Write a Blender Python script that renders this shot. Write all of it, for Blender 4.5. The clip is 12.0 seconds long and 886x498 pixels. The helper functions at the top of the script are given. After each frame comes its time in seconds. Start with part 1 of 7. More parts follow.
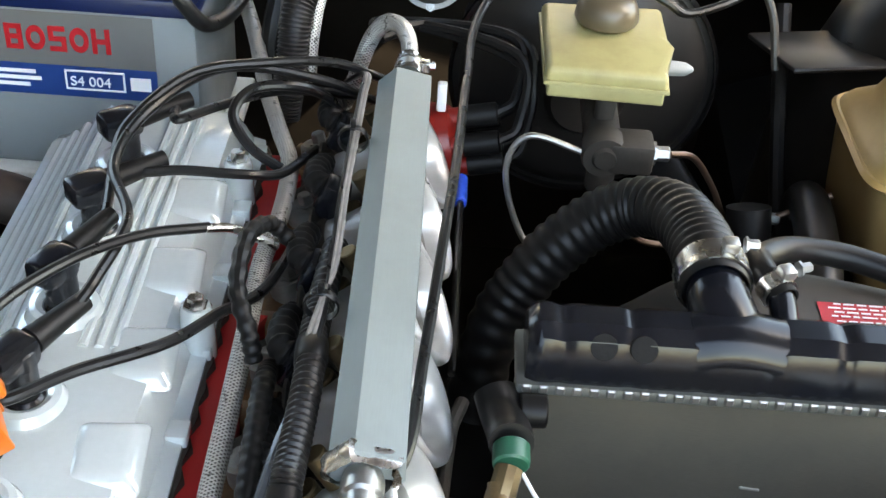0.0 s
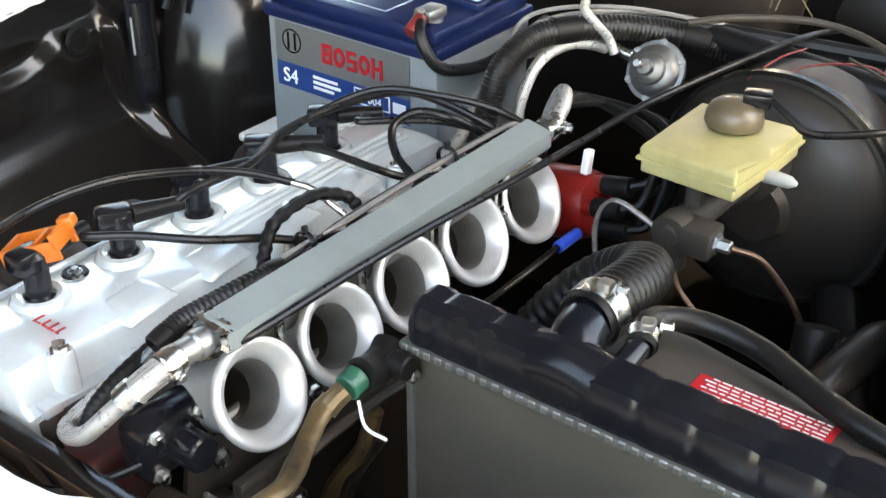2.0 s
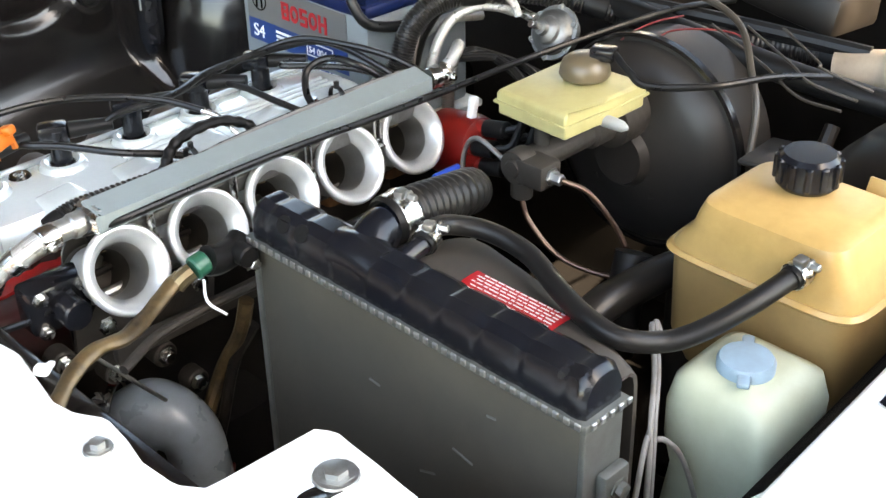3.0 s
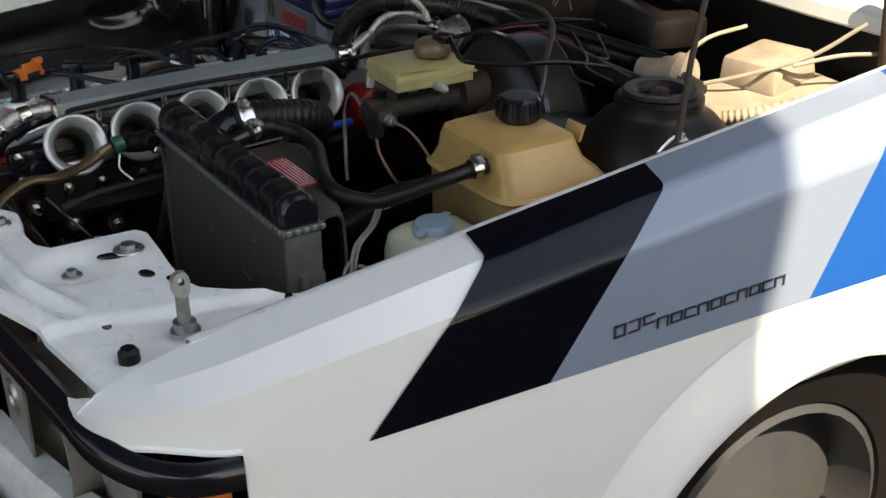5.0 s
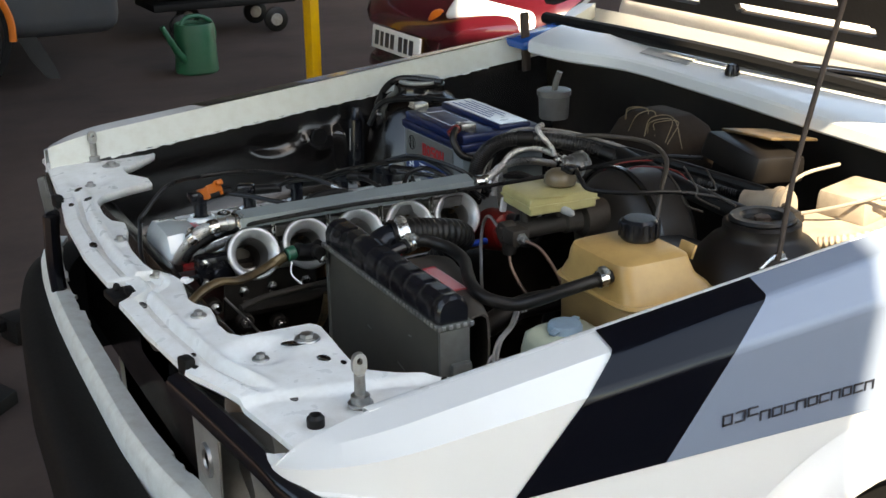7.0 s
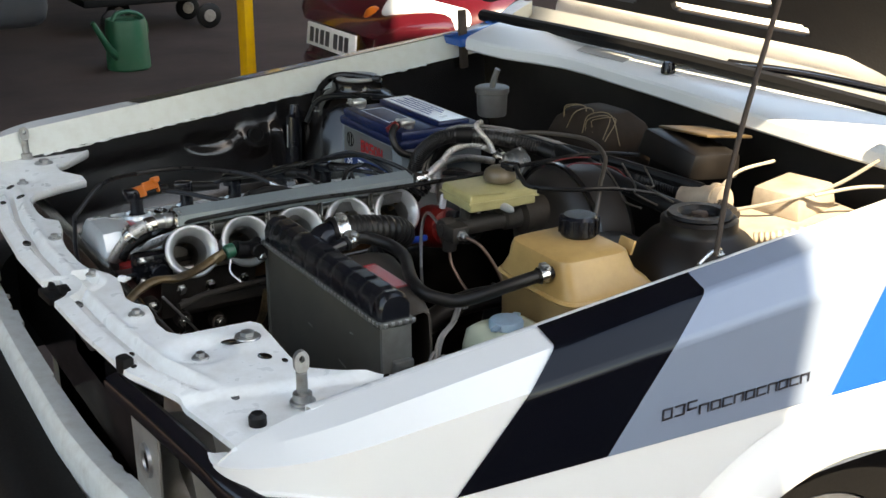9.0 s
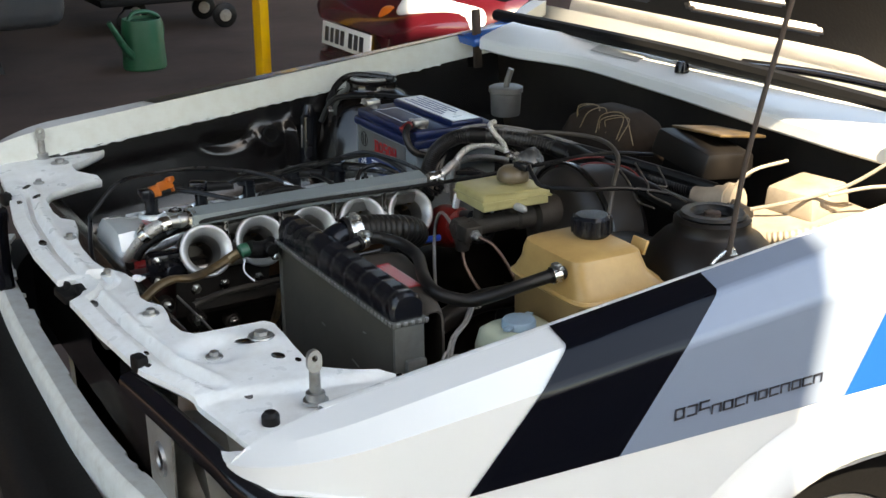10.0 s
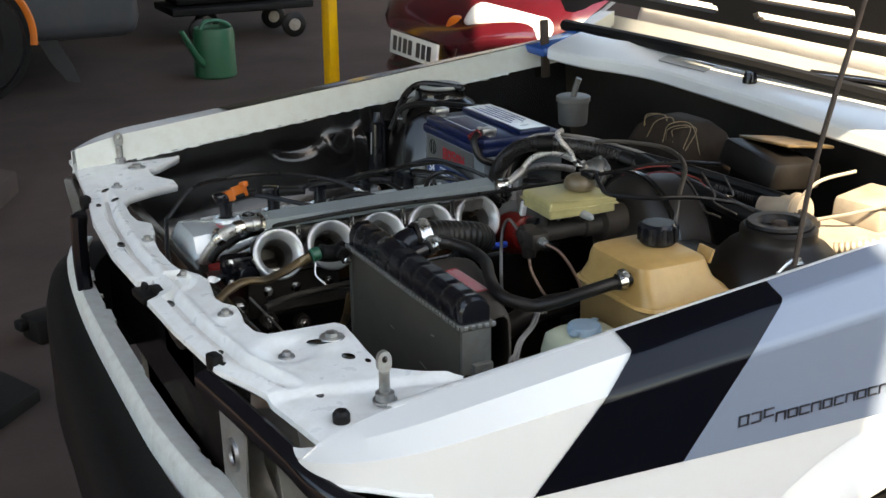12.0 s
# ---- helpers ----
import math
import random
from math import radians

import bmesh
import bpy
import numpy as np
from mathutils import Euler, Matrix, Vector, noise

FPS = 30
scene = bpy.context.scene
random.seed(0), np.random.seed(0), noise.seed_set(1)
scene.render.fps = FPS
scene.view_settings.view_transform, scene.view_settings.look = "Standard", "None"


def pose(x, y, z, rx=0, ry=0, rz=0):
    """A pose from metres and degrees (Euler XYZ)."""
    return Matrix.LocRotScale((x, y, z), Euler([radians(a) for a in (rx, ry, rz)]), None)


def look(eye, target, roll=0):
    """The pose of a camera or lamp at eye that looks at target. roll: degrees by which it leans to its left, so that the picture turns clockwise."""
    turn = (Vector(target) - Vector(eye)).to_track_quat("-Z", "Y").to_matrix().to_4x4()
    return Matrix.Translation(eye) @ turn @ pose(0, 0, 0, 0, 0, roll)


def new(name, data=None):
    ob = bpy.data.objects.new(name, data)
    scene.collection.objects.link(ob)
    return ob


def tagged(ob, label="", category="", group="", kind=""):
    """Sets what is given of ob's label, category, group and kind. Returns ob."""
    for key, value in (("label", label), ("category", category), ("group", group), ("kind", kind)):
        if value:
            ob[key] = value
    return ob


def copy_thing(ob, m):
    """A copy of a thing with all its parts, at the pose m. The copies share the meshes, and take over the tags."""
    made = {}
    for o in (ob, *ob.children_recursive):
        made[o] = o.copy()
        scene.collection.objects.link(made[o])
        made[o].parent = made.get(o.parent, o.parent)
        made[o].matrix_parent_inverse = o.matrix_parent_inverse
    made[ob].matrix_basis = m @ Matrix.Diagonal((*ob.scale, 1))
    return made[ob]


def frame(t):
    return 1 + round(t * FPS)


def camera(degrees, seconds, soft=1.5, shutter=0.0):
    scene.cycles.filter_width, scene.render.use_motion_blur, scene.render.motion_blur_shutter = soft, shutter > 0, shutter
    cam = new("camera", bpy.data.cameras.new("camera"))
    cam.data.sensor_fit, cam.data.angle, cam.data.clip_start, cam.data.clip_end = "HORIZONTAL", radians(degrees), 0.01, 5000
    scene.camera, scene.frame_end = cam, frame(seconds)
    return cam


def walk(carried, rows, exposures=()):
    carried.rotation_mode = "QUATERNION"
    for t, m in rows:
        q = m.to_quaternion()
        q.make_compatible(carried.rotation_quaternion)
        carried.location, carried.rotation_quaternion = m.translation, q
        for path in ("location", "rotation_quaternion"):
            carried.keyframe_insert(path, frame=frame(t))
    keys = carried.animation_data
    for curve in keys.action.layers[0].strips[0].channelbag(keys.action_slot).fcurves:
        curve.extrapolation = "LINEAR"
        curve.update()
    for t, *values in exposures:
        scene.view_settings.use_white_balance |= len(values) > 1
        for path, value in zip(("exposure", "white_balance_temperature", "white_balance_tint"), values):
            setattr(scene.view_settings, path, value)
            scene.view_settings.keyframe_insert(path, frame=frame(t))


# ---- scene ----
cam = camera(39.3, 12.0)
PATH = [
    (0, (-0.132, 0.005, 1.291), (1.465, -0.008, 0.087), 4.3),
    (0.5, (-0.051, -0.051, 1.282), (1.5, 0.187, 0.042), 5.7),
    (1, (-0.039, -0.217, 1.277), (1.369, 0.534, 0.071), -0.5),
    (1.5, (-0.084, -0.339, 1.305), (1.261, 0.625, 0.181), -0.8),
    (2, (-0.157, -0.513, 1.302), (1.206, 0.54, 0.284), -0.0),
    (2.5, (-0.183, -0.632, 1.319), (1.168, 0.433, 0.298), 1.5),
    (3, (-0.131, -0.821, 1.335), (1.074, 0.4, 0.306), -1.0),
    (3.5, (-0.051, -1.022, 1.28), (1.021, 0.353, 0.3), -2.7),
    (3.7, (-0.037, -1.099, 1.286), (1.008, 0.304, 0.316), -2.5),
    (5.3, (-0.087, -1.559, 1.345), (0.799, 0.042, 0.536), -0.6),
    (5.5, (-0.1, -1.595, 1.352), (0.698, 0.069, 0.581), -1.7),
    (6, (-0.135, -1.664, 1.378), (0.576, 0.071, 0.682), -3.0),
    (6.5, (-0.193, -1.677, 1.385), (0.606, 0.035, 0.727), -1.9),
    (7, (-0.232, -1.666, 1.387), (0.627, 0.016, 0.73), -1.0),
    (7.5, (-0.25, -1.661, 1.388), (0.65, -0.001, 0.728), -0.5),
    (9.5, (-0.237, -1.661, 1.385), (0.716, -0.031, 0.723), -0.2),
    (10, (-0.238, -1.666, 1.388), (0.691, -0.024, 0.725), -0.4),
    (10.5, (-0.247, -1.678, 1.393), (0.652, -0.018, 0.732), -0.6),
    (11, (-0.254, -1.682, 1.393), (0.623, -0.009, 0.737), -0.7),
    (11.5, (-0.257, -1.686, 1.395), (0.599, -0.001, 0.741), -0.7),
    (12, (-0.258, -1.69, 1.393), (0.584, 0.005, 0.745), -0.7),
]
EXPOSURES = [(0, 3.85, 8900, 7), (1.5, 3.85, 9000, 8), (2.5, 3.92, 9100, 9), (3.0, 4.00, 9100, 9), (3.7, 3.70, 9250, 10), (5.3, 1.58, 8550, 8), (5.5, 1.62, 8550, 8), (6.0, 2.20, 8550, 8), (6.5, 2.32, 8550, 8), (7.5, 2.32, 8550, 8), (9.5, 2.38, 8550, 8), (12, 2.36, 8550, 8)]
walk(cam, [(t, look(eye, target, roll)) for t, eye, target, roll in PATH], EXPOSURES)

# ---- light ----
SUN_DIR = Vector((-0.20, -0.90, 1.0)).normalized()
world = bpy.data.worlds.new("world")
scene.world = world
world.use_nodes = True
wn, wl = world.node_tree.nodes, world.node_tree.links
sky = wn.new("ShaderNodeTexSky")
sky.sky_type, sky.sun_disc = "NISHITA", False
sky.sun_elevation = math.asin(SUN_DIR.z)
sky.sun_rotation = math.atan2(SUN_DIR.x, SUN_DIR.y)
wl.new(sky.outputs["Color"], wn["Background"].inputs["Color"])
wn["Background"].inputs["Strength"].default_value = 0.14
sun_data = bpy.data.lights.new("sun", "SUN")
sun_data.energy, sun_data.angle, sun_data.color = 4.0, radians(0.5), (1.0, 0.95, 0.87)
sun = new("sun", sun_data)
sun.matrix_world = look(SUN_DIR * 20, (0, 0, 0))


# ---- materials ----
def mat(name, color, rough=0.5, metal=0.0, var=0.12, scale=30.0, bump=0.0, bump_scale=None, coat=0.0, dirt=None, dirt_amount=0.0,
        dirt_scale=6.0, rough_var=0.1, stretch=(1, 1, 1), transmission=0.0, spec=0.5):
    """A procedural surface: a base colour with fine grain, broad dirt, roughness variation and relief."""
    m = bpy.data.materials.new(name)
    m.use_nodes = True
    n, l = m.node_tree.nodes, m.node_tree.links
    bsdf = n["Principled BSDF"]
    co = n.new("ShaderNodeTexCoord")
    mp = n.new("ShaderNodeMapping")
    mp.inputs["Scale"].default_value = stretch
    l.new(co.outputs["Object"], mp.inputs["Vector"])
    n1 = n.new("ShaderNodeTexNoise")
    n1.inputs["Scale"].default_value, n1.inputs["Detail"].default_value = scale, 6
    l.new(mp.outputs["Vector"], n1.inputs["Vector"])
    mix = n.new("ShaderNodeMix")
    mix.data_type = "RGBA"
    mix.inputs["A"].default_value = (*[max(0, c * (1 - var)) for c in color], 1)
    mix.inputs["B"].default_value = (*[min(1, c * (1 + var)) for c in color], 1)
    l.new(n1.outputs["Fac"], mix.inputs["Factor"])
    out = mix.outputs["Result"]
    if dirt:
        n2 = n.new("ShaderNodeTexNoise")
        n2.inputs["Scale"].default_value, n2.inputs["Detail"].default_value, n2.inputs["Roughness"].default_value = dirt_scale, 8, 0.65
        l.new(co.outputs["Object"], n2.inputs["Vector"])
        ramp = n.new("ShaderNodeMapRange")
        ramp.inputs["From Min"].default_value, ramp.inputs["From Max"].default_value = 0.42, 0.72
        ramp.inputs["To Max"].default_value = dirt_amount
        l.new(n2.outputs["Fac"], ramp.inputs["Value"])
        mx = n.new("ShaderNodeMix")
        mx.data_type = "RGBA"
        mx.inputs["B"].default_value = (*dirt, 1)
        l.new(ramp.outputs["Result"], mx.inputs["Factor"])
        l.new(out, mx.inputs["A"])
        out = mx.outputs["Result"]
    l.new(out, bsdf.inputs["Base Color"])
    rr = n.new("ShaderNodeMapRange")
    rr.inputs["To Min"].default_value, rr.inputs["To Max"].default_value = max(0.02, rough - rough_var), min(1, rough + rough_var)
    l.new(n1.outputs["Fac"], rr.inputs["Value"])
    l.new(rr.outputs["Result"], bsdf.inputs["Roughness"])
    bsdf.inputs["Metallic"].default_value = metal
    bsdf.inputs["Coat Weight"].default_value = coat
    bsdf.inputs["Coat Roughness"].default_value = 0.06
    bsdf.inputs["Transmission Weight"].default_value = transmission
    bsdf.inputs["Specular IOR Level"].default_value = spec
    if bump:
        nb = n.new("ShaderNodeTexNoise")
        nb.inputs["Scale"].default_value, nb.inputs["Detail"].default_value = bump_scale or scale, 5
        l.new(mp.outputs["Vector"], nb.inputs["Vector"])
        bp = n.new("ShaderNodeBump")
        bp.inputs["Strength"].default_value, bp.inputs["Distance"].default_value = bump, 0.002
        l.new(nb.outputs["Fac"], bp.inputs["Height"])
        l.new(bp.outputs["Normal"], bsdf.inputs["Normal"])
    return m


GRIME = (0.055, 0.042, 0.030)
M = dict(
    white=mat("white_paint", (0.80, 0.805, 0.78), 0.22, var=0.012, coat=0.6, rough_var=0.02),
    white_in=mat("white_inner_paint", (0.87, 0.88, 0.85), 0.30, var=0.02, coat=0.3, dirt=(0.50, 0.46, 0.38), dirt_amount=0.30, dirt_scale=30, bump=0.10, bump_scale=60),
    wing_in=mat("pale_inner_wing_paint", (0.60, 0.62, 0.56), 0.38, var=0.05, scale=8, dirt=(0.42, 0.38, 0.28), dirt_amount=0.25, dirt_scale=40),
    # Chipped dirty white, also greyed to carry the shade on the valance.
    valance=mat("greyed_chipped_white", (0.68, 0.70, 0.66), 0.5, var=0.08, scale=40, dirt=(0.36, 0.32, 0.26), dirt_amount=0.45, dirt_scale=40, bump=0.15, bump_scale=80),
    black_decal=mat("black_decal", (0.0035, 0.004, 0.0065), 0.13, var=0.1, spec=0.28, rough_var=0.02),
    grey_decal=mat("grey_decal", (0.2, 0.244, 0.32), 0.24, var=0.02, coat=0.4, rough_var=0.02),
    blue_decal=mat("blue_decal", (0.0064, 0.08, 0.32), 0.25, var=0.02, coat=0.3, rough_var=0.02),
    text=mat("dark_lettering", (0.03, 0.03, 0.04), 0.35, var=0.05),
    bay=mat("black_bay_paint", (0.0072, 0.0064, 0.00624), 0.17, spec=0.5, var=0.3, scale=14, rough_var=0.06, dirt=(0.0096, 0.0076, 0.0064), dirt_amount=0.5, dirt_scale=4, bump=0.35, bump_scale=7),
    bay_dusty=mat("dusty_bay_paint", (0.0084, 0.00688, 0.00592), 0.42, spec=0.25, var=0.3, scale=22, dirt=(0.024, 0.0184, 0.0144), dirt_amount=0.6, dirt_scale=6, bump=0.12),
    rubber=mat("black_rubber", (0.0072, 0.00704, 0.0072), 0.42, spec=0.2, var=0.2, scale=60, dirt=(0.016, 0.0132, 0.0108), dirt_amount=0.35, dirt_scale=20, bump=0.08),
    hose=mat("ribbed_rubber_hose", (0.008, 0.00784, 0.00784), 0.40, spec=0.25, var=0.2, scale=50, dirt=(0.0176, 0.0148, 0.0128), dirt_amount=0.45, dirt_scale=14, bump=0.08),
    plastic=mat("black_plastic", (0.0052, 0.0062, 0.0092), 0.22, spec=0.35, var=0.2, scale=50, dirt=(0.0256, 0.02176, 0.01792), dirt_amount=0.35, dirt_scale=12, bump=0.05),
    bumper=mat("bumper_plastic", (0.0056, 0.0053, 0.0052), 0.66, var=0.15, scale=200, bump=0.15, bump_scale=400, dirt=(0.014, 0.012, 0.0105), dirt_amount=0.3, spec=0.18),
    cover=mat("silver_paint", (0.56, 0.616, 0.616), 0.22, metal=0.2, var=0.04, scale=220, coat=1.0, dirt=(0.44, 0.48, 0.48), dirt_amount=0.35, dirt_scale=9, bump=0.03, bump_scale=120),
    alu=mat("brushed_aluminium", (0.272, 0.312, 0.312), 0.50, metal=0.5, var=0.10, scale=40, stretch=(2, 30, 30), bump=0.03, bump_scale=60, dirt=(0.2048, 0.224, 0.2176), dirt_amount=0.4, dirt_scale=14),
    spun=mat("spun_aluminium", (0.528, 0.5344, 0.528), 0.38, metal=0.6, var=0.06, scale=60, bump=0.04, bump_scale=120, dirt=(0.32, 0.3072, 0.2752), dirt_amount=0.35, dirt_scale=22),
    cast=mat("cast_aluminium", (0.2688, 0.2624, 0.2496), 0.48, metal=0.85, var=0.2, scale=80, bump=0.25, bump_scale=200, dirt=(0.0768, 0.0576, 0.0384), dirt_amount=0.6, dirt_scale=25),
    steel=mat("bright_steel", (0.56, 0.552, 0.528), 0.26, metal=1.0, var=0.1, scale=90),
    zinc=mat("zinc_steel", (0.4, 0.4, 0.384), 0.40, metal=0.9, var=0.15, scale=90, dirt=(0.16, 0.12, 0.08), dirt_amount=0.4, dirt_scale=60),
    iron=mat("dark_rusty_iron", (0.048, 0.0352, 0.0288), 0.62, metal=0.4, var=0.35, scale=40, bump=0.3, bump_scale=90, dirt=(0.08, 0.044, 0.0256), dirt_amount=0.5, dirt_scale=18),
    brass=mat("old_brass", (0.192, 0.1408, 0.0768), 0.45, metal=0.8, var=0.25, scale=80, dirt=GRIME, dirt_amount=0.6, dirt_scale=30),
    tan=mat("brown_coated_pipe", (0.1344, 0.0864, 0.0384), 0.42, metal=0.4, var=0.35, scale=60, dirt=(0.016, 0.01152, 0.00896), dirt_amount=0.95, dirt_scale=34, bump=0.2, bump_scale=70),
    copper=mat("copper_line", (0.2, 0.128, 0.092), 0.38, metal=0.9, var=0.25, scale=60, dirt=GRIME, dirt_amount=0.4, dirt_scale=40),
    cable=mat("black_cable", (0.0076, 0.0076, 0.008), 0.30, spec=0.3, var=0.2, scale=80),
    grey_wire=mat("grey_wire", (0.2176, 0.2048, 0.192), 0.5, var=0.15, scale=80, dirt=GRIME, dirt_amount=0.5, dirt_scale=50),
    red_wire=mat("red_wire", (0.16, 0.012, 0.012), 0.4, var=0.1),
    yellow_tank=mat("yellowed_plastic", (0.4, 0.352, 0.16), 0.38, var=0.08, scale=24, dirt=(0.2176, 0.16, 0.064), dirt_amount=0.55, dirt_scale=16, bump=0.06),
    amber_tank=mat("aged_amber_plastic", (0.47, 0.30, 0.115), 0.34, var=0.10, scale=18, dirt=(0.272, 0.152, 0.044), dirt_amount=0.6, dirt_scale=12, bump=0.06),
    milky_tank=mat("milky_plastic", (0.44, 0.48, 0.368), 0.36, var=0.06, scale=14, dirt=(0.304, 0.288, 0.192), dirt_amount=0.5, dirt_scale=12),
    blue_cap=mat("pale_blue_plastic", (0.216, 0.32, 0.4), 0.40, var=0.08, dirt=(0.128, 0.128, 0.1152), dirt_amount=0.4, dirt_scale=25),
    cap_brown=mat("brown_clear_plastic", (0.12, 0.092, 0.056), 0.35, var=0.15, dirt=GRIME, dirt_amount=0.4, dirt_scale=25),
    core=mat("radiator_core", (0.0512, 0.0464, 0.0376), 0.6, spec=0.25, metal=0.0, var=0.14, scale=90, stretch=(1, 1, 9), dirt=(0.088, 0.076, 0.0576), dirt_amount=0.55, dirt_scale=7, bump=0.2, bump_scale=160),
    rad_side=mat("radiator_side", (0.1664, 0.1728, 0.16), 0.5, metal=0.6, var=0.1, scale=40, dirt=GRIME, dirt_amount=0.5, dirt_scale=16),
    bat_case=mat("battery_case", (0.204, 0.228, 0.236), 0.42, var=0.03, scale=60, bump=0.03, bump_scale=200),
    bat_lid=mat("battery_lid", (0.0032, 0.0112, 0.056), 0.36, var=0.08, scale=60, bump=0.03, bump_scale=200),
    label_grey=mat("label_grey", (0.128, 0.128, 0.1216), 0.35, var=0.05),
    label_blue=mat("label_blue", (0.00768, 0.0416, 0.1728), 0.35, var=0.05),
    lid_label=mat("pale_lid_sticker", (0.4, 0.464, 0.528), 0.3, var=0.05, coat=0.4),
    label_white=mat("label_white", (0.80, 0.80, 0.80), 0.4, var=0.03),
    red=mat("red_plastic", (0.208, 0.0104, 0.008), 0.32, var=0.08),
    red_print=mat("red_print", (0.4224, 0.0128, 0.0192), 0.4, var=0.05),
    orange=mat("orange_plastic", (0.544, 0.128, 0.0128), 0.40, var=0.06),
    green=mat("green_tape", (0.012, 0.085, 0.05), 0.4, var=0.1),
    blue=mat("blue_sleeve", (0.02, 0.10, 0.62), 0.35, var=0.05),
    gasket=mat("red_gasket", (0.44, 0.016, 0.016), 0.45, var=0.1),
    glass=mat("clear_glass", (1.0, 1.0, 1.0), 0.03, var=0.0, rough_var=0.0, transmission=1.0),
    ground=mat("oily_concrete", (0.066, 0.045, 0.037), 0.85, var=0.22, scale=9, bump=0.3, bump_scale=60, dirt=(0.026, 0.0175, 0.015), dirt_amount=0.85, dirt_scale=1.1, spec=0.25),
    can=mat("green_plastic", (0.007, 0.080, 0.036), 0.42, var=0.1, scale=14, dirt=(0.064, 0.112, 0.08), dirt_amount=0.35, dirt_scale=9),
    yellow=mat("yellow_paint", (0.64, 0.352, 0.008), 0.4, var=0.06, dirt=(0.28, 0.16, 0.04), dirt_amount=0.4),
    maroon=mat("maroon_paint", (0.060, 0.0045, 0.0085), 0.22, var=0.05, coat=0.8),
    plate=mat("white_plate", (0.78, 0.78, 0.74), 0.35, var=0.02),
    roofing=mat("dark_roof_sheet", (0.10, 0.10, 0.10), 0.7, var=0.1),
    wall=mat("dark_wall", (0.09, 0.085, 0.08), 0.8, var=0.15, scale=4),
    hood_under=mat("bonnet_underside", (0.032, 0.024, 0.0176), 0.7, var=0.25, scale=160, bump=0.4, bump_scale=220, dirt=(0.0176, 0.0136, 0.0104), dirt_amount=0.5, dirt_scale=4),
    trim=mat("glossy_black_trim", (0.006, 0.006, 0.008), 0.20, spec=0.5, var=0.2, scale=40, rough_var=0.05),
    cowl=mat("dusty_fan_cowl", (0.04, 0.0352, 0.0304), 0.7, var=0.25, scale=30, dirt=(0.096, 0.08, 0.0624), dirt_amount=0.7, dirt_scale=9, bump=0.06),
    cast_dirty=mat("greasy_cast_iron", (0.0528, 0.0464, 0.04), 0.62, spec=0.3, metal=0.4, var=0.25, scale=50, bump=0.3, bump_scale=150, dirt=(0.0448, 0.0352, 0.0256), dirt_amount=0.6, dirt_scale=22),
    # Stained amber, darkened so the tank's lower half carries its shade.
    amber_low=mat("stained_shade_amber", (0.24, 0.148, 0.06), 0.42, var=0.15, scale=12, dirt=(0.096, 0.0576, 0.0256), dirt_amount=0.6, dirt_scale=8),
    label_grey2=mat("grey_plastic", (0.32, 0.32, 0.304), 0.5, var=0.1, scale=50),
    label_grey3=mat("grey_blue_plastic", (0.17, 0.205, 0.235), 0.30, var=0.08, scale=30, dirt=(0.05, 0.045, 0.04), dirt_amount=0.5, dirt_scale=12),
    red_dirty=mat("dirty_red_paint", (0.056, 0.008, 0.0072), 0.55, var=0.3, scale=30, dirt=(0.024, 0.0176, 0.0136), dirt_amount=0.8, dirt_scale=24, bump=0.2),
    cup=mat("dirty_clear_plastic", (0.13, 0.125, 0.115), 0.40, var=0.15, dirt=(0.08, 0.07, 0.058), dirt_amount=0.6, dirt_scale=22),
    sheath=mat("grey_brown_sheath", (0.040, 0.033, 0.026), 0.45, var=0.2, scale=60, dirt=(0.07, 0.053, 0.036), dirt_amount=0.5, dirt_scale=30),
    brown_cast=mat("oily_brown_casting", (0.16, 0.076, 0.028), 0.5, metal=0.3, var=0.4, scale=50, bump=0.3, bump_scale=90, dirt=(0.024, 0.0176, 0.0128), dirt_amount=0.8, dirt_scale=40),
    clear_tube=mat("clear_grey_tube", (0.10, 0.11, 0.12), 0.25, var=0.15, scale=60),
    brown_dust=mat("brown_dusty_cover", (0.0208, 0.0136, 0.0096), 0.75, spec=0.2, var=0.3, scale=18, dirt=(0.05, 0.035, 0.023), dirt_amount=0.5, dirt_scale=11, bump=0.3, bump_scale=40),
    tan_dust=mat("tan_dusty_plastic", (0.32, 0.264, 0.2), 0.75, var=0.25, scale=24, dirt=(0.136, 0.1, 0.068), dirt_amount=0.6, dirt_scale=18, bump=0.25),
    yellow_wire=mat("pale_yellow_wire", (0.17, 0.125, 0.07), 0.5, var=0.1),
    pale_cable=mat("pale_cable", (0.288, 0.256, 0.2048), 0.5, var=0.15, dirt=(0.128, 0.096, 0.064), dirt_amount=0.5, dirt_scale=30),
    # Whitened so the dashboard carries the bright glare of the windscreen.
    dash=mat("glare_whitened_dash", (0.74, 0.71, 0.67), 0.7, var=0.12, scale=14, dirt=(0.4, 0.36, 0.32), dirt_amount=0.5, dirt_scale=5),
    lamp_clear=mat("clear_lamp", (0.80, 0.80, 0.78), 0.12, var=0.05, coat=0.8),
    charcoal=mat("charcoal_car_paint", (0.012, 0.013, 0.016), 0.2, var=0.05, coat=0.8),
    van=mat("dark_grey_van", (0.044, 0.0464, 0.0512), 0.4, var=0.1, dirt=(0.072, 0.064, 0.056), dirt_amount=0.5),
    # Throat and bore tones are darkened to carry the shade inside the trumpets.
    throat=mat("shade_toned_throat", (0.336, 0.332, 0.32), 0.38, metal=0.85, var=0.10, scale=60, dirt=(0.128, 0.116, 0.096), dirt_amount=0.5, dirt_scale=20),
    bore=mat("shade_toned_bore", (0.09, 0.082, 0.07), 0.42, metal=0.8, var=0.2, scale=60),
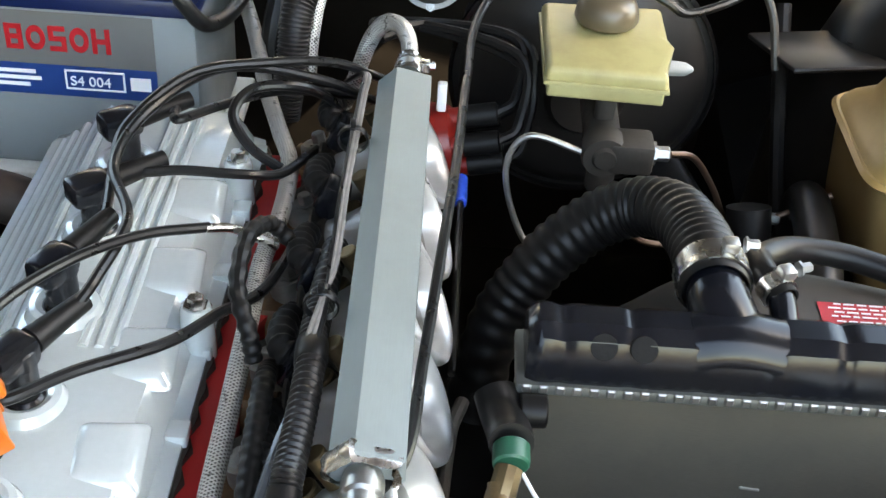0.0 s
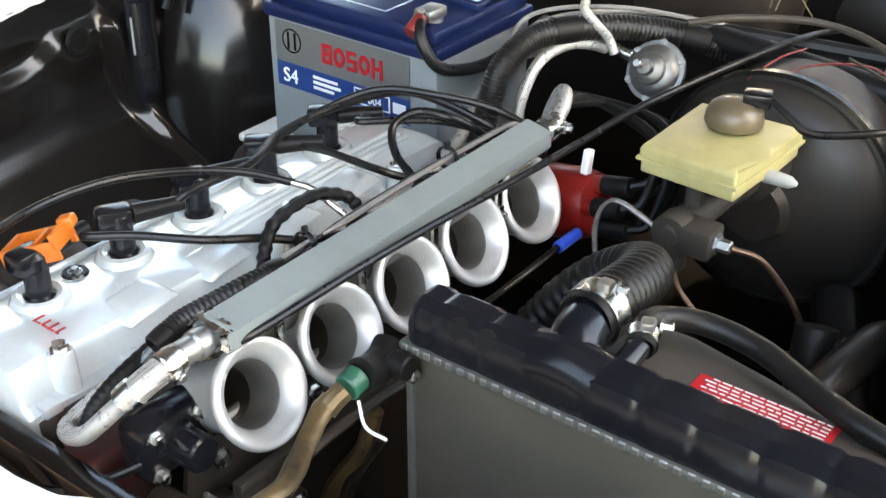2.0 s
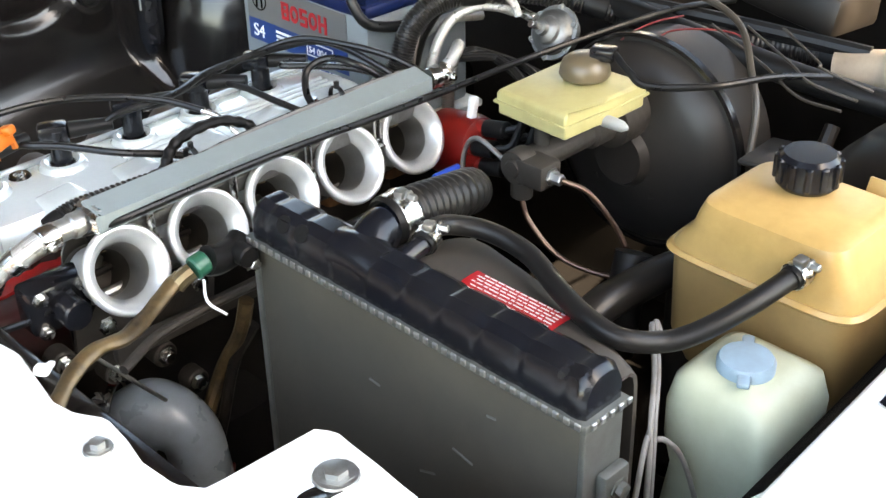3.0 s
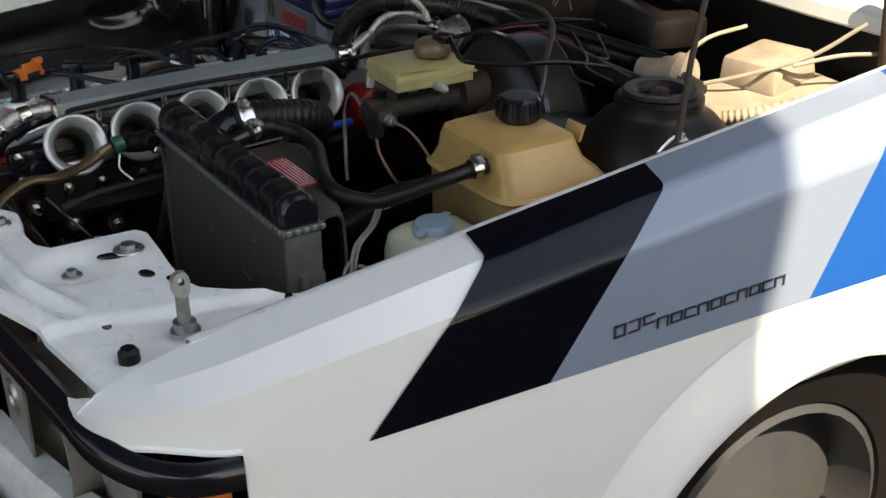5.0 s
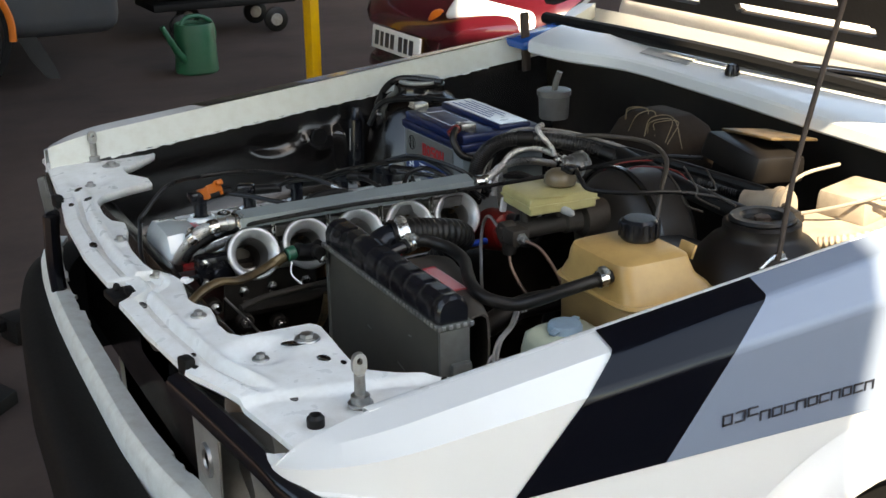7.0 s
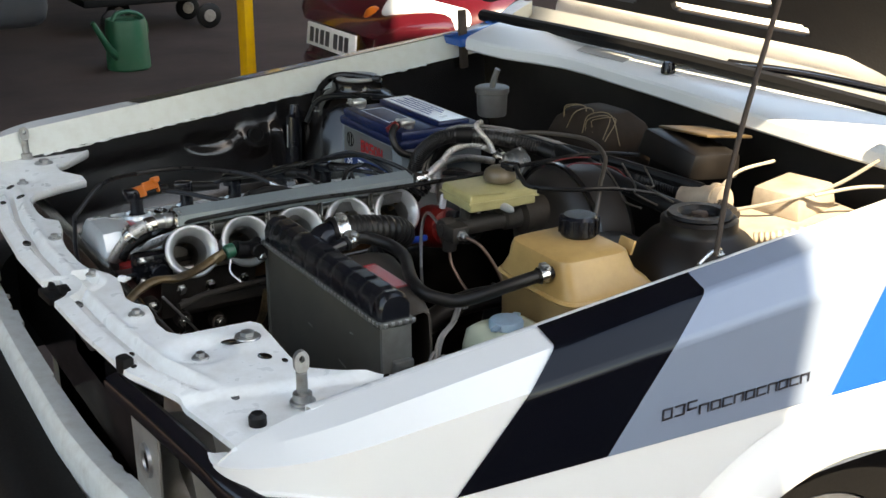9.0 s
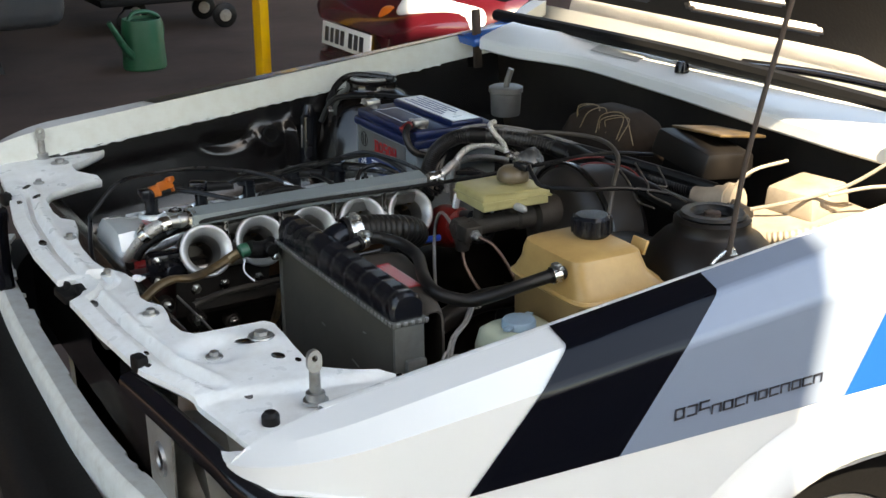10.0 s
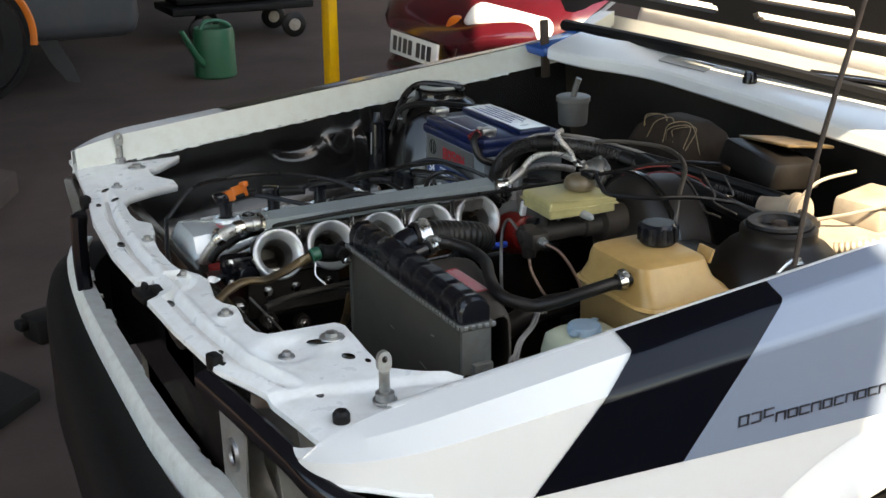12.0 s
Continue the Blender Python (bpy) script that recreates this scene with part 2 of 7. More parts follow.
    servo=mat("dusty_servo_paint", (0.0192, 0.0168, 0.0152), 0.38, spec=0.3, var=0.2, scale=16, dirt=(0.04, 0.0328, 0.0264), dirt_amount=0.6, dirt_scale=7, bump=0.08),
    ribbed=mat("ribbed_black_plastic", (0.0112, 0.0104, 0.0104), 0.34, spec=0.4, var=0.2, scale=60, dirt=(0.028, 0.0224, 0.0176), dirt_amount=0.4, dirt_scale=14),
    chrome=mat("headlamp_metal", (0.34, 0.33, 0.30), 0.42, metal=0.5, var=0.2, dirt=(0.12, 0.10, 0.08), dirt_amount=0.6, dirt_scale=14),
)


def braided(name, color):
    """Crossed bright wires wound round a hose, laid by the hose's length and girth."""
    m = mat(name, color, 0.30, metal=0.6, var=0.25, scale=220)
    n, l = m.node_tree.nodes, m.node_tree.links
    bsdf = n["Principled BSDF"]
    uv = n.new("ShaderNodeUVMap")
    waves = []
    for turn in (1, -1):
        mp = n.new("ShaderNodeMapping")
        mp.inputs["Scale"].default_value = (turn * 14.0, 620.0, 1)
        l.new(uv.outputs["UV"], mp.inputs["Vector"])
        w = n.new("ShaderNodeTexWave")
        w.wave_type, w.bands_direction = "BANDS", "DIAGONAL"
        w.inputs["Scale"].default_value = 0.45
        l.new(mp.outputs["Vector"], w.inputs["Vector"])
        waves.append(w.outputs["Fac"])
    top = n.new("ShaderNodeMath")
    top.operation = "MAXIMUM"
    l.new(waves[0], top.inputs[0])
    l.new(waves[1], top.inputs[1])
    old = bsdf.inputs["Base Color"].links[0].from_socket
    mx = n.new("ShaderNodeMix")
    mx.data_type = "RGBA"
    mx.inputs["A"].default_value = (0.07, 0.065, 0.06, 1)
    rng = n.new("ShaderNodeMapRange")
    rng.inputs["From Min"].default_value, rng.inputs["From Max"].default_value = 0.25, 0.8
    l.new(top.outputs[0], rng.inputs["Value"])
    l.new(rng.outputs["Result"], mx.inputs["Factor"])
    l.new(old, mx.inputs["B"])
    l.new(mx.outputs["Result"], bsdf.inputs["Base Color"])
    bp = n.new("ShaderNodeBump")
    bp.inputs["Strength"].default_value, bp.inputs["Distance"].default_value = 0.6, 0.0008
    l.new(top.outputs[0], bp.inputs["Height"])
    l.new(bp.outputs["Normal"], bsdf.inputs["Normal"])
    return m


M["braid"] = braided("braided_steel", (0.66, 0.64, 0.60))


# ---- builders ----
def thing(name, label, category, loc=(0, 0, 0), group="", kind=""):
    return_ob = new(name)
    return_ob.empty_display_size = 0.05
    return_ob.matrix_world = Matrix.Translation(loc)
    return tagged(return_ob, label, category, group, kind)


def part(name, bm, material, parent=None, label="", smooth=35):
    """Links a bmesh, in world places, as one mesh under its thing or part."""
    me = bpy.data.meshes.new(name)
    bmesh.ops.recalc_face_normals(bm, faces=bm.faces)
    bm.to_mesh(me)
    bm.free()
    for mm in (material if isinstance(material, (list, tuple)) else [material]):
        me.materials.append(mm)
    me.shade_smooth() if smooth else None
    if smooth:
        me.set_sharp_from_angle(angle=radians(smooth))
    ob = new(name, me)
    if parent:
        ob.parent = parent
        ob.matrix_parent_inverse = parent.matrix_basis.inverted() if parent.parent is None else Matrix.Identity(4)
    if label:
        ob["label"] = label
    return ob


def solid(name, bm, material, label, category, group="", kind="", smooth=35):
    """A thing of one mesh."""
    return tagged(part(name, bm, material, None, "", smooth), label, category, group, kind)


def box(bm, size, m=None, bevel=0.0, seg=2, taper=(1, 1)):
    """A box of that size round its pose, with rounded edges and a taper towards its top."""
    m = m or Matrix.Identity(4)
    r = bmesh.ops.create_cube(bm, size=1)
    vs = r["verts"]
    for v in vs:
        k = v.co.z + 0.5
        v.co.x *= size[0] * (1 + (taper[0] - 1) * k)
        v.co.y *= size[1] * (1 + (taper[1] - 1) * k)
        v.co.z *= size[2]
    if bevel:
        es = list({e for v in vs for e in v.link_edges})
        g = bmesh.ops.bevel(bm, geom=es, offset=bevel, segments=seg, affect="EDGES", profile=0.5)
        vs = list({v for f in g["faces"] for v in f.verts} | {v for v in vs if v.is_valid})
        seen, todo = set(vs), list(vs)
        while todo:
            v = todo.pop()
            for e in v.link_edges:
                o = e.other_vert(v)
                if o not in seen:
                    seen.add(o)
                    todo.append(o)
        vs = list(seen)
    bmesh.ops.transform(bm, matrix=m, verts=vs)
    return vs


def lathe(bm, profile, m=None, seg=32, closed=False):
    """Turns (radius, height) pairs round the z axis of the pose m."""
    m = m or Matrix.Identity(4)
    rings = []
    for r, h in profile:
        if r < 1e-6:
            rings.append([bm.verts.new(m @ Vector((0, 0, h)))])
        else:
            rings.append([bm.verts.new(m @ Vector((r * math.cos(a), r * math.sin(a), h))) for a in np.linspace(0, 2 * math.pi, seg, endpoint=False)])
    pairs = list(zip(rings, rings[1:])) + ([(rings[-1], rings[0])] if closed else [])
    for a, b in pairs:
        for i in range(seg):
            j = (i + 1) % seg
            q = [a[i % len(a)], a[j % len(a)], b[j % len(b)], b[i % len(b)]]
            q = list(dict.fromkeys(q))
            if len(q) > 2:
                bm.faces.new(q)
    return rings


def spline(points, n):
    """A smooth curve through the points, as n + 1 evenly stepped places."""
    p = [Vector(q) for q in points]
    p = [p[0] * 2 - p[1]] + p + [p[-1] * 2 - p[-2]]
    out = []
    for k in range(n + 1):
        u = k / n * (len(p) - 3)
        i = min(int(u), len(p) - 4)
        t = u - i
        a, b, c, d = p[i:i + 4]
        out.append(0.5 * ((2 * b) + (c - a) * t + (2 * a - 5 * b + 4 * c - d) * t * t + (3 * b - a - 3 * c + d) * t ** 3))
    return out


def tube(bm, points, radius, seg=10, steps=None, ribs=0, rib=0.0, caps=True, flat=1.0):
    """A round hose along a smooth curve; ribs swell it in rings."""
    n = steps or max(8, 6 * len(points))
    if ribs:
        n = max(n, ribs * 6)
    c = spline(points, n)
    up = Vector((0.13, 0.27, 0.95))
    rings, lay = [], bm.loops.layers.uv.verify()
    step = sum((c[k + 1] - c[k]).length for k in range(n)) / n
    for k, q in enumerate(c):
        d = (c[min(k + 1, n)] - c[max(k - 1, 0)]).normalized()
        s = d.cross(up)
        s = s.normalized() if s.length > 1e-4 else Vector((1, 0, 0))
        up = s.cross(d).normalized()
        rr = radius(k / n) if callable(radius) else radius
        if ribs:
            rr += rib * math.sin(2 * math.pi * ribs * k / n)
        rings.append([bm.verts.new(q + (s * math.cos(a) + up * math.sin(a) * flat) * rr) for a in np.linspace(0, 2 * math.pi, seg, endpoint=False)])
    for k, (a, b) in enumerate(zip(rings, rings[1:])):
        for i in range(seg):
            j = (i + 1) % seg
            f = bm.faces.new((a[i], a[j], b[j], b[i]))
            for lp, uv in zip(f.loops, ((i, k), (i + 1, k), (i + 1, k + 1), (i, k + 1))):
                lp[lay].uv = (uv[0] / seg, uv[1] * step)
    if caps:
        bm.faces.new(rings[0])
        bm.faces.new(rings[-1])
    return c


def prism(bm, outline, depth, m=None, bevel=0.0):
    """A flat outline in the pose's xy plane, made depth thick downwards."""
    m = m or Matrix.Identity(4)
    top = [bm.verts.new(m @ Vector((x, y, 0))) for x, y in outline]
    low = [bm.verts.new(m @ Vector((x, y, -depth))) for x, y in outline]
    f = bm.faces.new(top)
    bm.faces.new(low[::-1])
    k = len(top)
    for i in range(k):
        bm.faces.new((top[i], low[i], low[(i + 1) % k], top[(i + 1) % k]))
    if bevel:
        bmesh.ops.bevel(bm, geom=list(f.edges), offset=bevel, segments=2, affect="EDGES", profile=0.5)


def loft(bm, sections, close=False):
    """Skins rows of places of equal count."""
    rows = [[bm.verts.new(p) for p in s] for s in sections]
    for a, b in zip(rows, rows[1:]):
        for i in range(len(a) - (0 if close else 1)):
            j = (i + 1) % len(a)
            bm.faces.new((a[i], a[j], b[j], b[i]))
    return rows


def thicken(bm, t):
    bmesh.ops.recalc_face_normals(bm, faces=bm.faces)
    bmesh.ops.solidify(bm, geom=list(bm.faces), thickness=t)


def B():
    return bmesh.new()


def cyl(bm, r, h, m, seg=20, bevel=0.0):
    """A disc-ended cylinder standing on its pose, with eased rims."""
    b = bevel or min(r, h) * 0.12
    lathe(bm, [(0, 0), (r - b, 0), (r, b), (r, h - b), (r - b, h), (0, h)], m, seg)


def hexbolt(bm, r, h, m):
    lathe(bm, [(0, 0), (r * 1.5, 0), (r * 1.5, h * 0.2), (r, h * 0.2), (r, h), (r * 0.8, h * 1.1), (0, h * 1.1)], m, 6)


def tank_shell(b, levels):
    secs = []
    for cx, cy, lx, ly, z, r in levels:
        ring = []
        for k in range(32):
            a = 2 * math.pi * k / 32 + math.pi / 32
            ca, sa = math.cos(a), math.sin(a)
            e = 0.30
            ring.append(Vector((cx + lx / 2 * math.copysign(abs(ca) ** e, ca), cy + ly / 2 * math.copysign(abs(sa) ** e, sa), z)))
        secs.append(ring)
    rows = loft(b, secs, True)
    b.faces.new(rows[0])
    b.faces.new(rows[-1])


AXIS = {"x": Matrix.Rotation(radians(90), 4, "Y"), "y": Matrix.Rotation(radians(-90), 4, "X"), "-x": Matrix.Rotation(radians(-90), 4, "Y"), "-y": Matrix.Rotation(radians(90), 4, "X"), "z": Matrix.Identity(4)}


def at(x, y, z, axis="z"):
    return Matrix.Translation((x, y, z)) @ AXIS[axis]


YC = 0.09          # the car's middle


# ---- the setting ----
bm = B()
box(bm, (160, 160, 0.3), pose(0, 0, -0.15))
solid("ground", bm, M["ground"], "brown oil-stained concrete yard and workshop floor", "ground", kind="structure")
# Unseen roof, added and cut so its edge sets the shadow line.
bm = B()
prism(bm, [(-1.95, -9.0), (-1.89, -9.0), (6.08, 11.45), (-8.4, 11.45), (-8.4, 5.0), (-1.75, 0.9)], 0.15, pose(0, 0, 4.075))
solid("shade_roof", bm, M["roofing"], "unseen dark sheet roof added to shade the car and floor", "roof", kind="structure")
# Two unseen walls, added to keep light off the floor beyond the car.
bm = B()
box(bm, (32.0, 0.25, 3.92), pose(7.5, 11.6, 1.96))
solid("wall_far", bm, M["wall"], "unseen dark plain wall added to keep the far floor dark", "wall", kind="structure")
bm = B()
box(bm, (0.25, 11.4, 3.92), pose(-8.3, 5.74, 1.96))
solid("wall_side", bm, M["wall"], "unseen dark plain wall added to close the far floor's side", "wall", kind="structure")


# Unseen wall, added to block low sky light from the near side.
bm = B()
box(bm, (9.6, 0.25, 3.9), pose(-4.2, -6.3, 1.95))
solid("sky_block_wall", bm, M["wall"], "unseen dark wall added to cut sky light from the near side", "wall", kind="structure")


# ---- the white car's body ----
car = thing("car", "white coupe with black, grey and blue stripes, bonnet open", "car", (1.2, YC, 0))


def smooth_step(v, a, c):
    k = min(1.0, max(0.0, (v - a) / (c - a)))
    return k * k * (3 - 2 * k)


def lip_z(x):
    return 0.762 + 0.105 * x


def side(x, y_sign=-1, grow=0.0):
    """The fender's section at x, from the bonnet gap outwards and down."""
    lip = lip_z(x)
    c1 = 0.773 + 0.097 * x
    c2 = 0.757 + 0.063 * x
    zb = 0.699 - 0.034 * x
    nose = min(1.0, max(0.0, (0.275 - x) / 0.145))
    drop, tuck = (0.034 * nose ** 2, 0.082 * nose ** 2.4) if y_sign > 0 else (0.030 * (1 - math.sqrt(1 - nose ** 2)), 0.100 * (1 - math.sqrt(1 - nose ** 2)))
    p = [(-0.645, lip - 0.035 - drop), (-0.650, lip - drop), (-0.713 + tuck, c1 + grow * 0.8 - drop), (-0.735 - grow + tuck, c2 - drop * 0.6),
         (-0.738 - grow + tuck, zb), (-0.742 - grow + tuck, 0.56)]
    if y_sign < 0:
        p[2] = (-0.700 + tuck, lip - 0.0020 - drop)
    if y_sign > 0:
        p[0] = (-0.618, lip - 0.014)
        p[1] = (-0.640 + tuck * 0.2, lip + 0.034 - drop * 0.25)
        p[2] = (-0.700 + tuck * 0.5, c1 + 0.022 - drop * 0.6)
    return [Vector((x, YC + (-y_sign) * q[0], q[1])) for q in p]


def mid(a, b, t):
    return a + (b - a) * t


ARCH = (0.955, 0.265, 0.325)


def fender(sign):
    """One front wing: skin, wheel arch with its flare, and stripes."""
    nm = "front_wing"
    bm = B()
    xs = ([] if sign > 0 else [0.1305, 0.132, 0.135, 0.139]) + [0.145, 0.149, 0.154, 0.160, 0.167, 0.175, 0.184, 0.194, 0.205, 0.217, 0.23, 0.244, 0.26, 0.277, 0.30, 0.4, 0.5, 0.6, 0.7, 0.8, 0.9, 1.0, 1.1, 1.2, 1.3, 1.42]
    rows = []
    for x in xs:
        p = side(x, sign)
        d = abs(x - ARCH[0])
        low = 0.20 if d > ARCH[2] else ARCH[1] + math.sqrt(max(0, ARCH[2] ** 2 - d * d))
        low = min(low, 0.559)
        if x < 0.25:
            low = 0.55
            if sign > 0:
                p[4].z, p[5].z, low = 0.750, 0.748, 0.746
            else:
                rim = 0.7365 - 0.0145 * smooth_step(x, 0.17, 0.25)
                p[3].z = max(p[3].z, rim + 0.006)
                p[0].z, p[4].z, p[5].z, low = max(p[0].z, rim), rim, rim - 0.002, rim - 0.004
        p.append(Vector((x, p[-1].y, low)))
        rows.append(p)
    loft(bm, rows)
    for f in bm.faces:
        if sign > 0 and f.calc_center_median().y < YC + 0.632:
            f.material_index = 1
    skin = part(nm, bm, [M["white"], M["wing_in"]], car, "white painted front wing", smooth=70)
    mod = skin.modifiers.new("thickness", "SOLIDIFY")
    mod.thickness, mod.offset = 0.0025, 0
    bv = skin.modifiers.new("edges", "BEVEL")
    bv.width, bv.segments, bv.limit_method, bv.angle_limit = 0.016, 5, "ANGLE", radians(11)
    bv.harden_normals = True
    # flare round the wheel
    bm = B()
    secs = []
    for a in np.linspace(radians(2), radians(178), 36):
        ca, sa = math.cos(a), math.sin(a)
        ys = YC + sign * 0.742
        row = []
        for dr, dy in ((0.075, 0.001), (0.045, 0.012), (0.02, 0.026), (0.004, 0.030), (-0.004, 0.026), (-0.006, 0.0), (-0.002, -0.03)):
            row.append(Vector((ARCH[0] + (ARCH[2] + dr) * ca, ys + sign * dy, ARCH[1] + (ARCH[2] + dr) * sa)))
        secs.append(row)
    loft(bm, secs)
    part("arch_flare", bm, M["white"], skin, "", smooth=50)
    # stripes
    back = 0.045 if sign > 0 else 0.0
    first = 0.07 if sign > 0 else 0.0
    edges = [(0.530 - first, 0.519 - first, 0.461 - first, 0.366 - first), (0.757 - first, 0.740 - first, 0.667 - first, 0.570 - first), (1.117 + back, 1.094 + back, 1.030 + back, 0.935 + back), (1.30 + back, 1.28 + back, 1.22 + back, 1.13 + back)]
    for k, (nm2, mt, lab) in enumerate((("black_stripe", "black_decal", "black stripe"), ("grey_stripe", "grey_decal", "blue-grey stripe"), ("blue_stripe", "blue_decal", "bright blue stripe"))):
        bm = B()
        rows = []
        for f in np.linspace(0, 1, 7):
            r = []
            for lev in range(4):
                x = edges[k][lev] * (1 - f) + edges[k + 1][lev] * f
                q = side(x, sign)[1 + lev]
                out = Vector((0, sign * (0.0035 if lev else 0.0), 0.0030 if lev < 2 else 0.0008))
                r.append(q + out)
            rows.append(r)
        loft(bm, rows)
        st = part(nm2, bm, M[mt], skin, lab, smooth=12)
        bv = st.modifiers.new("edges", "BEVEL")
        bv.width, bv.segments, bv.limit_method, bv.angle_limit = 0.007, 3, "ANGLE", radians(8)
    return skin


near_wing = fender(-1)
bm = B()
drop_to = lambda x: float(np.interp(x, [0.20, 0.36, 0.44, 0.52, 1.2], [0.765, 0.772, 0.783, lip_z(0.52) - 0.014, lip_z(1.2) - 0.014]))
loft(bm, [[Vector((x, y, lip_z(x) + dz)) for y, dz in ((-0.562, 0.0006), (-0.552, 0.0003), (-0.546, -0.0012), (-0.543, -0.004))] + [Vector((x, -0.542, drop_to(x)))] for x in np.linspace(0.24, 1.20, 40)])
thicken(bm, 0.002)
part("gutter_flange", bm, M["white_in"], near_wing, "white inner gutter flange", smooth=50)
far_wing = fender(1)

# slam panel: one pressed sheet with a channel, scalloped rear edge and sunk corner plates
def line_at(table, v):
    """The value that a table of (place, value) rows gives between its places."""
    rows_ = sorted(table)
    return float(np.interp(v, [r[0] for r in rows_], [r[1] for r in rows_]))


def bump_at(x, y, cx, cy, r, flat=0.35):
    d = math.hypot(x - cx, y - cy) / r
    k = min(1.0, max(0.0, (1 - d) / (1 - flat)))
    return k * k * (3 - 2 * k)


FRONT = [(0.77, 0.146), (0.70, 0.140), (0.483, 0.120), (0.358, 0.102), (0.169, 0.092), (0.062, 0.095), (0.036, 0.096), (0.030, 0.120), (-0.012, 0.122), (-0.035, 0.112), (-0.052, 0.092), (-0.18, 0.097),
         (-0.321, 0.110), (-0.412, 0.140), (-0.547, 0.158), (-0.575, 0.160)]
REAR = [(0.80, 0.385), (0.728, 0.365), (0.66, 0.300), (0.625, 0.262), (0.585, 0.262), (0.54, 0.287), (0.505, 0.285), (0.492, 0.235), (0.465, 0.187), (0.436, 0.171), (0.36, 0.165), (0.314, 0.168), (0.293, 0.184),
        (0.250, 0.178), (0.20, 0.164), (0.143, 0.160), (0.08, 0.160), (0.045, 0.165), (0.012, 0.184), (-0.02, 0.189), (-0.055, 0.183), (-0.095, 0.176), (-0.119, 0.180), (-0.142, 0.193), (-0.17, 0.190), (-0.20, 0.184),
        (-0.238, 0.187), (-0.256, 0.200), (-0.2605, 0.290), (-0.274, 0.299), (-0.34, 0.294), (-0.404, 0.289), (-0.43, 0.298), (-0.461, 0.337), (-0.499, 0.376), (-0.516, 0.405), (-0.530, 0.440), (-0.545, 0.47), (-0.575, 0.48)]


def panel_z(x, y):
    """The pressed height of the lock panel."""
    u = x - line_at(FRONT, y)
    run = min(1.0, max(0.0, (0.52 - y) / 0.03)) * min(1.0, max(0.0, (y + 0.43) / 0.05))
    z = 0.770 - 0.0105 * math.exp(-((u - 0.031) / 0.0078) ** 6) * run + 0.0045 * math.exp(-((u - 0.046) / 0.005) ** 2) * run - 0.004 * math.exp(-(u / 0.012) ** 2)
    z -= 0.010 * bump_at(x, y, 0.205, -0.312, 0.050) + 0.009 * bump_at(x, y, 0.188, 0.572, 0.045)
    z += 0.003 * bump_at(x, y, 0.262, -0.318, 0.045) + 0.004 * bump_at(x, y, 0.245, 0.640, 0.040)
    for bx, by in ((0.161, 0.007), (0.169, -0.171), (0.154, 0.196)):
        z += 0.003 * bump_at(x, y, bx, by, 0.022, 0.6)
    k = min(1.0, max(0.0, (-0.432 - y - 0.25 * (x - 0.19)) / 0.012))
    z -= 0.007 * k * k * (3 - 2 * k)
    z += 0.004 * bump_at(x, y, 0.30, -0.515, 0.055) + 0.16 * max(0.0, x - 0.33)
    return z + 0.0006 * math.sin(31 * y + 19 * x) * math.sin(47 * x - 11 * y)


bm = B()
ys = sorted(set([round(v, 4) for v in np.linspace(0.80, -0.575, 190)] + [0.0365, 0.0295, -0.0115, -0.053, -0.2565, -0.2605, 0.4925, 0.5055]), reverse=True)
rows = []
for y in ys:
    xf, xr = line_at(FRONT, y), line_at(REAR, y)
    near = [u for u in (0, 0.004, 0.010, 0.016, 0.020, 0.0235, 0.027, 0.031, 0.035, 0.0385, 0.042, 0.045, 0.049, 0.054) if u < xr - xf - 0.006]
    us = near + [near[-1] + (xr - xf - near[-1]) * (k / (30 - len(near))) for k in range(1, 31 - len(near))]
    top = [Vector((xf + u, y, panel_z(xf + u, y))) for u in us]
    rows.append([top[0] + Vector((0.008, 0, -0.016)), top[0] + Vector((-0.001, 0, -0.007))] + top + [top[-1] + Vector((0.002, 0, -0.004)), top[-1] + Vector((0.001, 0, -0.014))])
loft(bm, rows)
slam = part("slam_panel", bm, M["white_in"], car, "white front lock panel with scuffed paint", smooth=50)
skin = slam.modifiers.new("thickness", "SOLIDIFY")
skin.thickness, skin.offset = 0.0016, -1

# lower valance and bumper
bm = B()
val = [(0.140, 0.80), (0.108, 0.70), (0.087, 0.50), (0.077, 0.30), (0.072, 0.04), (0.072, -0.125), (0.086, -0.288), (0.120, -0.46), (0.170, -0.60)]
c = spline([(x, y, 0.60) for x, y in val], 260)
rag = random.Random(5)
chip = 0.0
rows = []
for k, q in enumerate(c):
    chip = rag.uniform(-0.006, 0.004) if rag.random() < 0.10 else chip * 0.93
    rows.append([q + Vector((0.036 + chip, 0, -0.006)), q + Vector((0.035 + chip, 0, 0.001)), q + Vector((0.020, 0, 0.003)), q + Vector((0.006, 0, 0.003)), q + Vector((0.0, 0, -0.002)), q + Vector((-0.004, 0, -0.012)), q + Vector((-0.006, 0, -0.06))])
loft(bm, rows)
part("valance", bm, M["valance"], car, "white lower grille panel with chipped edge, greyed for shade")
bm = B()
out = [(0.32, 0.90), (0.18, 0.885), (0.115, 0.83), (0.056, 0.68), (0.012, 0.39), (-0.004, 0.16), (-0.017, -0.03), (-0.022, -0.18), (-0.012, -0.35), (0.03, -0.56), (0.12, -0.70), (0.30, -0.735)]
c = spline([(x, y, 0.56) for x, y in out], 60)
rows = []
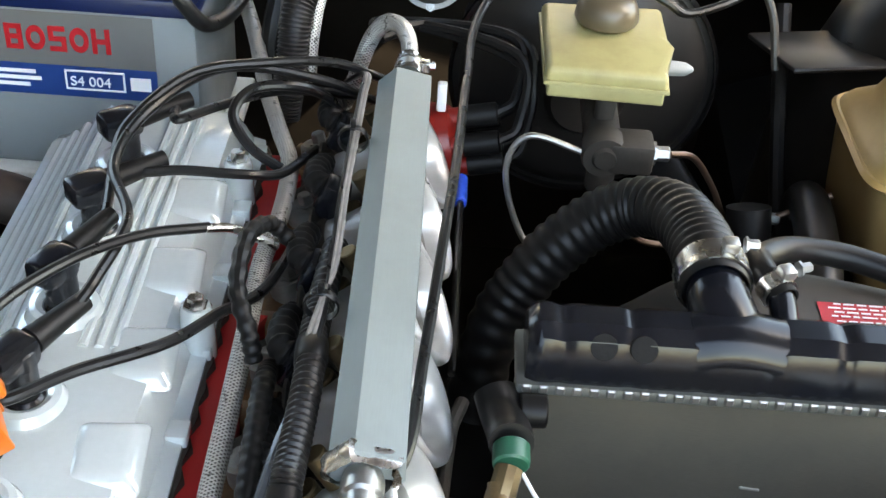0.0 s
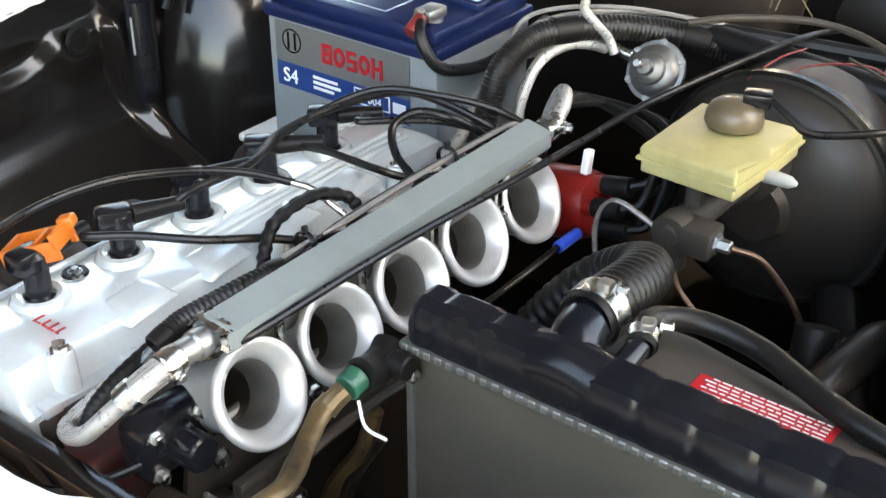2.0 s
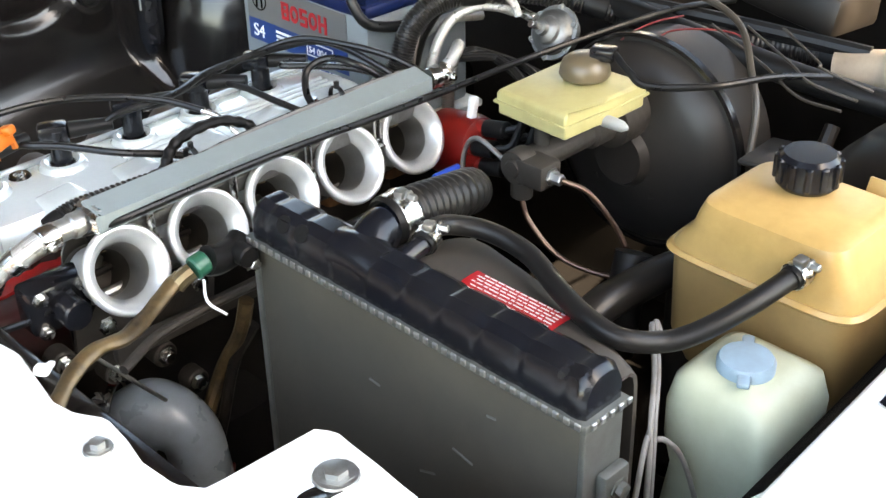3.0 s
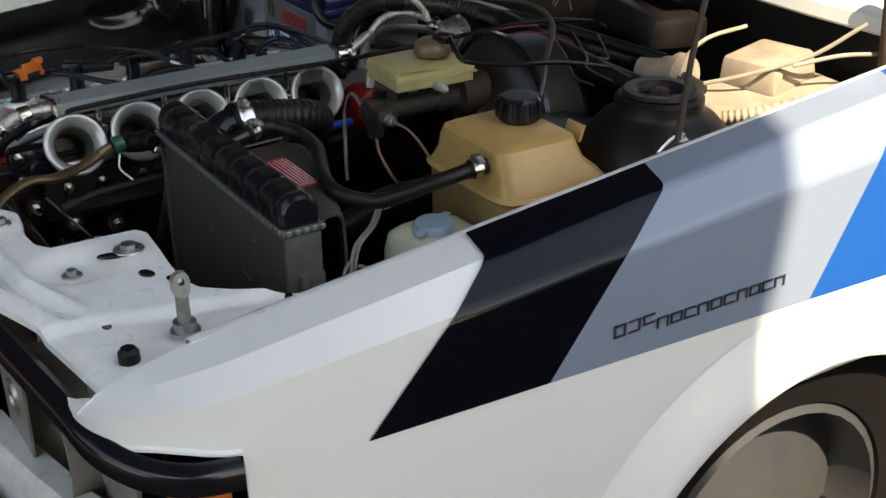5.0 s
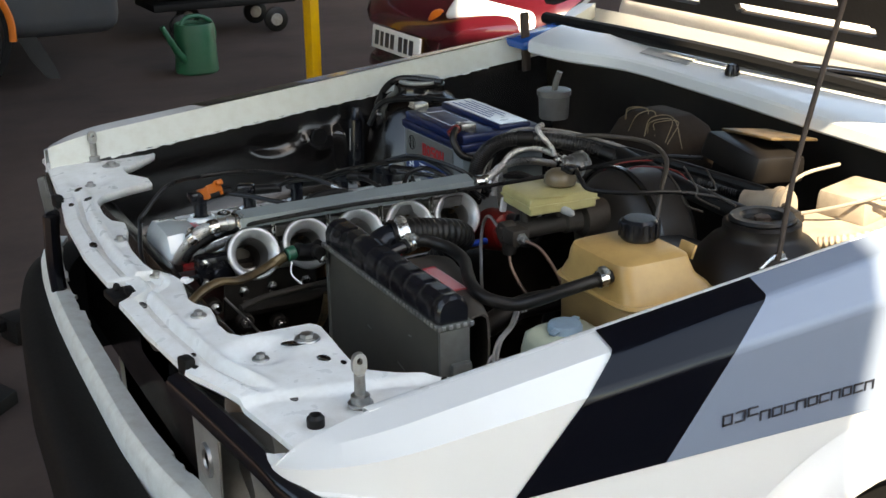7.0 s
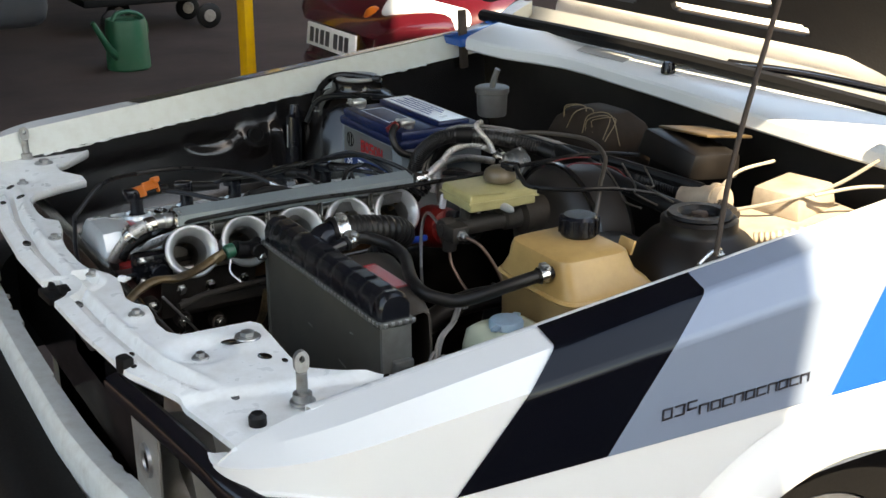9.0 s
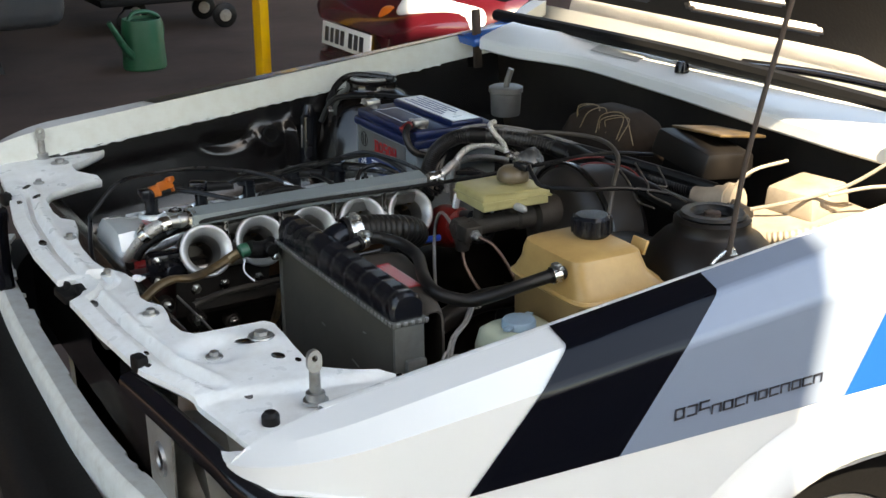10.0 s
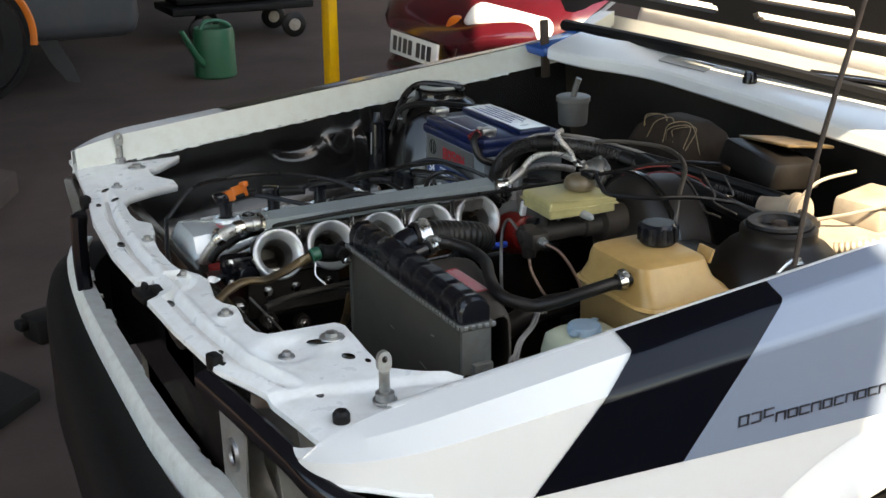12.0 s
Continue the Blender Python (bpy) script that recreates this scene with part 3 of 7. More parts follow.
for k, q in enumerate(c):
    d = (c[min(k + 1, 60)] - c[max(k - 1, 0)]).normalized()
    n_in = Vector((-d.y, d.x, 0))
    n_in = n_in if n_in.x > 0 or abs(n_in.x) < 0.3 and n_in.y * (q.y - YC) < 0 else -n_in
    rows.append([q + n_in * 0.09 + Vector((0, 0, 0.0)), q + n_in * 0.035 + Vector((0, 0, 0.012)), q + n_in * 0.008, q + Vector((0, 0, -0.03)), q + Vector((0, 0, -0.14)), q + n_in * 0.03 + Vector((0, 0, -0.24))])
loft(bm, rows)
part("bumper", bm, M["bumper"], car, "black grained plastic front bumper", smooth=60)

# headlamp surrounds and the empty bowl
def lamp_surround(sign):
    """A black plastic bar before the lock panel that wraps round the wing's corner, with its inner upright and rubber seal."""
    path = spline([(x, YC + sign * (YC - y), z) for x, y, z in ((0.108, -0.292, 0.752), (0.116, -0.36, 0.752), (0.124, -0.43, 0.751), (0.137, -0.53, 0.746), (0.146, -0.585, 0.738), (0.168, -0.622, 0.728), (0.200, -0.645, 0.722), (0.240, -0.652, 0.718))], 60)
    b = B()
    secs = []
    for k, q in enumerate(path):
        d = (path[min(k + 1, 60)] - path[max(k - 1, 0)]).normalized()
        out_ = Vector((d.y, -d.x, 0)).normalized() * sign * -1
        out_ = out_ if out_.x < 0 or sign * out_.y > 0.5 else -out_
        secs.append([q + out_ * o + Vector((0, 0, h)) for o, h in ((-0.006, -0.012), (-0.004, 0.0), (0.003, 0.004), (0.015, 0.001), (0.018, -0.002), (0.019, -0.007), (0.017, -0.022), (0.010, -0.026), (-0.004, -0.024))])
    rows_ = loft(b, secs, True)
    b.faces.new(rows_[0])
    b.faces.new(rows_[-1])
    trim = part("headlamp_trim", b, M["trim"], car, "glossy black plastic headlamp surround", smooth=40)
    if sign > 0:
        b = B()
        y0 = YC + sign * 0.385
        tube(b, [(0.098, y0, 0.745), (0.096, y0 + sign * 0.003, 0.70), (0.096, y0 + sign * 0.008, 0.65), (0.100, y0 + sign * 0.02, 0.60)], 0.014, 8, 16)
        part("upright", b, M["plastic"], trim, "black upright beside the lamp")
    b = B()
    box(b, (0.016, 0.022, 0.022), pose(0.114, YC + sign * 0.392, 0.767, 0, 0, 12), 0.004)
    box(b, (0.010, 0.012, 0.014), pose(0.122, YC + sign * 0.405, 0.762, 0, 0, 12), 0.003)
    part("clip", b, M["bumper"], trim, "small dark spring clip")
    return trim


near_trim, far_trim = lamp_surround(-1), lamp_surround(1)
bm = B()
prism(bm, [(-0.285, 0.600), (-0.278, 0.715), (-0.284, 0.735), (-0.365, 0.738), (-0.385, 0.70), (-0.380, 0.600)], 0.003, Matrix.Translation((0.124, 0, 0)) @ Matrix(((0, 0, 1, 0), (1, 0, 0, 0), (0, 1, 0, 0), (0, 0, 0, 1))))
carrier = part("lamp_carrier", bm, M["chrome"], car, "grimy silver headlamp carrier plate")
bm = B()
lathe(bm, [(0.012, 0.0), (0.014, 0.004), (0.021, 0.005), (0.023, 0.0)], at(0.122, -0.335, 0.652, "-x"), 24)
part("adjuster_ring", bm, M["zinc"], carrier, "pale adjuster ring")
# Flat black disc in place of the shade inside the ring.
bm = B()
lathe(bm, [(0.0, 0.001), (0.0125, 0.001)], at(0.122, -0.335, 0.652, "-x"), 20)
part("adjuster_disc", bm, M["bay"], carrier, "black disc for the shade in the adjuster hole")
bm = B()
lathe(bm, [(0.02, 0.10), (0.05, 0.085), (0.075, 0.04), (0.085, 0.0), (0.088, 0.0), (0.08, 0.05), (0.02, 0.11)], at(0.135, -0.39, 0.64, "x"), 28)
part("headlamp_bowl", bm, M["chrome"], car, "bare metal headlamp bowl")
bm = B()
box(bm, (0.055, 0.02, 0.06), pose(0.205, -0.640, 0.665), 0.006)
part("indicator", bm, M["orange"], car, "orange corner indicator lens")
# Black sheet standing in for the shade where the grille is missing.
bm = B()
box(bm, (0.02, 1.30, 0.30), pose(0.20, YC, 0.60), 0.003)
part("grille_shade_sheet", bm, M["bay"], car, "black sheet for the shade behind the missing grille")

# inner wings, firewall, floor of the bay
def wing_dent(x, z):
    """How far the far inner wing's pressings stand into the bay."""
    swage = float(np.interp(z, [0.52, 0.68, 0.784], [0.789, 0.735, 0.725]))
    d = 0.014 * smooth_step(x, swage - 0.012, swage + 0.010) + 0.006 * math.exp(-((x - swage - 0.016) / 0.008) ** 2)
    d += 0.005 * math.exp(-((x - swage - 0.046) / 0.009) ** 2)
    oval = math.hypot((x - 0.593) / 0.060, (z - 0.772) / 0.036)
    d -= 0.006 * (1 - smooth_step(oval, 0.62, 1.12)) - 0.001 * math.exp(-((oval - 1.16) / 0.12) ** 2)
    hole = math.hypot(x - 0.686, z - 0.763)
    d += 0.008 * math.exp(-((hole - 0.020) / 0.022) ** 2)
    d += 0.045 * math.exp(-(((x - 0.69) / 0.11) ** 2 + ((z - 0.555) / 0.060) ** 2))
    return d + 0.0025 * math.sin(9 * x + 4) * math.sin(21 * z + 3 * x)


for sgn in (-1, 1):
    bm = B()
    rows = []
    for x in np.linspace(0.20, 1.25, 22 if sgn < 0 else 150):
        if sgn < 0:
            r = [(0.612, -0.032), (0.611, -0.045), (0.612, -0.065), (0.598, -0.15), (0.585, -0.25), (0.50, -0.33), (0.42, -0.36), (0.40, -0.60)]
        else:
            r = [(0.617, -0.013), (0.615, -0.035)]
            for dz in np.linspace(-0.050, -0.30, 44):
                z = lip_z(x) + dz
                fade = smooth_step(-dz, 0.045, 0.075) * smooth_step(x, 0.24, 0.34) * (1 - smooth_step(x, 0.84, 0.90))
                r.append((float(np.interp(dz, [-0.30, -0.255, -0.215, -0.185, -0.165, -0.145, -0.065, -0.035], [0.455, 0.510, 0.556, 0.582, 0.592, 0.598, 0.612, 0.615])) - fade * wing_dent(x, z), dz))
            r += [(0.43, -0.33), (0.41, -0.36), (0.40, -0.60)]
        rows.append([Vector((x, YC + sgn * dy, lip_z(x) + dz)) for dy, dz in r])
    loft(bm, rows)
    part("inner_wing", bm, M["bay"], car, "glossy black painted inner wing", smooth=60)
    bm = B()
    lathe(bm, [(0.17, -0.42), (0.150, -0.14), (0.110, -0.040), (0.080, -0.012), (0.066, -0.006), (0.062, 0.0), (0.062, 0.012), (0.056, 0.016), (0.036, 0.016), (0.033, 0.010), (0.020, 0.010), (0.0, 0.012)], pose(0.885 if sgn < 0 else 0.902, YC + sgn * (0.525 if sgn < 0 else 0.56), 0.848) @ Matrix.Diagonal((0.86, 0.86, 1, 1)), 36)
    part("strut_tower", bm, M["bay_dusty"] if sgn < 0 else M["bay"], car, "dusty black suspension strut tower" if sgn < 0 else "glossy black suspension strut tower")
bm = B()
box(bm, (0.02, 1.36, 0.66), pose(1.27, YC, 0.56), 0.003)
part("firewall", bm, M["bay_dusty"], car, "dusty dark firewall")
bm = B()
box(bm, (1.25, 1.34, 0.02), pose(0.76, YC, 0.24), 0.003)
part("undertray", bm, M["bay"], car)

# scuttle, windscreen, bonnet, cabin
bm = B()
EDGE = [(-0.61, 1.188), (-0.361, 1.186), (-0.208, 1.193), (0.03, 1.215), (0.30, 1.230), (0.378, 1.228), (0.45, 1.207), (0.514, 1.182), (0.60, 1.172), (0.79, 1.170)]
loft(bm, [[Vector((line_at(EDGE, y) + dx, y, z)) for dx, z in ((0.024, 0.894), (0.003, 0.897), (-0.001, 0.901), (0.0, 0.919), (0.003, 0.924), (0.010, 0.928), (0.035, 0.937), (0.060, 0.945), (0.085, 0.951))] for y in np.linspace(YC - 0.70, YC + 0.565, 40)])
part("scuttle", bm, M["white"], car, "white scuttle panel below the windscreen", smooth=22)
bm = B()
tube(bm, [(1.30, YC - 0.70, 0.945), (1.285, YC - 0.35, 0.957), (1.28, YC, 0.962), (1.285, YC + 0.35, 0.957), (1.30, YC + 0.70, 0.945)], 0.014, 8, 30)
part("screen_seal", bm, M["bumper"], car, "black windscreen seal")
bm = B()
loft(bm, [[Vector((1.30 + 0.55 * t + 0.02 * ((y - YC) / 0.6) ** 2, YC + (y - YC) * (1 - 0.14 * t), 0.95 + 0.40 * t)) for y in np.linspace(YC - 0.67, YC + 0.67, 12)] for t in np.linspace(0, 1, 6)])
ws = part("windscreen", bm, M["glass"], car, "raked glass windscreen", smooth=60)
ws.visible_shadow = False
bm = B()
loft(bm, [[Vector((x, YC + y * w, z)) for x, w, z in ((1.42, 0.735, 0.25), (1.42, 0.742, 0.56), (1.42, 0.735, 0.84), (1.42, 0.70, 0.93), (1.86, 0.58, 1.34), (3.0, 0.58, 1.36), (3.7, 0.62, 0.98), (4.2, 0.68, 0.9), (4.22, 0.68, 0.3))] for y in (-1, -0.97, -0.5, 0, 0.5, 0.97, 1)])
for f in list(bm.faces):
    cc = f.calc_center_median()
    if 1.43 < cc.x < 1.85 and abs(cc.y - YC) < 0.62 and cc.z > 0.9:
        bm.faces.remove(f)
part("cabin", bm, M["white"], car, "white car cabin")
HINGE = Vector((1.245, 0, 1.043))
UP = Vector((-0.45, 0, 0.893)).normalized()


def hood_pt(y, s):
    """A place on the raised bonnet, s metres up from its rear edge, whose corners hang lower."""
    k = min(1.0, max(0.0, (abs(y) - 0.42) / 0.20))
    return HINGE + UP * (s - 0.055 * k * k * (3 - 2 * k) * (1 - s)) + Vector((0, YC + y, 0))


bm = B()
YS = [-0.635, -0.60, -0.55, -0.50, -0.44, -0.376, -0.366, -0.31, -0.30, -0.13, -0.06, -0.05, 0.05, 0.06, 0.13, 0.30, 0.31, 0.366, 0.376, 0.44, 0.50, 0.55, 0.60, 0.635]
SS = [0, 0.020, 0.024, 0.038, 0.042, 0.062, 0.066, 0.080, 0.084, 0.10, 0.2, 0.35, 0.5, 0.65, 0.8, 0.92, 1.0]
grid = [[bm.verts.new(hood_pt(y, s)) for y in YS] for s in SS]
for i in range(len(SS) - 1):
    for j in range(len(YS) - 1):
        jj = min(j, len(YS) - 2 - j)
        slot = i == 2 and 5 <= jj <= 10 or i in (1, 3) and 6 <= jj <= 9 or i == 6 and 7 <= jj <= 10 or i in (5, 7) and 8 <= jj <= 9
        if not slot:
            bm.faces.new((grid[i][j], grid[i][j + 1], grid[i + 1][j + 1], grid[i + 1][j]))
thicken(bm, 0.012)
bmesh.ops.recalc_face_normals(bm, faces=bm.faces)
for f in bm.faces:
    f.material_index = 1 if f.normal.dot(Vector((UP.z, 0, -UP.x))) > 0.5 else 0
hood = part("bonnet", bm, [M["hood_under"], M["white"]], car, "raised bonnet with dark brown underside and slots", smooth=30)
bm = B()
for y in (-0.36, 0.0, 0.36):
    loft(bm, [[hood_pt(y + d, s) - Vector((UP.z, 0, -UP.x)) * o for d, o in ((-0.05, -0.008), (-0.03, 0.012), (0.03, 0.012), (0.05, -0.008))] for s in np.linspace(0.12, 0.95, 10)])
part("stiffener", bm, M["hood_under"], hood, "pressed stiffening rib")
for sg in (-1, 1):
    bm = B()
    box(bm, (0.020, 0.010, 0.13), pose(1.185, YC + sg * 0.600, 0.915, 0, -3, 0), 0.003)
    part("bonnet_hinge", bm, M["iron"], car, "dull steel bonnet hinge arm")
bm = B()
box(bm, (0.175, 0.085, 0.020), pose(1.245, 0.698, 0.926, 0, -10, 0), 0.006)
part("wing_corner", bm, M["blue_decal"], car, "bright blue rear corner of the wing")
bm = B()
tube(bm, [(0.816, -0.545, 0.850), (0.838, -0.538, 0.96), (0.868, -0.534, 1.06), (0.902, -0.533, 1.17), (1.005, -0.53, 1.53)], 0.0036, 8, 16)
part("prop_rod", bm, M["iron"], car, "thin steel bonnet prop rod")


def wheel(y, sign):
    m = at(ARCH[0], y, 0.29, "y" if sign > 0 else "-y")
    w = part("wheel", (lambda b: (lathe(b, [(0.17, -0.09), (0.20, -0.07), (0.21, 0.08), (0.19, 0.09), (0.185, 0.02), (0.05, 0.05), (0.0, 0.05)], m, 32), b)[1])(B()), M["van"], car, "dark alloy wheel")
    b = B()
    lathe(b, [(0.205, -0.08), (0.26, -0.10), (0.285, -0.085), (0.292, 0.0), (0.285, 0.085), (0.26, 0.10), (0.205, 0.09), (0.19, 0.0)], m, 40, True)
    part("tyre", b, M["bumper"], w, "black rubber tyre")


wheel(YC - 0.62, -1)
wheel(YC + 0.62, 1)


# ---- bonnet pins and fixings on the lock panel ----
def bonnet_pin(x, y, h):
    t = thing("bonnet_pin", "zinc-plated bonnet pin standing on the lock panel", "bonnet pin", (x, y, 0.768), "bonnet pins")
    b = B()
    lathe(b, [(0, 0), (0.0145, 0), (0.0145, 0.003), (0.011, 0.0035), (0.011, 0.012), (0.0064, 0.013), (0.0064, h * 0.60), (0, h * 0.62)], pose(x, y, 0.768), 18)
    part("stud", b, M["zinc"], t)
    b = B()
    m = pose(x, y, 0.768 + h * 0.80)
    turns = np.linspace(0, 2 * math.pi, 24, endpoint=False)
    rings = [[m @ Vector((w * math.cos(a), o, dz + w * g * math.copysign(abs(math.sin(a)) ** 0.7, math.sin(a)))) for a in turns] for w, g, o, dz in ((0.0086, 1.55, -0.0034, 0), (0.0086, 1.55, 0.0034, 0), (0.0034, 1.2, 0.0034, 0.004), (0.0034, 1.2, -0.0034, 0.004), (0.0086, 1.55, -0.0034, 0))]
    loft(b, rings, True)
    part("eye", b, M["zinc"], t, "flattened eye of the pin")
    return t


pin = bonnet_pin(0.254, -0.505, 0.062)
copy_thing(pin, Matrix.Translation((0.229, 0.712, 0.768)))


def panel_bolt(x, y, r=0.0075):
    b = B()
    lathe(b, [(0, 0), (r * 1.7, 0), (r * 1.6, 0.002), (r, 0.0025)], pose(x, y, panel_z(x, y)), 16)
    hexbolt(b, r * 0.9, 0.006, pose(x, y, panel_z(x, y) + 0.0015))
    return solid("panel_bolt", b, M["zinc"], "small zinc hex bolt in the lock panel", "bolt", "lock panel bolts")


for x, y, r in ((0.161, 0.007, 0.006), (0.169, -0.171, 0.0065), (0.154, 0.196, 0.006), (0.203, -0.315, 0.0065), (0.266, -0.312, 0.010), (0.189, 0.571, 0.006), (0.245, 0.643, 0.010)):
    panel_bolt(x, y, r)


# Nothing is cut: a black disc carries the shade of each hole.
def panel_hole(x, y, rx, ry, turn=0):
    b = B()
    m = pose(x, y, panel_z(x, y) + 0.0006, 0, 0, turn) @ Matrix.Diagonal((rx, ry, 1, 1))
    lathe(b, [(0.0, -0.0002), (1.0, 0.0), (1.12, 0.0004), (1.2, -0.001)], m, 18)
    o = part("dark_hole_disc", b, M["bay"], slam, "black disc for the shade in a punched hole")
    return o


for x, y, rx, ry, t in ((0.264, -0.372, 0.006, 0.009, 20), (0.280, -0.396, 0.003, 0.005, 0), (0.197, -0.446, 0.004, 0.006, 0), (0.366, -0.497, 0.005, 0.006, 0), (0.114, 0.203, 0.005, 0.011, 0),
                        (0.159, 0.526, 0.004, 0.010, -40), (0.159, 0.446, 0.004, 0.010, -40), (0.121, -0.062, 0.0055, 0.011, 0), (0.134, -0.261, 0.003, 0.005, 0), (0.250, -0.318, 0.006, 0.017, 70), (0.129, 0.44, 0.004, 0.008, 0)):
    panel_hole(x, y, rx, ry, t)
b = B()
lathe(b, [(0, 0), (0.010, 0), (0.010, 0.010), (0.007, 0.014), (0, 0.010)], pose(0.194, -0.520, panel_z(0.194, -0.520)), 16)
solid("rubber_stop", b, M["rubber"], "small black rubber bump stop", "rubber stop")
b = B()
box(b, (0.035, 0.05, 0.012), pose(0.108, 0.010, 0.752, 0, 0, 5), 0.003)
box(b, (0.012, 0.03, 0.02), pose(0.118, -0.008, 0.758), 0.003)
box(b, (0.008, 0.012, 0.02), pose(0.104, 0.022, 0.757, 0, 20, 0), 0.002)
solid("bonnet_catch", b, M["bumper"], "dark greasy bonnet catch in the panel", "bonnet catch")
# ---- engine ----
engine = thing("engine", "five-cylinder engine with silver painted ribbed valve cover", "engine", (0.48, 0.2, 0.26))
PROF = [(0.146, 0.722), (0.147, 0.744), (0.157, 0.747), (0.164, 0.760), (0.171, 0.770), (0.190, 0.7735), (0.235, 0.7735), (0.262, 0.771), (0.276, 0.764), (0.296, 0.748), (0.314, 0.736), (0.322, 0.733), (0.323, 0.722)]
b = B()
secs = []
for x, s, dz in ((0.212, 0.86, -0.020), (0.215, 0.94, -0.006), (0.222, 1.0, 0.004), (0.245, 1.0, 0.006), (0.262, 1.0, 0.002), (0.285, 1, 0), (0.45, 1, 0), (0.66, 1, 0), (0.715, 1, -0.001), (0.728, 0.97, -0.006), (0.734, 0.92, -0.02)):
    secs.append([Vector((x, 0.228 + (y - 0.228) * s, 0.722 + max(0, z - 0.722) * (1 + dz / 0.05))) for y, z in PROF])
rows = loft(b, secs)
b.faces.new(rows[0])
b.faces.new(rows[-1])
cover = part("valve_cover", b, M["cover"], engine, "silver painted ribbed valve cover", smooth=38)
for k in range(5):
    yy, zz = 0.268 + 0.0105 * k, 0.770 - 0.0085 * k
    b = B()
    tube(b, [(0.262, yy, zz), (0.30, yy, zz + 0.001), (0.5, yy, zz + 0.001), (0.69, yy, zz + 0.001), (0.712, yy, zz)], 0.0034, 8, 16)
    part("rib", b, M["cover"], cover)
for k in range(3):
    yy = 0.196 + 0.010 * k
    b = B()
    tube(b, [(0.43, yy, 0.773), (0.55, yy, 0.7745), (0.70, yy, 0.7735)], 0.0032, 8, 14)
    part("rib", b, M["cover"], cover)
PLUGS = [0.297 + 0.0835 * i for i in range(5)]
for i, px in enumerate(PLUGS):
    b = B()
    lathe(b, [(0.012, 0.0), (0.0135, 0.005), (0.0175, 0.007), (0.0215, 0.0055), (0.0245, 0.0), (0.026, -0.004)], pose(px, 0.236, 0.7735), 28)
    part("plug_well", b, M["cover"], cover, "raised spark plug well rim")
    if i < 4:
        b = B()
        box(b, (0.058, 0.048, 0.010), pose(px + 0.048, 0.180, 0.7712, 0, -3, 4), 0.0048, 4, (0.66, 0.64))
        part("boss", b, M["cover"], cover, "raised cast pad")
for x, y in ((0.258, 0.160), (0.470, 0.154), (0.640, 0.156)):
    b = B()
    lathe(b, [(0.012, -0.03), (0.0105, 0.008), (0.009, 0.011), (0.0, 0.011)], pose(x, y, 0.768), 18)
    part("bolt_boss", b, M["cover"], cover)
    b = B()
    hexbolt(b, 0.0055, 0.007, pose(x, y, 0.779))
    part("nut", b, M["steel"], cover, "bright steel nut")
# Raised black ring that stands for a recess's shade; the cover is not sunk.
b = B()
lathe(b, [(0.006, 0.002), (0.010, 0.002), (0.0115, 0.0)], pose(0.338, 0.246, 0.7738), 18)
part("recess_ring", b, M["bay"], cover, "black ring for the shade of a socket recess")
b = B()
hexbolt(b, 0.004, 0.005, pose(0.338, 0.246, 0.7735))
part("socket_bolt", b, M["steel"], cover)
for x in np.linspace(0.235, 0.70, 7):
    b = B()
    box(b, (0.016, 0.014, 0.010), pose(x, 0.151, 0.745), 0.002)
    part("clip_lug", b, M["cover"], cover)
# maker's name as a plain red shape
b = B()
for k, (dx, w, h) in enumerate(((0, 0.007, 0.012), (0.009, 0.006, 0.009), (0.017, 0.006, 0.012), (0.024, 0.003, 0.010))):
    box(b, (0.0018, w, 0.0006), pose(0.272, 0.206 - dx, 0.7775), 0)
    box(b, (h * 0.9, 0.0018, 0.0006), pose(0.276, 0.206 - dx + w / 2, 0.7775), 0)
part("badge", b, M["red_print"], cover, "small red maker's badge")

b = B()
box(b, (0.50, 0.20, 0.34), pose(0.475, 0.225, 0.545), 0.012)
part("cylinder_block", b, M["bay_dusty"], engine, "dirty cast iron block and head")
b = B()
teeth = [(0.222 + 0.0125 * k, 0.1415 if k % 2 else 0.1465) for k in range(41)]
prism(b, teeth + [(0.722, 0.17), (0.222, 0.17)], 0.030, pose(0, 0, 0.741), 0.0015)
part("head_flange", b, M["cast_dirty"], engine, "oily cast head edge")
b = B()
edge = [(0.235 + 0.002 * k, 0.124 - 0.006 * math.sin(k * 0.145) - 0.003 * math.sin(k * 0.31 + 1)) for k in range(242)]
prism(b, edge + [(x, 0.149) for x, y in edge[::-1]], 0.05, pose(0, 0, 0.7345))
part("manifold_gasket", b, M["gasket"], engine, "red manifold gasket with wavy edge")
for k in range(5):
    b = B()
    tank_shell(b, [(0.362 + 0.088 * k, 0.112, 0.052, 0.040, 0.690, 0), (0.362 + 0.088 * k, 0.112, 0.050, 0.036, 0.728, 0), (0.362 + 0.088 * k, 0.111, 0.040, 0.026, 0.7375, 0)])
    part("inlet_flange", b, M["brown_cast"], engine, "oily brown inlet flange casting", smooth=60)
    b = B()
    lathe(b, [(0.0, 0.0), (0.014, 0.0), (0.0125, 0.016), (0.010, 0.018), (0.0, 0.018)], pose(0.366 + 0.0865 * k, 0.103, 0.734, -14, 8, 0), 18)
    box(b, (0.036, 0.016, 0.012), pose(0.372 + 0.0865 * k, 0.104, 0.738, -10, 0, 25), 0.004)
    hexbolt(b, 0.0058, 0.009, pose(0.366 + 0.0865 * k, 0.103, 0.752, -14, 8, 0))
    part("flange_bolt", b, M["cast"], engine, "bright bolt in a cast lug")
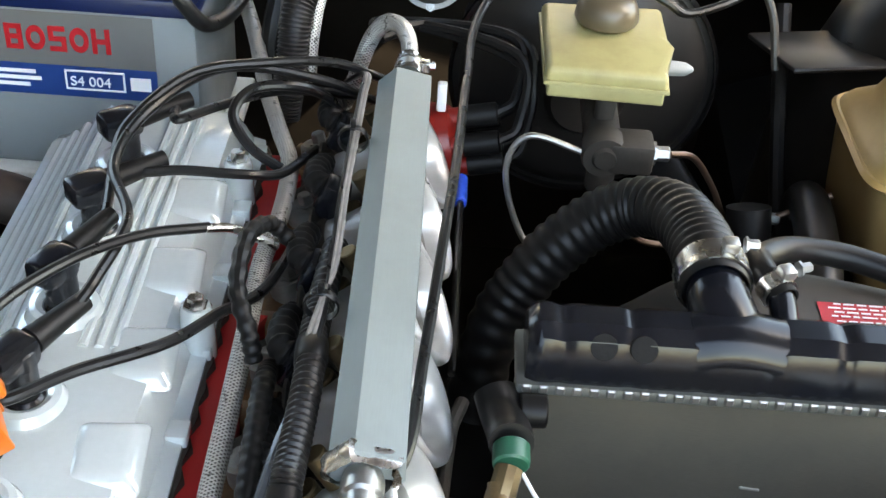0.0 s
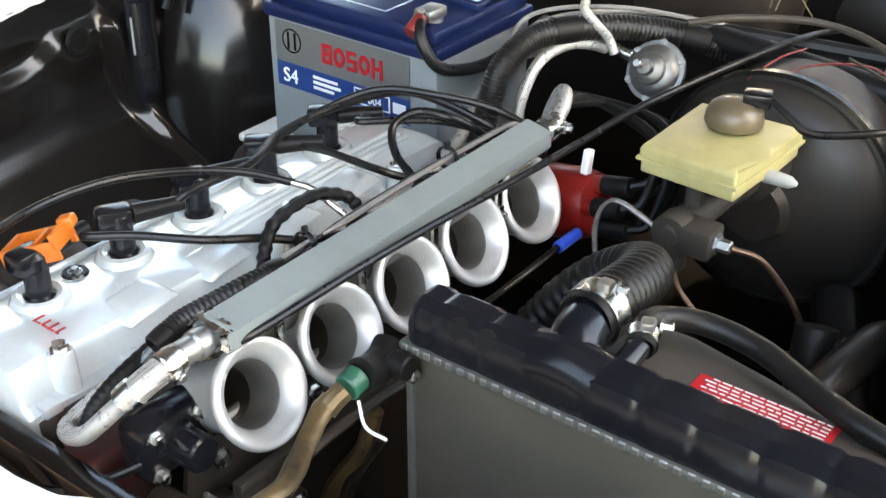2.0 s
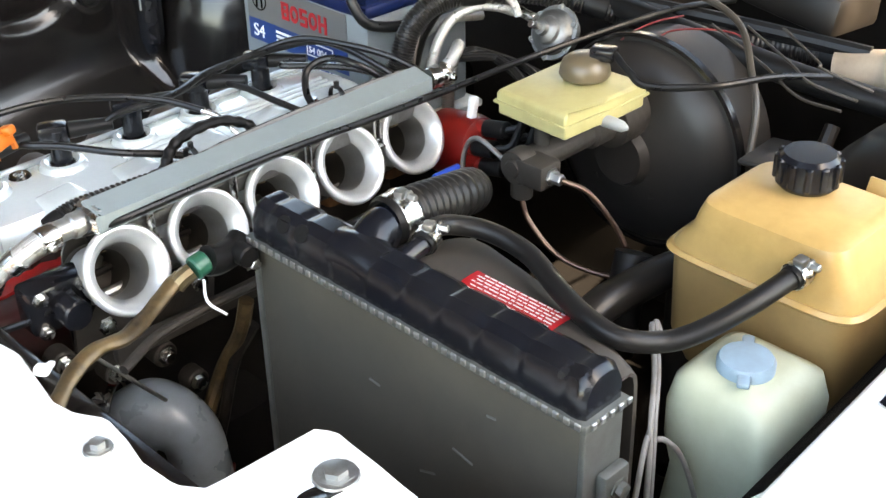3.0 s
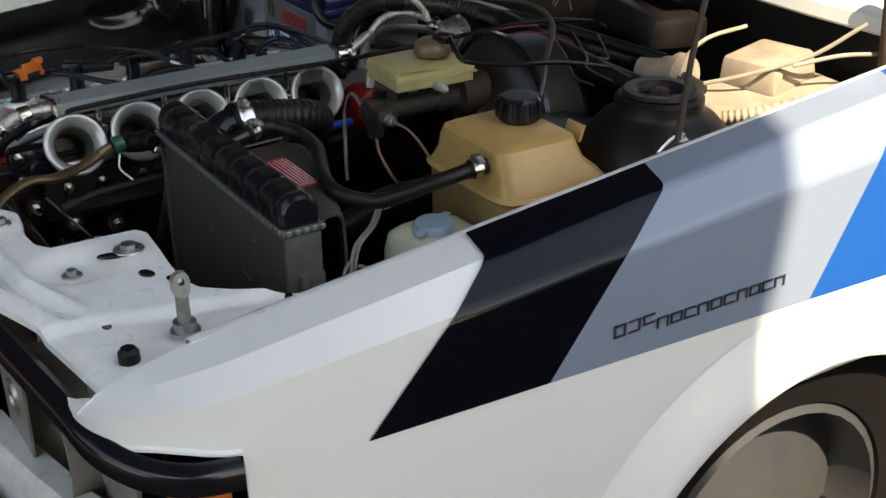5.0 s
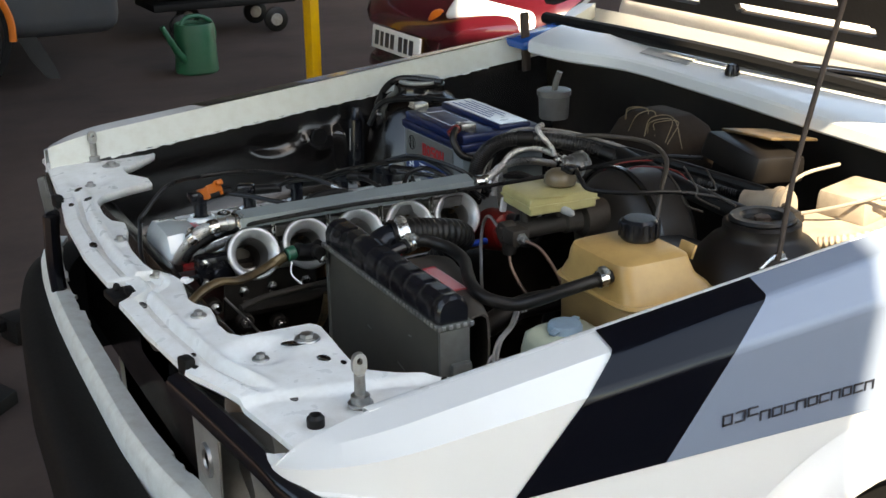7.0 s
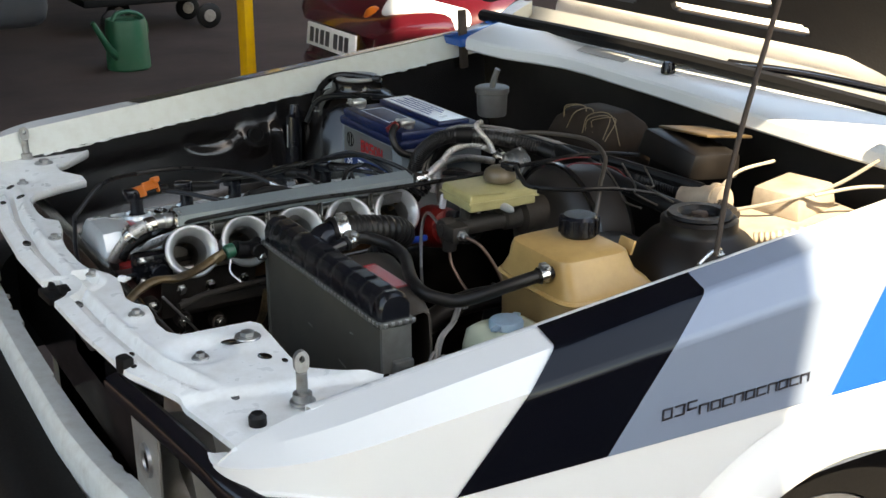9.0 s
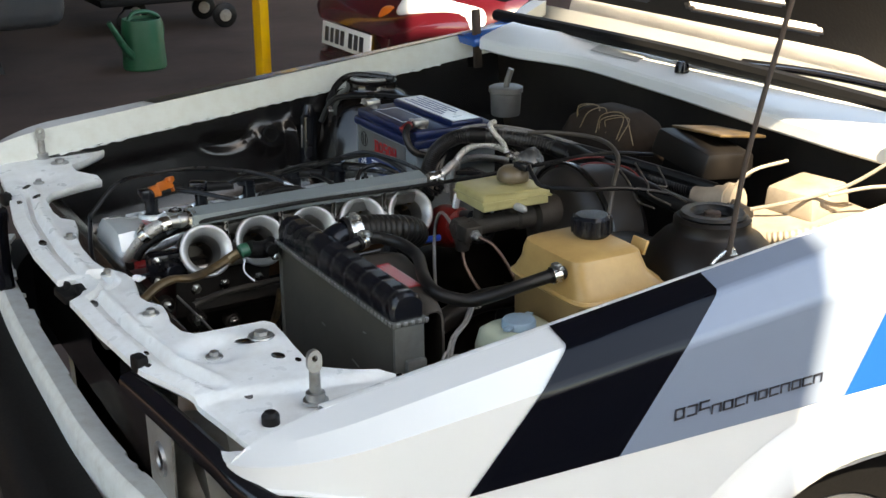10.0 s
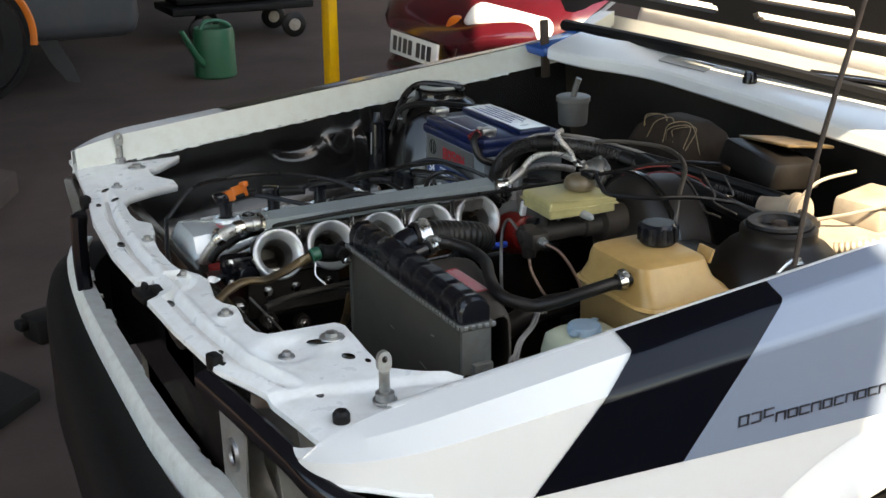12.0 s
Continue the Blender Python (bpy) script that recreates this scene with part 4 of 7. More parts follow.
for i in range(5):
    b = B()
    tube(b, [(0.315 + 0.088 * i, 0.32, 0.70), (0.325 + 0.088 * i, 0.37, 0.705), (0.345 + 0.088 * i, 0.42, 0.675), (0.36 + 0.085 * i, 0.45, 0.60), (0.38 + 0.08 * i, 0.46, 0.48)], 0.021, 14, 20)
    part("exhaust_runner", b, M["iron"], engine, "rusty brown exhaust runner")
b = B()
box(b, (0.03, 0.20, 0.20), pose(0.205, 0.20, 0.63), 0.012, 3)
part("belt_cover", b, M["bay"], engine, "black timing belt cover")
b = B()
lathe(b, [(0.0, 0.02), (0.05, 0.02), (0.06, 0.012), (0.066, 0.012), (0.066, -0.012), (0.058, -0.012), (0.05, 0.0), (0.0, 0.0)], at(0.19, 0.155, 0.665, "-x"), 32)
part("pulley", b, M["iron"], engine, "dull steel belt pulley")

# fuel rail with its ends
b = B()
RAIL = [(0.0400, 0.842), (0.0142, 0.8362), (0.0138, 0.8225), (0.0155, 0.820), (0.0500, 0.820), (0.0535, 0.823), (0.0535, 0.829)]
secs = [[Vector((x, 0.034 + (y - 0.034) * k + 0.012 * (x - 0.486), 0.831 + (z - 0.831) * k)) for y, z in RAIL] for x, k in ((0.2925, 0.90), (0.2945, 1.0), (0.684, 1.0), (0.686, 0.90))]
rows = loft(b, secs, True)
b.faces.new(rows[0])
b.faces.new(rows[-1])
rail = part("fuel_rail", b, M["alu"], engine, "faceted brushed aluminium fuel rail", smooth=20)
b = B()
weld = random.Random(9)
secs = []
for x, k in ((0.288, 0.80), (0.291, 0.98), (0.2945, 1.06), (0.299, 1.04), (0.302, 0.98)):
    secs.append([Vector((x + 0.002 * weld.random(), 0.034 + (y - 0.034) * k * weld.uniform(0.95, 1.06), 0.831 + (z - 0.831) * k * weld.uniform(0.95, 1.08))) for y, z in [mid(Vector(p), Vector(q), t) for p, q in zip(RAIL, RAIL[1:] + RAIL[:1]) for t in (0, 0.25, 0.5, 0.75)]])
loft(b, secs, True)
part("weld_bead", b, M["steel"], rail, "rough bright weld at the rail's end")
b = B()
lathe(b, [(0, 0), (0.0105, 0), (0.0112, 0.004), (0.0112, 0.014), (0.0095, 0.016), (0.0095, 0.028), (0, 0.028)], at(0.292, 0.0325, 0.826, "-x"), 12)
part("end_union", b, M["zinc"], rail, "dull metal end union")
b = B()
lathe(b, [(0, 0), (0.011, 0), (0.012, 0.004), (0.012, 0.014), (0.009, 0.016), (0.009, 0.024), (0, 0.024)], at(0.696, 0.0345, 0.826, "x"), 12)
part("end_union", b, M["steel"], rail, "bright end union")
for i in range(5):
    b = B()
    cyl(b, 0.0065, 0.030, pose(0.32 + 0.088 * i, 0.046, 0.785, -30), 12)
    cyl(b, 0.009, 0.012, pose(0.32 + 0.088 * i, 0.062, 0.772, -30), 12)
    part("injector", b, M["brass"], engine, "brass fuel injector")
    b = B()
    box(b, (0.022, 0.020, 0.028), pose(0.325 + 0.088 * i, 0.080, 0.786, 25, 0, 0), 0.004)
    part("injector_plug", b, M["plastic"], engine, "black injector connector")
    b = B()
    tube(b, [(0.327 + 0.088 * i, 0.084, 0.790), (0.333 + 0.088 * i, 0.092, 0.793), (0.36 + 0.088 * i, 0.095, 0.785), (0.385 + 0.088 * i, 0.092, 0.775)], 0.0085, 10, 24, ribs=7, rib=0.0012)
    part("injector_boot", b, M["rubber"], engine, "ribbed black rubber boot")
b = B()
box(b, (0.36, 0.008, 0.020), pose(0.49, 0.032, 0.803, 20), 0.002)
part("rail_bracket", b, M["cast"], engine, "grey rail mounting strip")
for i in range(4):
    b = B()
    cyl(b, 0.004, 0.05, pose(0.345 + 0.088 * i, 0.020, 0.776), 10)
    hexbolt(b, 0.006, 0.008, pose(0.345 + 0.088 * i, 0.020, 0.786))
    part("stand_off", b, M["steel"], engine, "bright threaded stand-off")


def trumpet(x):
    t = thing("intake_trumpet", "spun aluminium intake trumpet on a cast throttle body", "intake trumpet", (x, 0, 0.78), "row of intake trumpets")
    m = Matrix.Translation((x, 0.0, 0.785)) @ Matrix.Rotation(radians(90 - 27), 4, "X")
    b = B()
    prof = [(0.0248, -0.0150), (0.0262, -0.0112), (0.0280, -0.0078), (0.0298, -0.0048), (0.0322, -0.0022), (0.0350, -0.0005), (0.0376, 0.0), (0.0396, -0.0016), (0.0402, -0.0050), (0.0394, -0.0078), (0.0380, -0.0085), (0.0350, -0.0130), (0.0310, -0.0215), (0.0278, -0.0380), (0.0258, -0.060), (0.0258, -0.090)]
    lathe(b, prof, m, 56)
    part("bell", b, M["spun"], t, smooth=60)
    b = B()
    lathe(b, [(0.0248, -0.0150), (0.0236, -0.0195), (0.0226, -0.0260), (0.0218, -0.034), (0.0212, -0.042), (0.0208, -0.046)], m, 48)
    part("throat", b, M["throat"], t, "flared throat, toned darker for its shade", smooth=60)
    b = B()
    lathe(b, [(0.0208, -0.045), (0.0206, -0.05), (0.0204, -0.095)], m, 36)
    part("bore", b, M["bore"], t, "bore coloured dark for its shade")
    b = B()
    box(b, (0.064, 0.036, 0.030), m @ Matrix.Translation((0, -0.010, -0.098)), 0.008)
    lathe(b, [(0.0235, -0.088), (0.027, -0.088), (0.028, -0.084), (0.028, -0.072), (0.027, -0.070), (0.026, -0.070)], m, 30)
    part("throttle_body", b, M["cast_dirty"], t, "cast throttle body")
    b = B()
    lathe(b, [(0, -0.080), (0.0205, -0.0805), (0.0213, -0.082), (0, -0.083)], m @ Matrix.Rotation(radians(14), 4, "X"), 28)
    part("butterfly", b, M["bore"], t, "closed throttle plate")
    b = B()
    lathe(b, [(0, -0.024), (0.0035, -0.024), (0.0035, 0.024), (0, 0.024)], m @ Matrix.Translation((0, 0, -0.079)) @ AXIS["x"], 10)
    part("spindle", b, M["bay_dusty"], t, "throttle spindle")
    b = B()
    tube(b, [(x, 0.080, 0.737), (x, 0.102, 0.722), (x, 0.132, 0.700)], 0.0185, 16, 10)
    part("runner", b, M["cast_dirty"], t, "cast inlet runner")
    return t


tr = trumpet(0.307)
for i in range(1, 5):
    copy_thing(tr, Matrix.Translation((0.307 + 0.0867 * i, 0.003 * i, 0.78)))
b = B()
tube(b, [(0.27, 0.045, 0.742), (0.5, 0.045, 0.742), (0.70, 0.045, 0.742)], 0.005, 10, 10)
for i in range(5):
    box(b, (0.010, 0.016, 0.03), pose(0.335 + 0.0873 * i, 0.045, 0.75), 0.003)
solid("throttle_linkage", b, M["zinc"], "steel throttle linkage rod under the trumpets", "linkage")
b = B()
box(b, (0.06, 0.03, 0.045), pose(0.262, 0.055, 0.752, 0, 0, 0), 0.006)
cyl(b, 0.014, 0.03, at(0.262, 0.045, 0.752, "-y"), 16)
tps = thing("throttle_sensor", "black throttle position sensor with steel screws", "sensor", (0.262, 0.05, 0.73))
part("housing", b, M["plastic"], tps)
for dx, dz in ((-0.02, 0.015), (0.02, 0.015), (-0.02, -0.018)):
    b = B()
    hexbolt(b, 0.005, 0.006, at(0.262 + dx, 0.04, 0.752 + dz, "-y"))
    part("screw", b, M["steel"], tps, "bright steel screw")
b = B()
box(b, (0.15, 0.006, 0.075), pose(0.345, 0.052, 0.70, 12, 0, 0), 0.002)
box(b, (0.30, 0.010, 0.018), pose(0.44, 0.02, 0.695, 0, 0, 0), 0.002)
ib = thing("inlet_bracket", "grey metal bracket bolted below the inlets", "bracket", (0.345, 0.05, 0.68))
part("plate", b, M["cast_dirty"], ib)
for x in (0.30, 0.345, 0.40):
    b = B()
    hexbolt(b, 0.006, 0.006, at(x, 0.045, 0.71, "-y"))
    part("bolt", b, M["steel"], ib, "bright bolt head")

# spark plug boots and leads
LEADS = [
    [(0.325, 0.238, 0.812), (0.345, 0.225, 0.812), (0.369, 0.199, 0.811), (0.400, 0.156, 0.808), (0.439, 0.133, 0.800), (0.479, 0.112, 0.788), (0.55, 0.10, 0.775)],
    [(0.405, 0.222, 0.820), (0.436, 0.204, 0.823), (0.495, 0.199, 0.825), (0.555, 0.223, 0.824), (0.613, 0.216, 0.828), (0.66, 0.182, 0.838), (0.675, 0.146, 0.838), (0.690, 0.095, 0.822), (0.72, 0.06, 0.79)],
    [(0.488, 0.226, 0.816), (0.515, 0.218, 0.816), (0.556, 0.224, 0.819), (0.607, 0.226, 0.824), (0.651, 0.190, 0.842), (0.676, 0.139, 0.842), (0.705, 0.090, 0.83), (0.735, 0.05, 0.80)],
    [(0.560, 0.222, 0.812), (0.567, 0.205, 0.812), (0.575, 0.182, 0.810), (0.587, 0.140, 0.802), (0.61, 0.118, 0.79), (0.66, 0.10, 0.78)],
    [(0.640, 0.225, 0.812), (0.632, 0.197, 0.815), (0.652, 0.174, 0.815), (0.684, 0.140, 0.812), (0.712, 0.11, 0.80), (0.735, 0.07, 0.785)],
]
for i, px in enumerate(PLUGS):
    t = thing("ignition_lead", "black ignition lead with angled rubber plug boot" if i else "black ignition lead with angled boot and orange clip", "ignition lead", (px, 0.236, 0.775), "ignition leads")
    b = B()
    lathe(b, [(0.0, -0.005), (0.0125, -0.005), (0.0125, 0.010), (0.0105, 0.012), (0.0105, 0.034), (0.012, 0.036), (0.012, 0.046), (0.009, 0.05), (0, 0.05)], pose(px, 0.236, 0.768), 18)
    q0 = Vector(LEADS[i][0])
    d = (q0 - Vector((px, 0.236, q0.z)))
    d.z = 0
    ang = math.degrees(math.atan2(d.y, d.x))
    box(b, (0.030, 0.022, 0.019), Matrix.Translation((px - 0.004 * d.normalized().x, 0.236 + 0.002, 0.811)) @ Matrix.Rotation(radians(ang), 4, "Z"), 0.005, 2)
    part("plug_boot", b, M["plastic"], t, "black angled plug boot")
    b = B()
    start = Vector((px, 0.236, 0.811)) + d.normalized() * 0.012
    tube(b, [start, start + d.normalized() * 0.02 + Vector((0, 0, 0.001)), start + d.normalized() * 0.042 + Vector((0, 0, 0.002))], lambda u: 0.0088 - 0.0025 * u, 12, 10)
    part("boot_sleeve", b, M["rubber"], t)
    b = B()
    tube(b, [start + d.normalized() * 0.03] + LEADS[i][1:], 0.0037, 10, 60)
    part("cable", b, M["cable"], t)
    if i == 0:
        b = B()
        seat_at = Matrix.Translation((px + 0.012, 0.243, 0.813)) @ Matrix.Rotation(radians(-62), 4, "Z") @ Matrix.Rotation(radians(-18), 4, "Y")
        for off in (-0.0145, 0.0145):
            box(b, (0.050, 0.0035, 0.017), seat_at @ Matrix.Translation((0, off, 0)), 0.0014)
        for off, w in ((-0.024, 0.0325), (0.023, 0.0325), (0.004, 0.0325)):
            box(b, (0.0045, w, 0.015 if off else 0.004), seat_at @ Matrix.Translation((off, 0, 0.001 if off < 0.01 else 0.006)), 0.0014)
        box(b, (0.014, 0.012, 0.010), seat_at @ Matrix.Translation((0.026, 0.010, 0.012)), 0.003)
        part("orange_clip", b, M["orange"], t, "orange plastic clip")


def cable(name, pts, r, mt, label, cat, group="", ribs=0, rib=0.0, seg=10, steps=None):
    b = B()
    tube(b, pts, r, seg, steps or max(20, 10 * len(pts)), ribs, rib)
    return solid(name, b, M[mt], label, cat, group)


def ended(name, pts, r, mt, label, cat, cuffs, cuff_mt, cuff_label, ribs=0, rib=0.0, seg=14, steps=80):
    """A hose or sleeve as a thing: its run and a cuff, ferrule or tape band at each place (0 to 1) along it."""
    t = thing(name, label, cat, pts[0])
    b = B()
    run = tube(b, pts, r, seg, steps, ribs, rib)
    part("run", b, M[mt], t)
    n = len(run) - 1
    for u, rad_, half in cuffs:
        k = min(n - 2, max(2, round(u * n)))
        d = (run[k + 2] - run[k - 2]).normalized()
        b = B()
        lathe(b, [(rad_ - 0.0012, -half), (rad_, -half * 0.85), (rad_ + 0.0003, 0.0), (rad_, half * 0.85), (rad_ - 0.0012, half)], Matrix.Translation(run[k]) @ d.to_track_quat("Z", "Y").to_matrix().to_4x4(), 22, True)
        part("cuff", b, M[cuff_mt], t, cuff_label)
    return t


cable("breather_cable", [(0.19, 0.205, 0.80), (0.245, 0.232, 0.838), (0.31, 0.253, 0.840), (0.378, 0.246, 0.840), (0.434, 0.220, 0.835), (0.472, 0.185, 0.830), (0.496, 0.148, 0.822)], 0.0034, "cable", "thin black cable arching over the valve cover", "cable")
cable("cable_end", [(0.494, 0.150, 0.8225), (0.503, 0.135, 0.817), (0.508, 0.118, 0.806), (0.512, 0.108, 0.798)], 0.003, "steel", "bright metal end of a cable", "cable end")
cable("front_cable", [(0.19, 0.205, 0.80), (0.175, 0.15, 0.75), (0.185, 0.09, 0.735), (0.23, 0.05, 0.745), (0.27, 0.035, 0.765)], 0.0034, "cable", "thin black cable looped before the engine", "cable")
cable("sensor_loop", [(0.615, 0.120, 0.79), (0.621, 0.143, 0.803), (0.636, 0.157, 0.820), (0.657, 0.146, 0.830), (0.669, 0.116, 0.828), (0.692, 0.097, 0.808), (0.70, 0.085, 0.79)], 0.0040, "cable", "black cable loop behind the fuel rail", "cable")
cable("sensor_loop", [(0.415, 0.108, 0.785), (0.422, 0.112, 0.802), (0.446, 0.122, 0.816), (0.491, 0.123, 0.820), (0.523, 0.114, 0.808), (0.528, 0.100, 0.79)], 0.0055, "rubber", "taped black cable loop over the injectors", "cable", ribs=14, rib=0.0006)
cable("taped_harness", [(0.228, 0.098, 0.755), (0.240, 0.096, 0.772), (0.268, 0.094, 0.786), (0.31, 0.094, 0.795), (0.35, 0.096, 0.798), (0.39, 0.098, 0.792), (0.42, 0.100, 0.775)], 0.0065, "rubber", "taped black wiring harness beside the rail", "wiring harness", ribs=30, rib=0.0003, seg=16)
ended("split_conduit", [(0.282, 0.072, 0.812), (0.300, 0.071, 0.818), (0.334, 0.070, 0.818), (0.375, 0.070, 0.816), (0.415, 0.072, 0.810), (0.46, 0.072, 0.802), (0.52, 0.070, 0.796)], 0.0082, "ribbed", "ribbed black split conduit beside the rail", "conduit", [(0.0, 0.0092, 0.008), (0.58, 0.0096, 0.012)], "rubber", "band of black tape", ribs=44, rib=0.0008)
for k, dy in enumerate((0.0, 0.006, 0.0125)):
    cable("grey_wire", [(0.318, 0.082 - dy, 0.806), (0.350, 0.077 - dy, 0.814), (0.383, 0.076 - dy * 0.6, 0.818), (0.425, 0.070 - dy * 0.3, 0.824), (0.464, 0.064 + dy * 0.3, 0.827), (0.543, 0.065 + dy * 0.3, 0.829), (0.654, 0.064 + dy * 0.3, 0.829), (0.70, 0.065 + dy * 0.3, 0.825), (0.73, 0.085, 0.80)], 0.0017,
          "grey_wire" if k < 2 else "cable", "thin grey wire tied along the fuel rail" if k < 2 else "thin black wire tied along the fuel rail", "wire", "wires along the rail")
cable("vacuum_tube", [(0.255, 0.098, 0.772), (0.292, 0.086, 0.800), (0.328, 0.079, 0.812), (0.378, 0.070, 0.812), (0.42, 0.078, 0.80)], 0.0036, "clear_tube", "smoky clear vacuum tube beside the rail", "tube")
for x, y, z in ((0.425, 0.069, 0.824), (0.60, 0.067, 0.829)):
    b = B()
    lathe(b, [(0.010, -0.003), (0.011, -0.002), (0.011, 0.002), (0.010, 0.003)], at(x, y, z, "x"), 14, True)
    box(b, (0.005, 0.004, 0.008), pose(x, y, z + 0.012), 0.001)
    solid("cable_tie", b, M["cable"], "black cable tie round the rail wires", "cable tie", "cable ties")
cable("throttle_cable", [(0.285, 0.028, 0.818), (0.310, 0.012, 0.826), (0.376, 0.007, 0.830), (0.437, 0.003, 0.833), (0.500, -0.001, 0.834), (0.586, -0.006, 0.833), (0.690, -0.010, 0.832), (0.80, -0.020, 0.836), (0.95, -0.08, 0.86), (1.05, -0.10, 0.85)], 0.0034, "cable", "black throttle cable running back beside the rail", "cable")
cable("linkage_rod", [(0.47, -0.012, 0.735), (0.56, -0.012, 0.738), (0.662, -0.012, 0.741)], 0.0032, "bay", "thin dark rod below the trumpets", "rod")
b = B()
cyl(b, 0.0055, 0.034, at(0.658, -0.012, 0.741, "x"), 14)
solid("blue_sleeve", b, M["blue"], "bright blue plastic sleeve on a rod", "sleeve")
ended("braided_fuel_hose", [(0.264, 0.0325, 0.825), (0.242, 0.035, 0.820), (0.222, 0.050, 0.800), (0.212, 0.078, 0.770), (0.225, 0.115, 0.752), (0.27, 0.119, 0.760), (0.32, 0.118, 0.771), (0.386, 0.118, 0.775), (0.456, 0.119, 0.776), (0.52, 0.120, 0.777), (0.579, 0.115, 0.778), (0.638, 0.117, 0.779), (0.683, 0.131, 0.780), (0.74, 0.150, 0.785), (0.80, 0.168, 0.80), (0.882, 0.193, 0.80), (0.96, 0.21, 0.78)], lambda u: 0.0098 if u < 0.10 else 0.0066, "braid", "steel braided fuel hose along the head", "braided hose", [(0.02, 0.0112, 0.008), (0.10, 0.0108, 0.007)], "steel", "bright crimped ferrule", steps=160)
ended("braided_fuel_hose", [(0.715, 0.0345, 0.827), (0.732, 0.036, 0.836), (0.748, 0.043, 0.842), (0.762, 0.056, 0.838), (0.768, 0.068, 0.820), (0.770, 0.078, 0.79), (0.78, 0.09, 0.75)], 0.0068, "braid", "steel braided hose looping off the rail's rear end", "braided hose", [(0.04, 0.0082, 0.006)], "steel", "bright crimped ferrule", steps=60)
for x, y, z, ax in ((0.252, 0.034, 0.823, "-x"), (0.716, 0.0345, 0.827, "x")):
    b = B()
    lathe(b, [(0.0095, -0.005), (0.0102, -0.004), (0.0102, 0.004), (0.0095, 0.005)], at(x, y, z, ax), 20, True)
    box(b, (0.010, 0.008, 0.008), pose(x, y - 0.012, z), 0.001)
    hexbolt(b, 0.0032, 0.006, at(x, y - 0.014, z, "-y"))
    solid("hose_clip", b, M["steel"], "bright steel worm-drive hose clip", "hose clip", "hose clips")

# fuel pressure regulator with its hoses
reg = thing("pressure_regulator", "silver fuel pressure regulator with two hose unions", "pressure regulator", (0.87, 0.027, 0.82))
m = Matrix.Translation((0.885, 0.024, 0.826)) @ Matrix.Rotation(radians(-62), 4, "Y")
b = B()
lathe(b, [(0, -0.02), (0.018, -0.02), (0.026, -0.012), (0.0265, -0.003), (0.031, -0.002), (0.031, 0.003), (0.0265, 0.0035), (0.0255, 0.008), (0.0215, 0.0125), (0.0165, 0.0145), (0.0155, 0.019), (0.0115, 0.0225), (0.0085, 0.0235), (0.0075, 0.030), (0.0, 0.030)], m, 32)
part("body", b, M["cast"], reg, "dull silver cast regulator body")
for k in range(6):
    a = k * math.pi / 3
    b = B()
    hexbolt(b, 0.003, 0.004, m @ Matrix.Translation((0.0287 * math.cos(a), 0.0287 * math.sin(a), 0.003)))
    part("cover_screw", b, M["zinc"], reg, "bright cover screw")
b = B()
cyl(b, 0.004, 0.022, m @ Matrix.Translation((0, 0, 0.026)), 12)
part("adjuster", b, M["steel"], reg, "bright adjuster screw")
b = B()
cyl(b, 0.006, 0.03, Matrix.Translation((0.878, 0.048, 0.838)) @ Matrix.Rotation(radians(-80), 4, "X"), 12)
part("union", b, M["steel"], reg)
cable("braided_return_hose", [(0.873, 0.076, 0.842), (0.855, 0.085, 0.850), (0.835, 0.098, 0.852), (0.81, 0.112, 0.840), (0.79, 0.118, 0.81), (0.78, 0.12, 0.77)], 0.0060, "braid", "steel braided hose arching to the regulator", "braided hose", seg=12, steps=50)
cable("braided_return_hose", [(0.866, 0.062, 0.842), (0.862, 0.068, 0.858), (0.850, 0.076, 0.874), (0.848, 0.088, 0.886), (0.862, 0.096, 0.889)], 0.0048, "braid", "short braided hose curling above the regulator", "braided hose", seg=12, steps=40)
conduit = thing("wiring_conduit", "thick ribbed black wiring conduit along the bulkhead", "conduit", (0.735, 0.135, 0.76))
CONDUIT = [(0.735, 0.135, 0.76), (0.745, 0.130, 0.80), (0.765, 0.126, 0.845), (0.807, 0.110, 0.868), (0.878, 0.070, 0.864), (0.935, 0.025, 0.848), (0.965, -0.035, 0.834), (1.00, -0.13, 0.828), (1.025, -0.21, 0.826), (1.03, -0.28, 0.825), (1.02, -0.36, 0.82)]
b = B()
line = tube(b, CONDUIT, 0.0125, 14, 900, ribs=150, rib=0.0007)
part("sleeve", b, M["ribbed"], conduit, "ribbed black plastic sleeve")
for k in (300, 470, 640, 760):
    d = (line[k + 4] - line[k - 4]).normalized()
    b = B()
    lathe(b, [(0.0128, -0.014), (0.0138, -0.013), (0.0141, 0.0), (0.0138, 0.013), (0.0128, 0.014)], Matrix.Translation(line[k]) @ d.to_track_quat("Z", "Y").to_matrix().to_4x4(), 18, True)
    part("tape_band", b, M["rubber"], conduit, "band of black tape")
cable("heater_hose", [(0.78, 0.155, 0.76), (0.80, 0.150, 0.82), (0.84, 0.135, 0.855), (0.91, 0.08, 0.862), (0.96, 0.0, 0.852), (1.0, -0.12, 0.845), (1.03, -0.28, 0.84)], 0.009, "hose", "black hose along the bulkhead", "hose")
for k in range(3):
    cable("loom_wire", [(0.755 + 0.01 * k, 0.145, 0.77), (0.775 + 0.008 * k, 0.142, 0.82 + 0.006 * k), (0.83, 0.12 + 0.01 * k, 0.862 + 0.006 * k), (0.90, 0.08, 0.868 + 0.004 * k), (0.965, 0.03 - 0.02 * k, 0.858)], 0.0025, "grey_wire" if k else "cable", "thin grey wire in the rear loom", "wire", "rear loom wires")

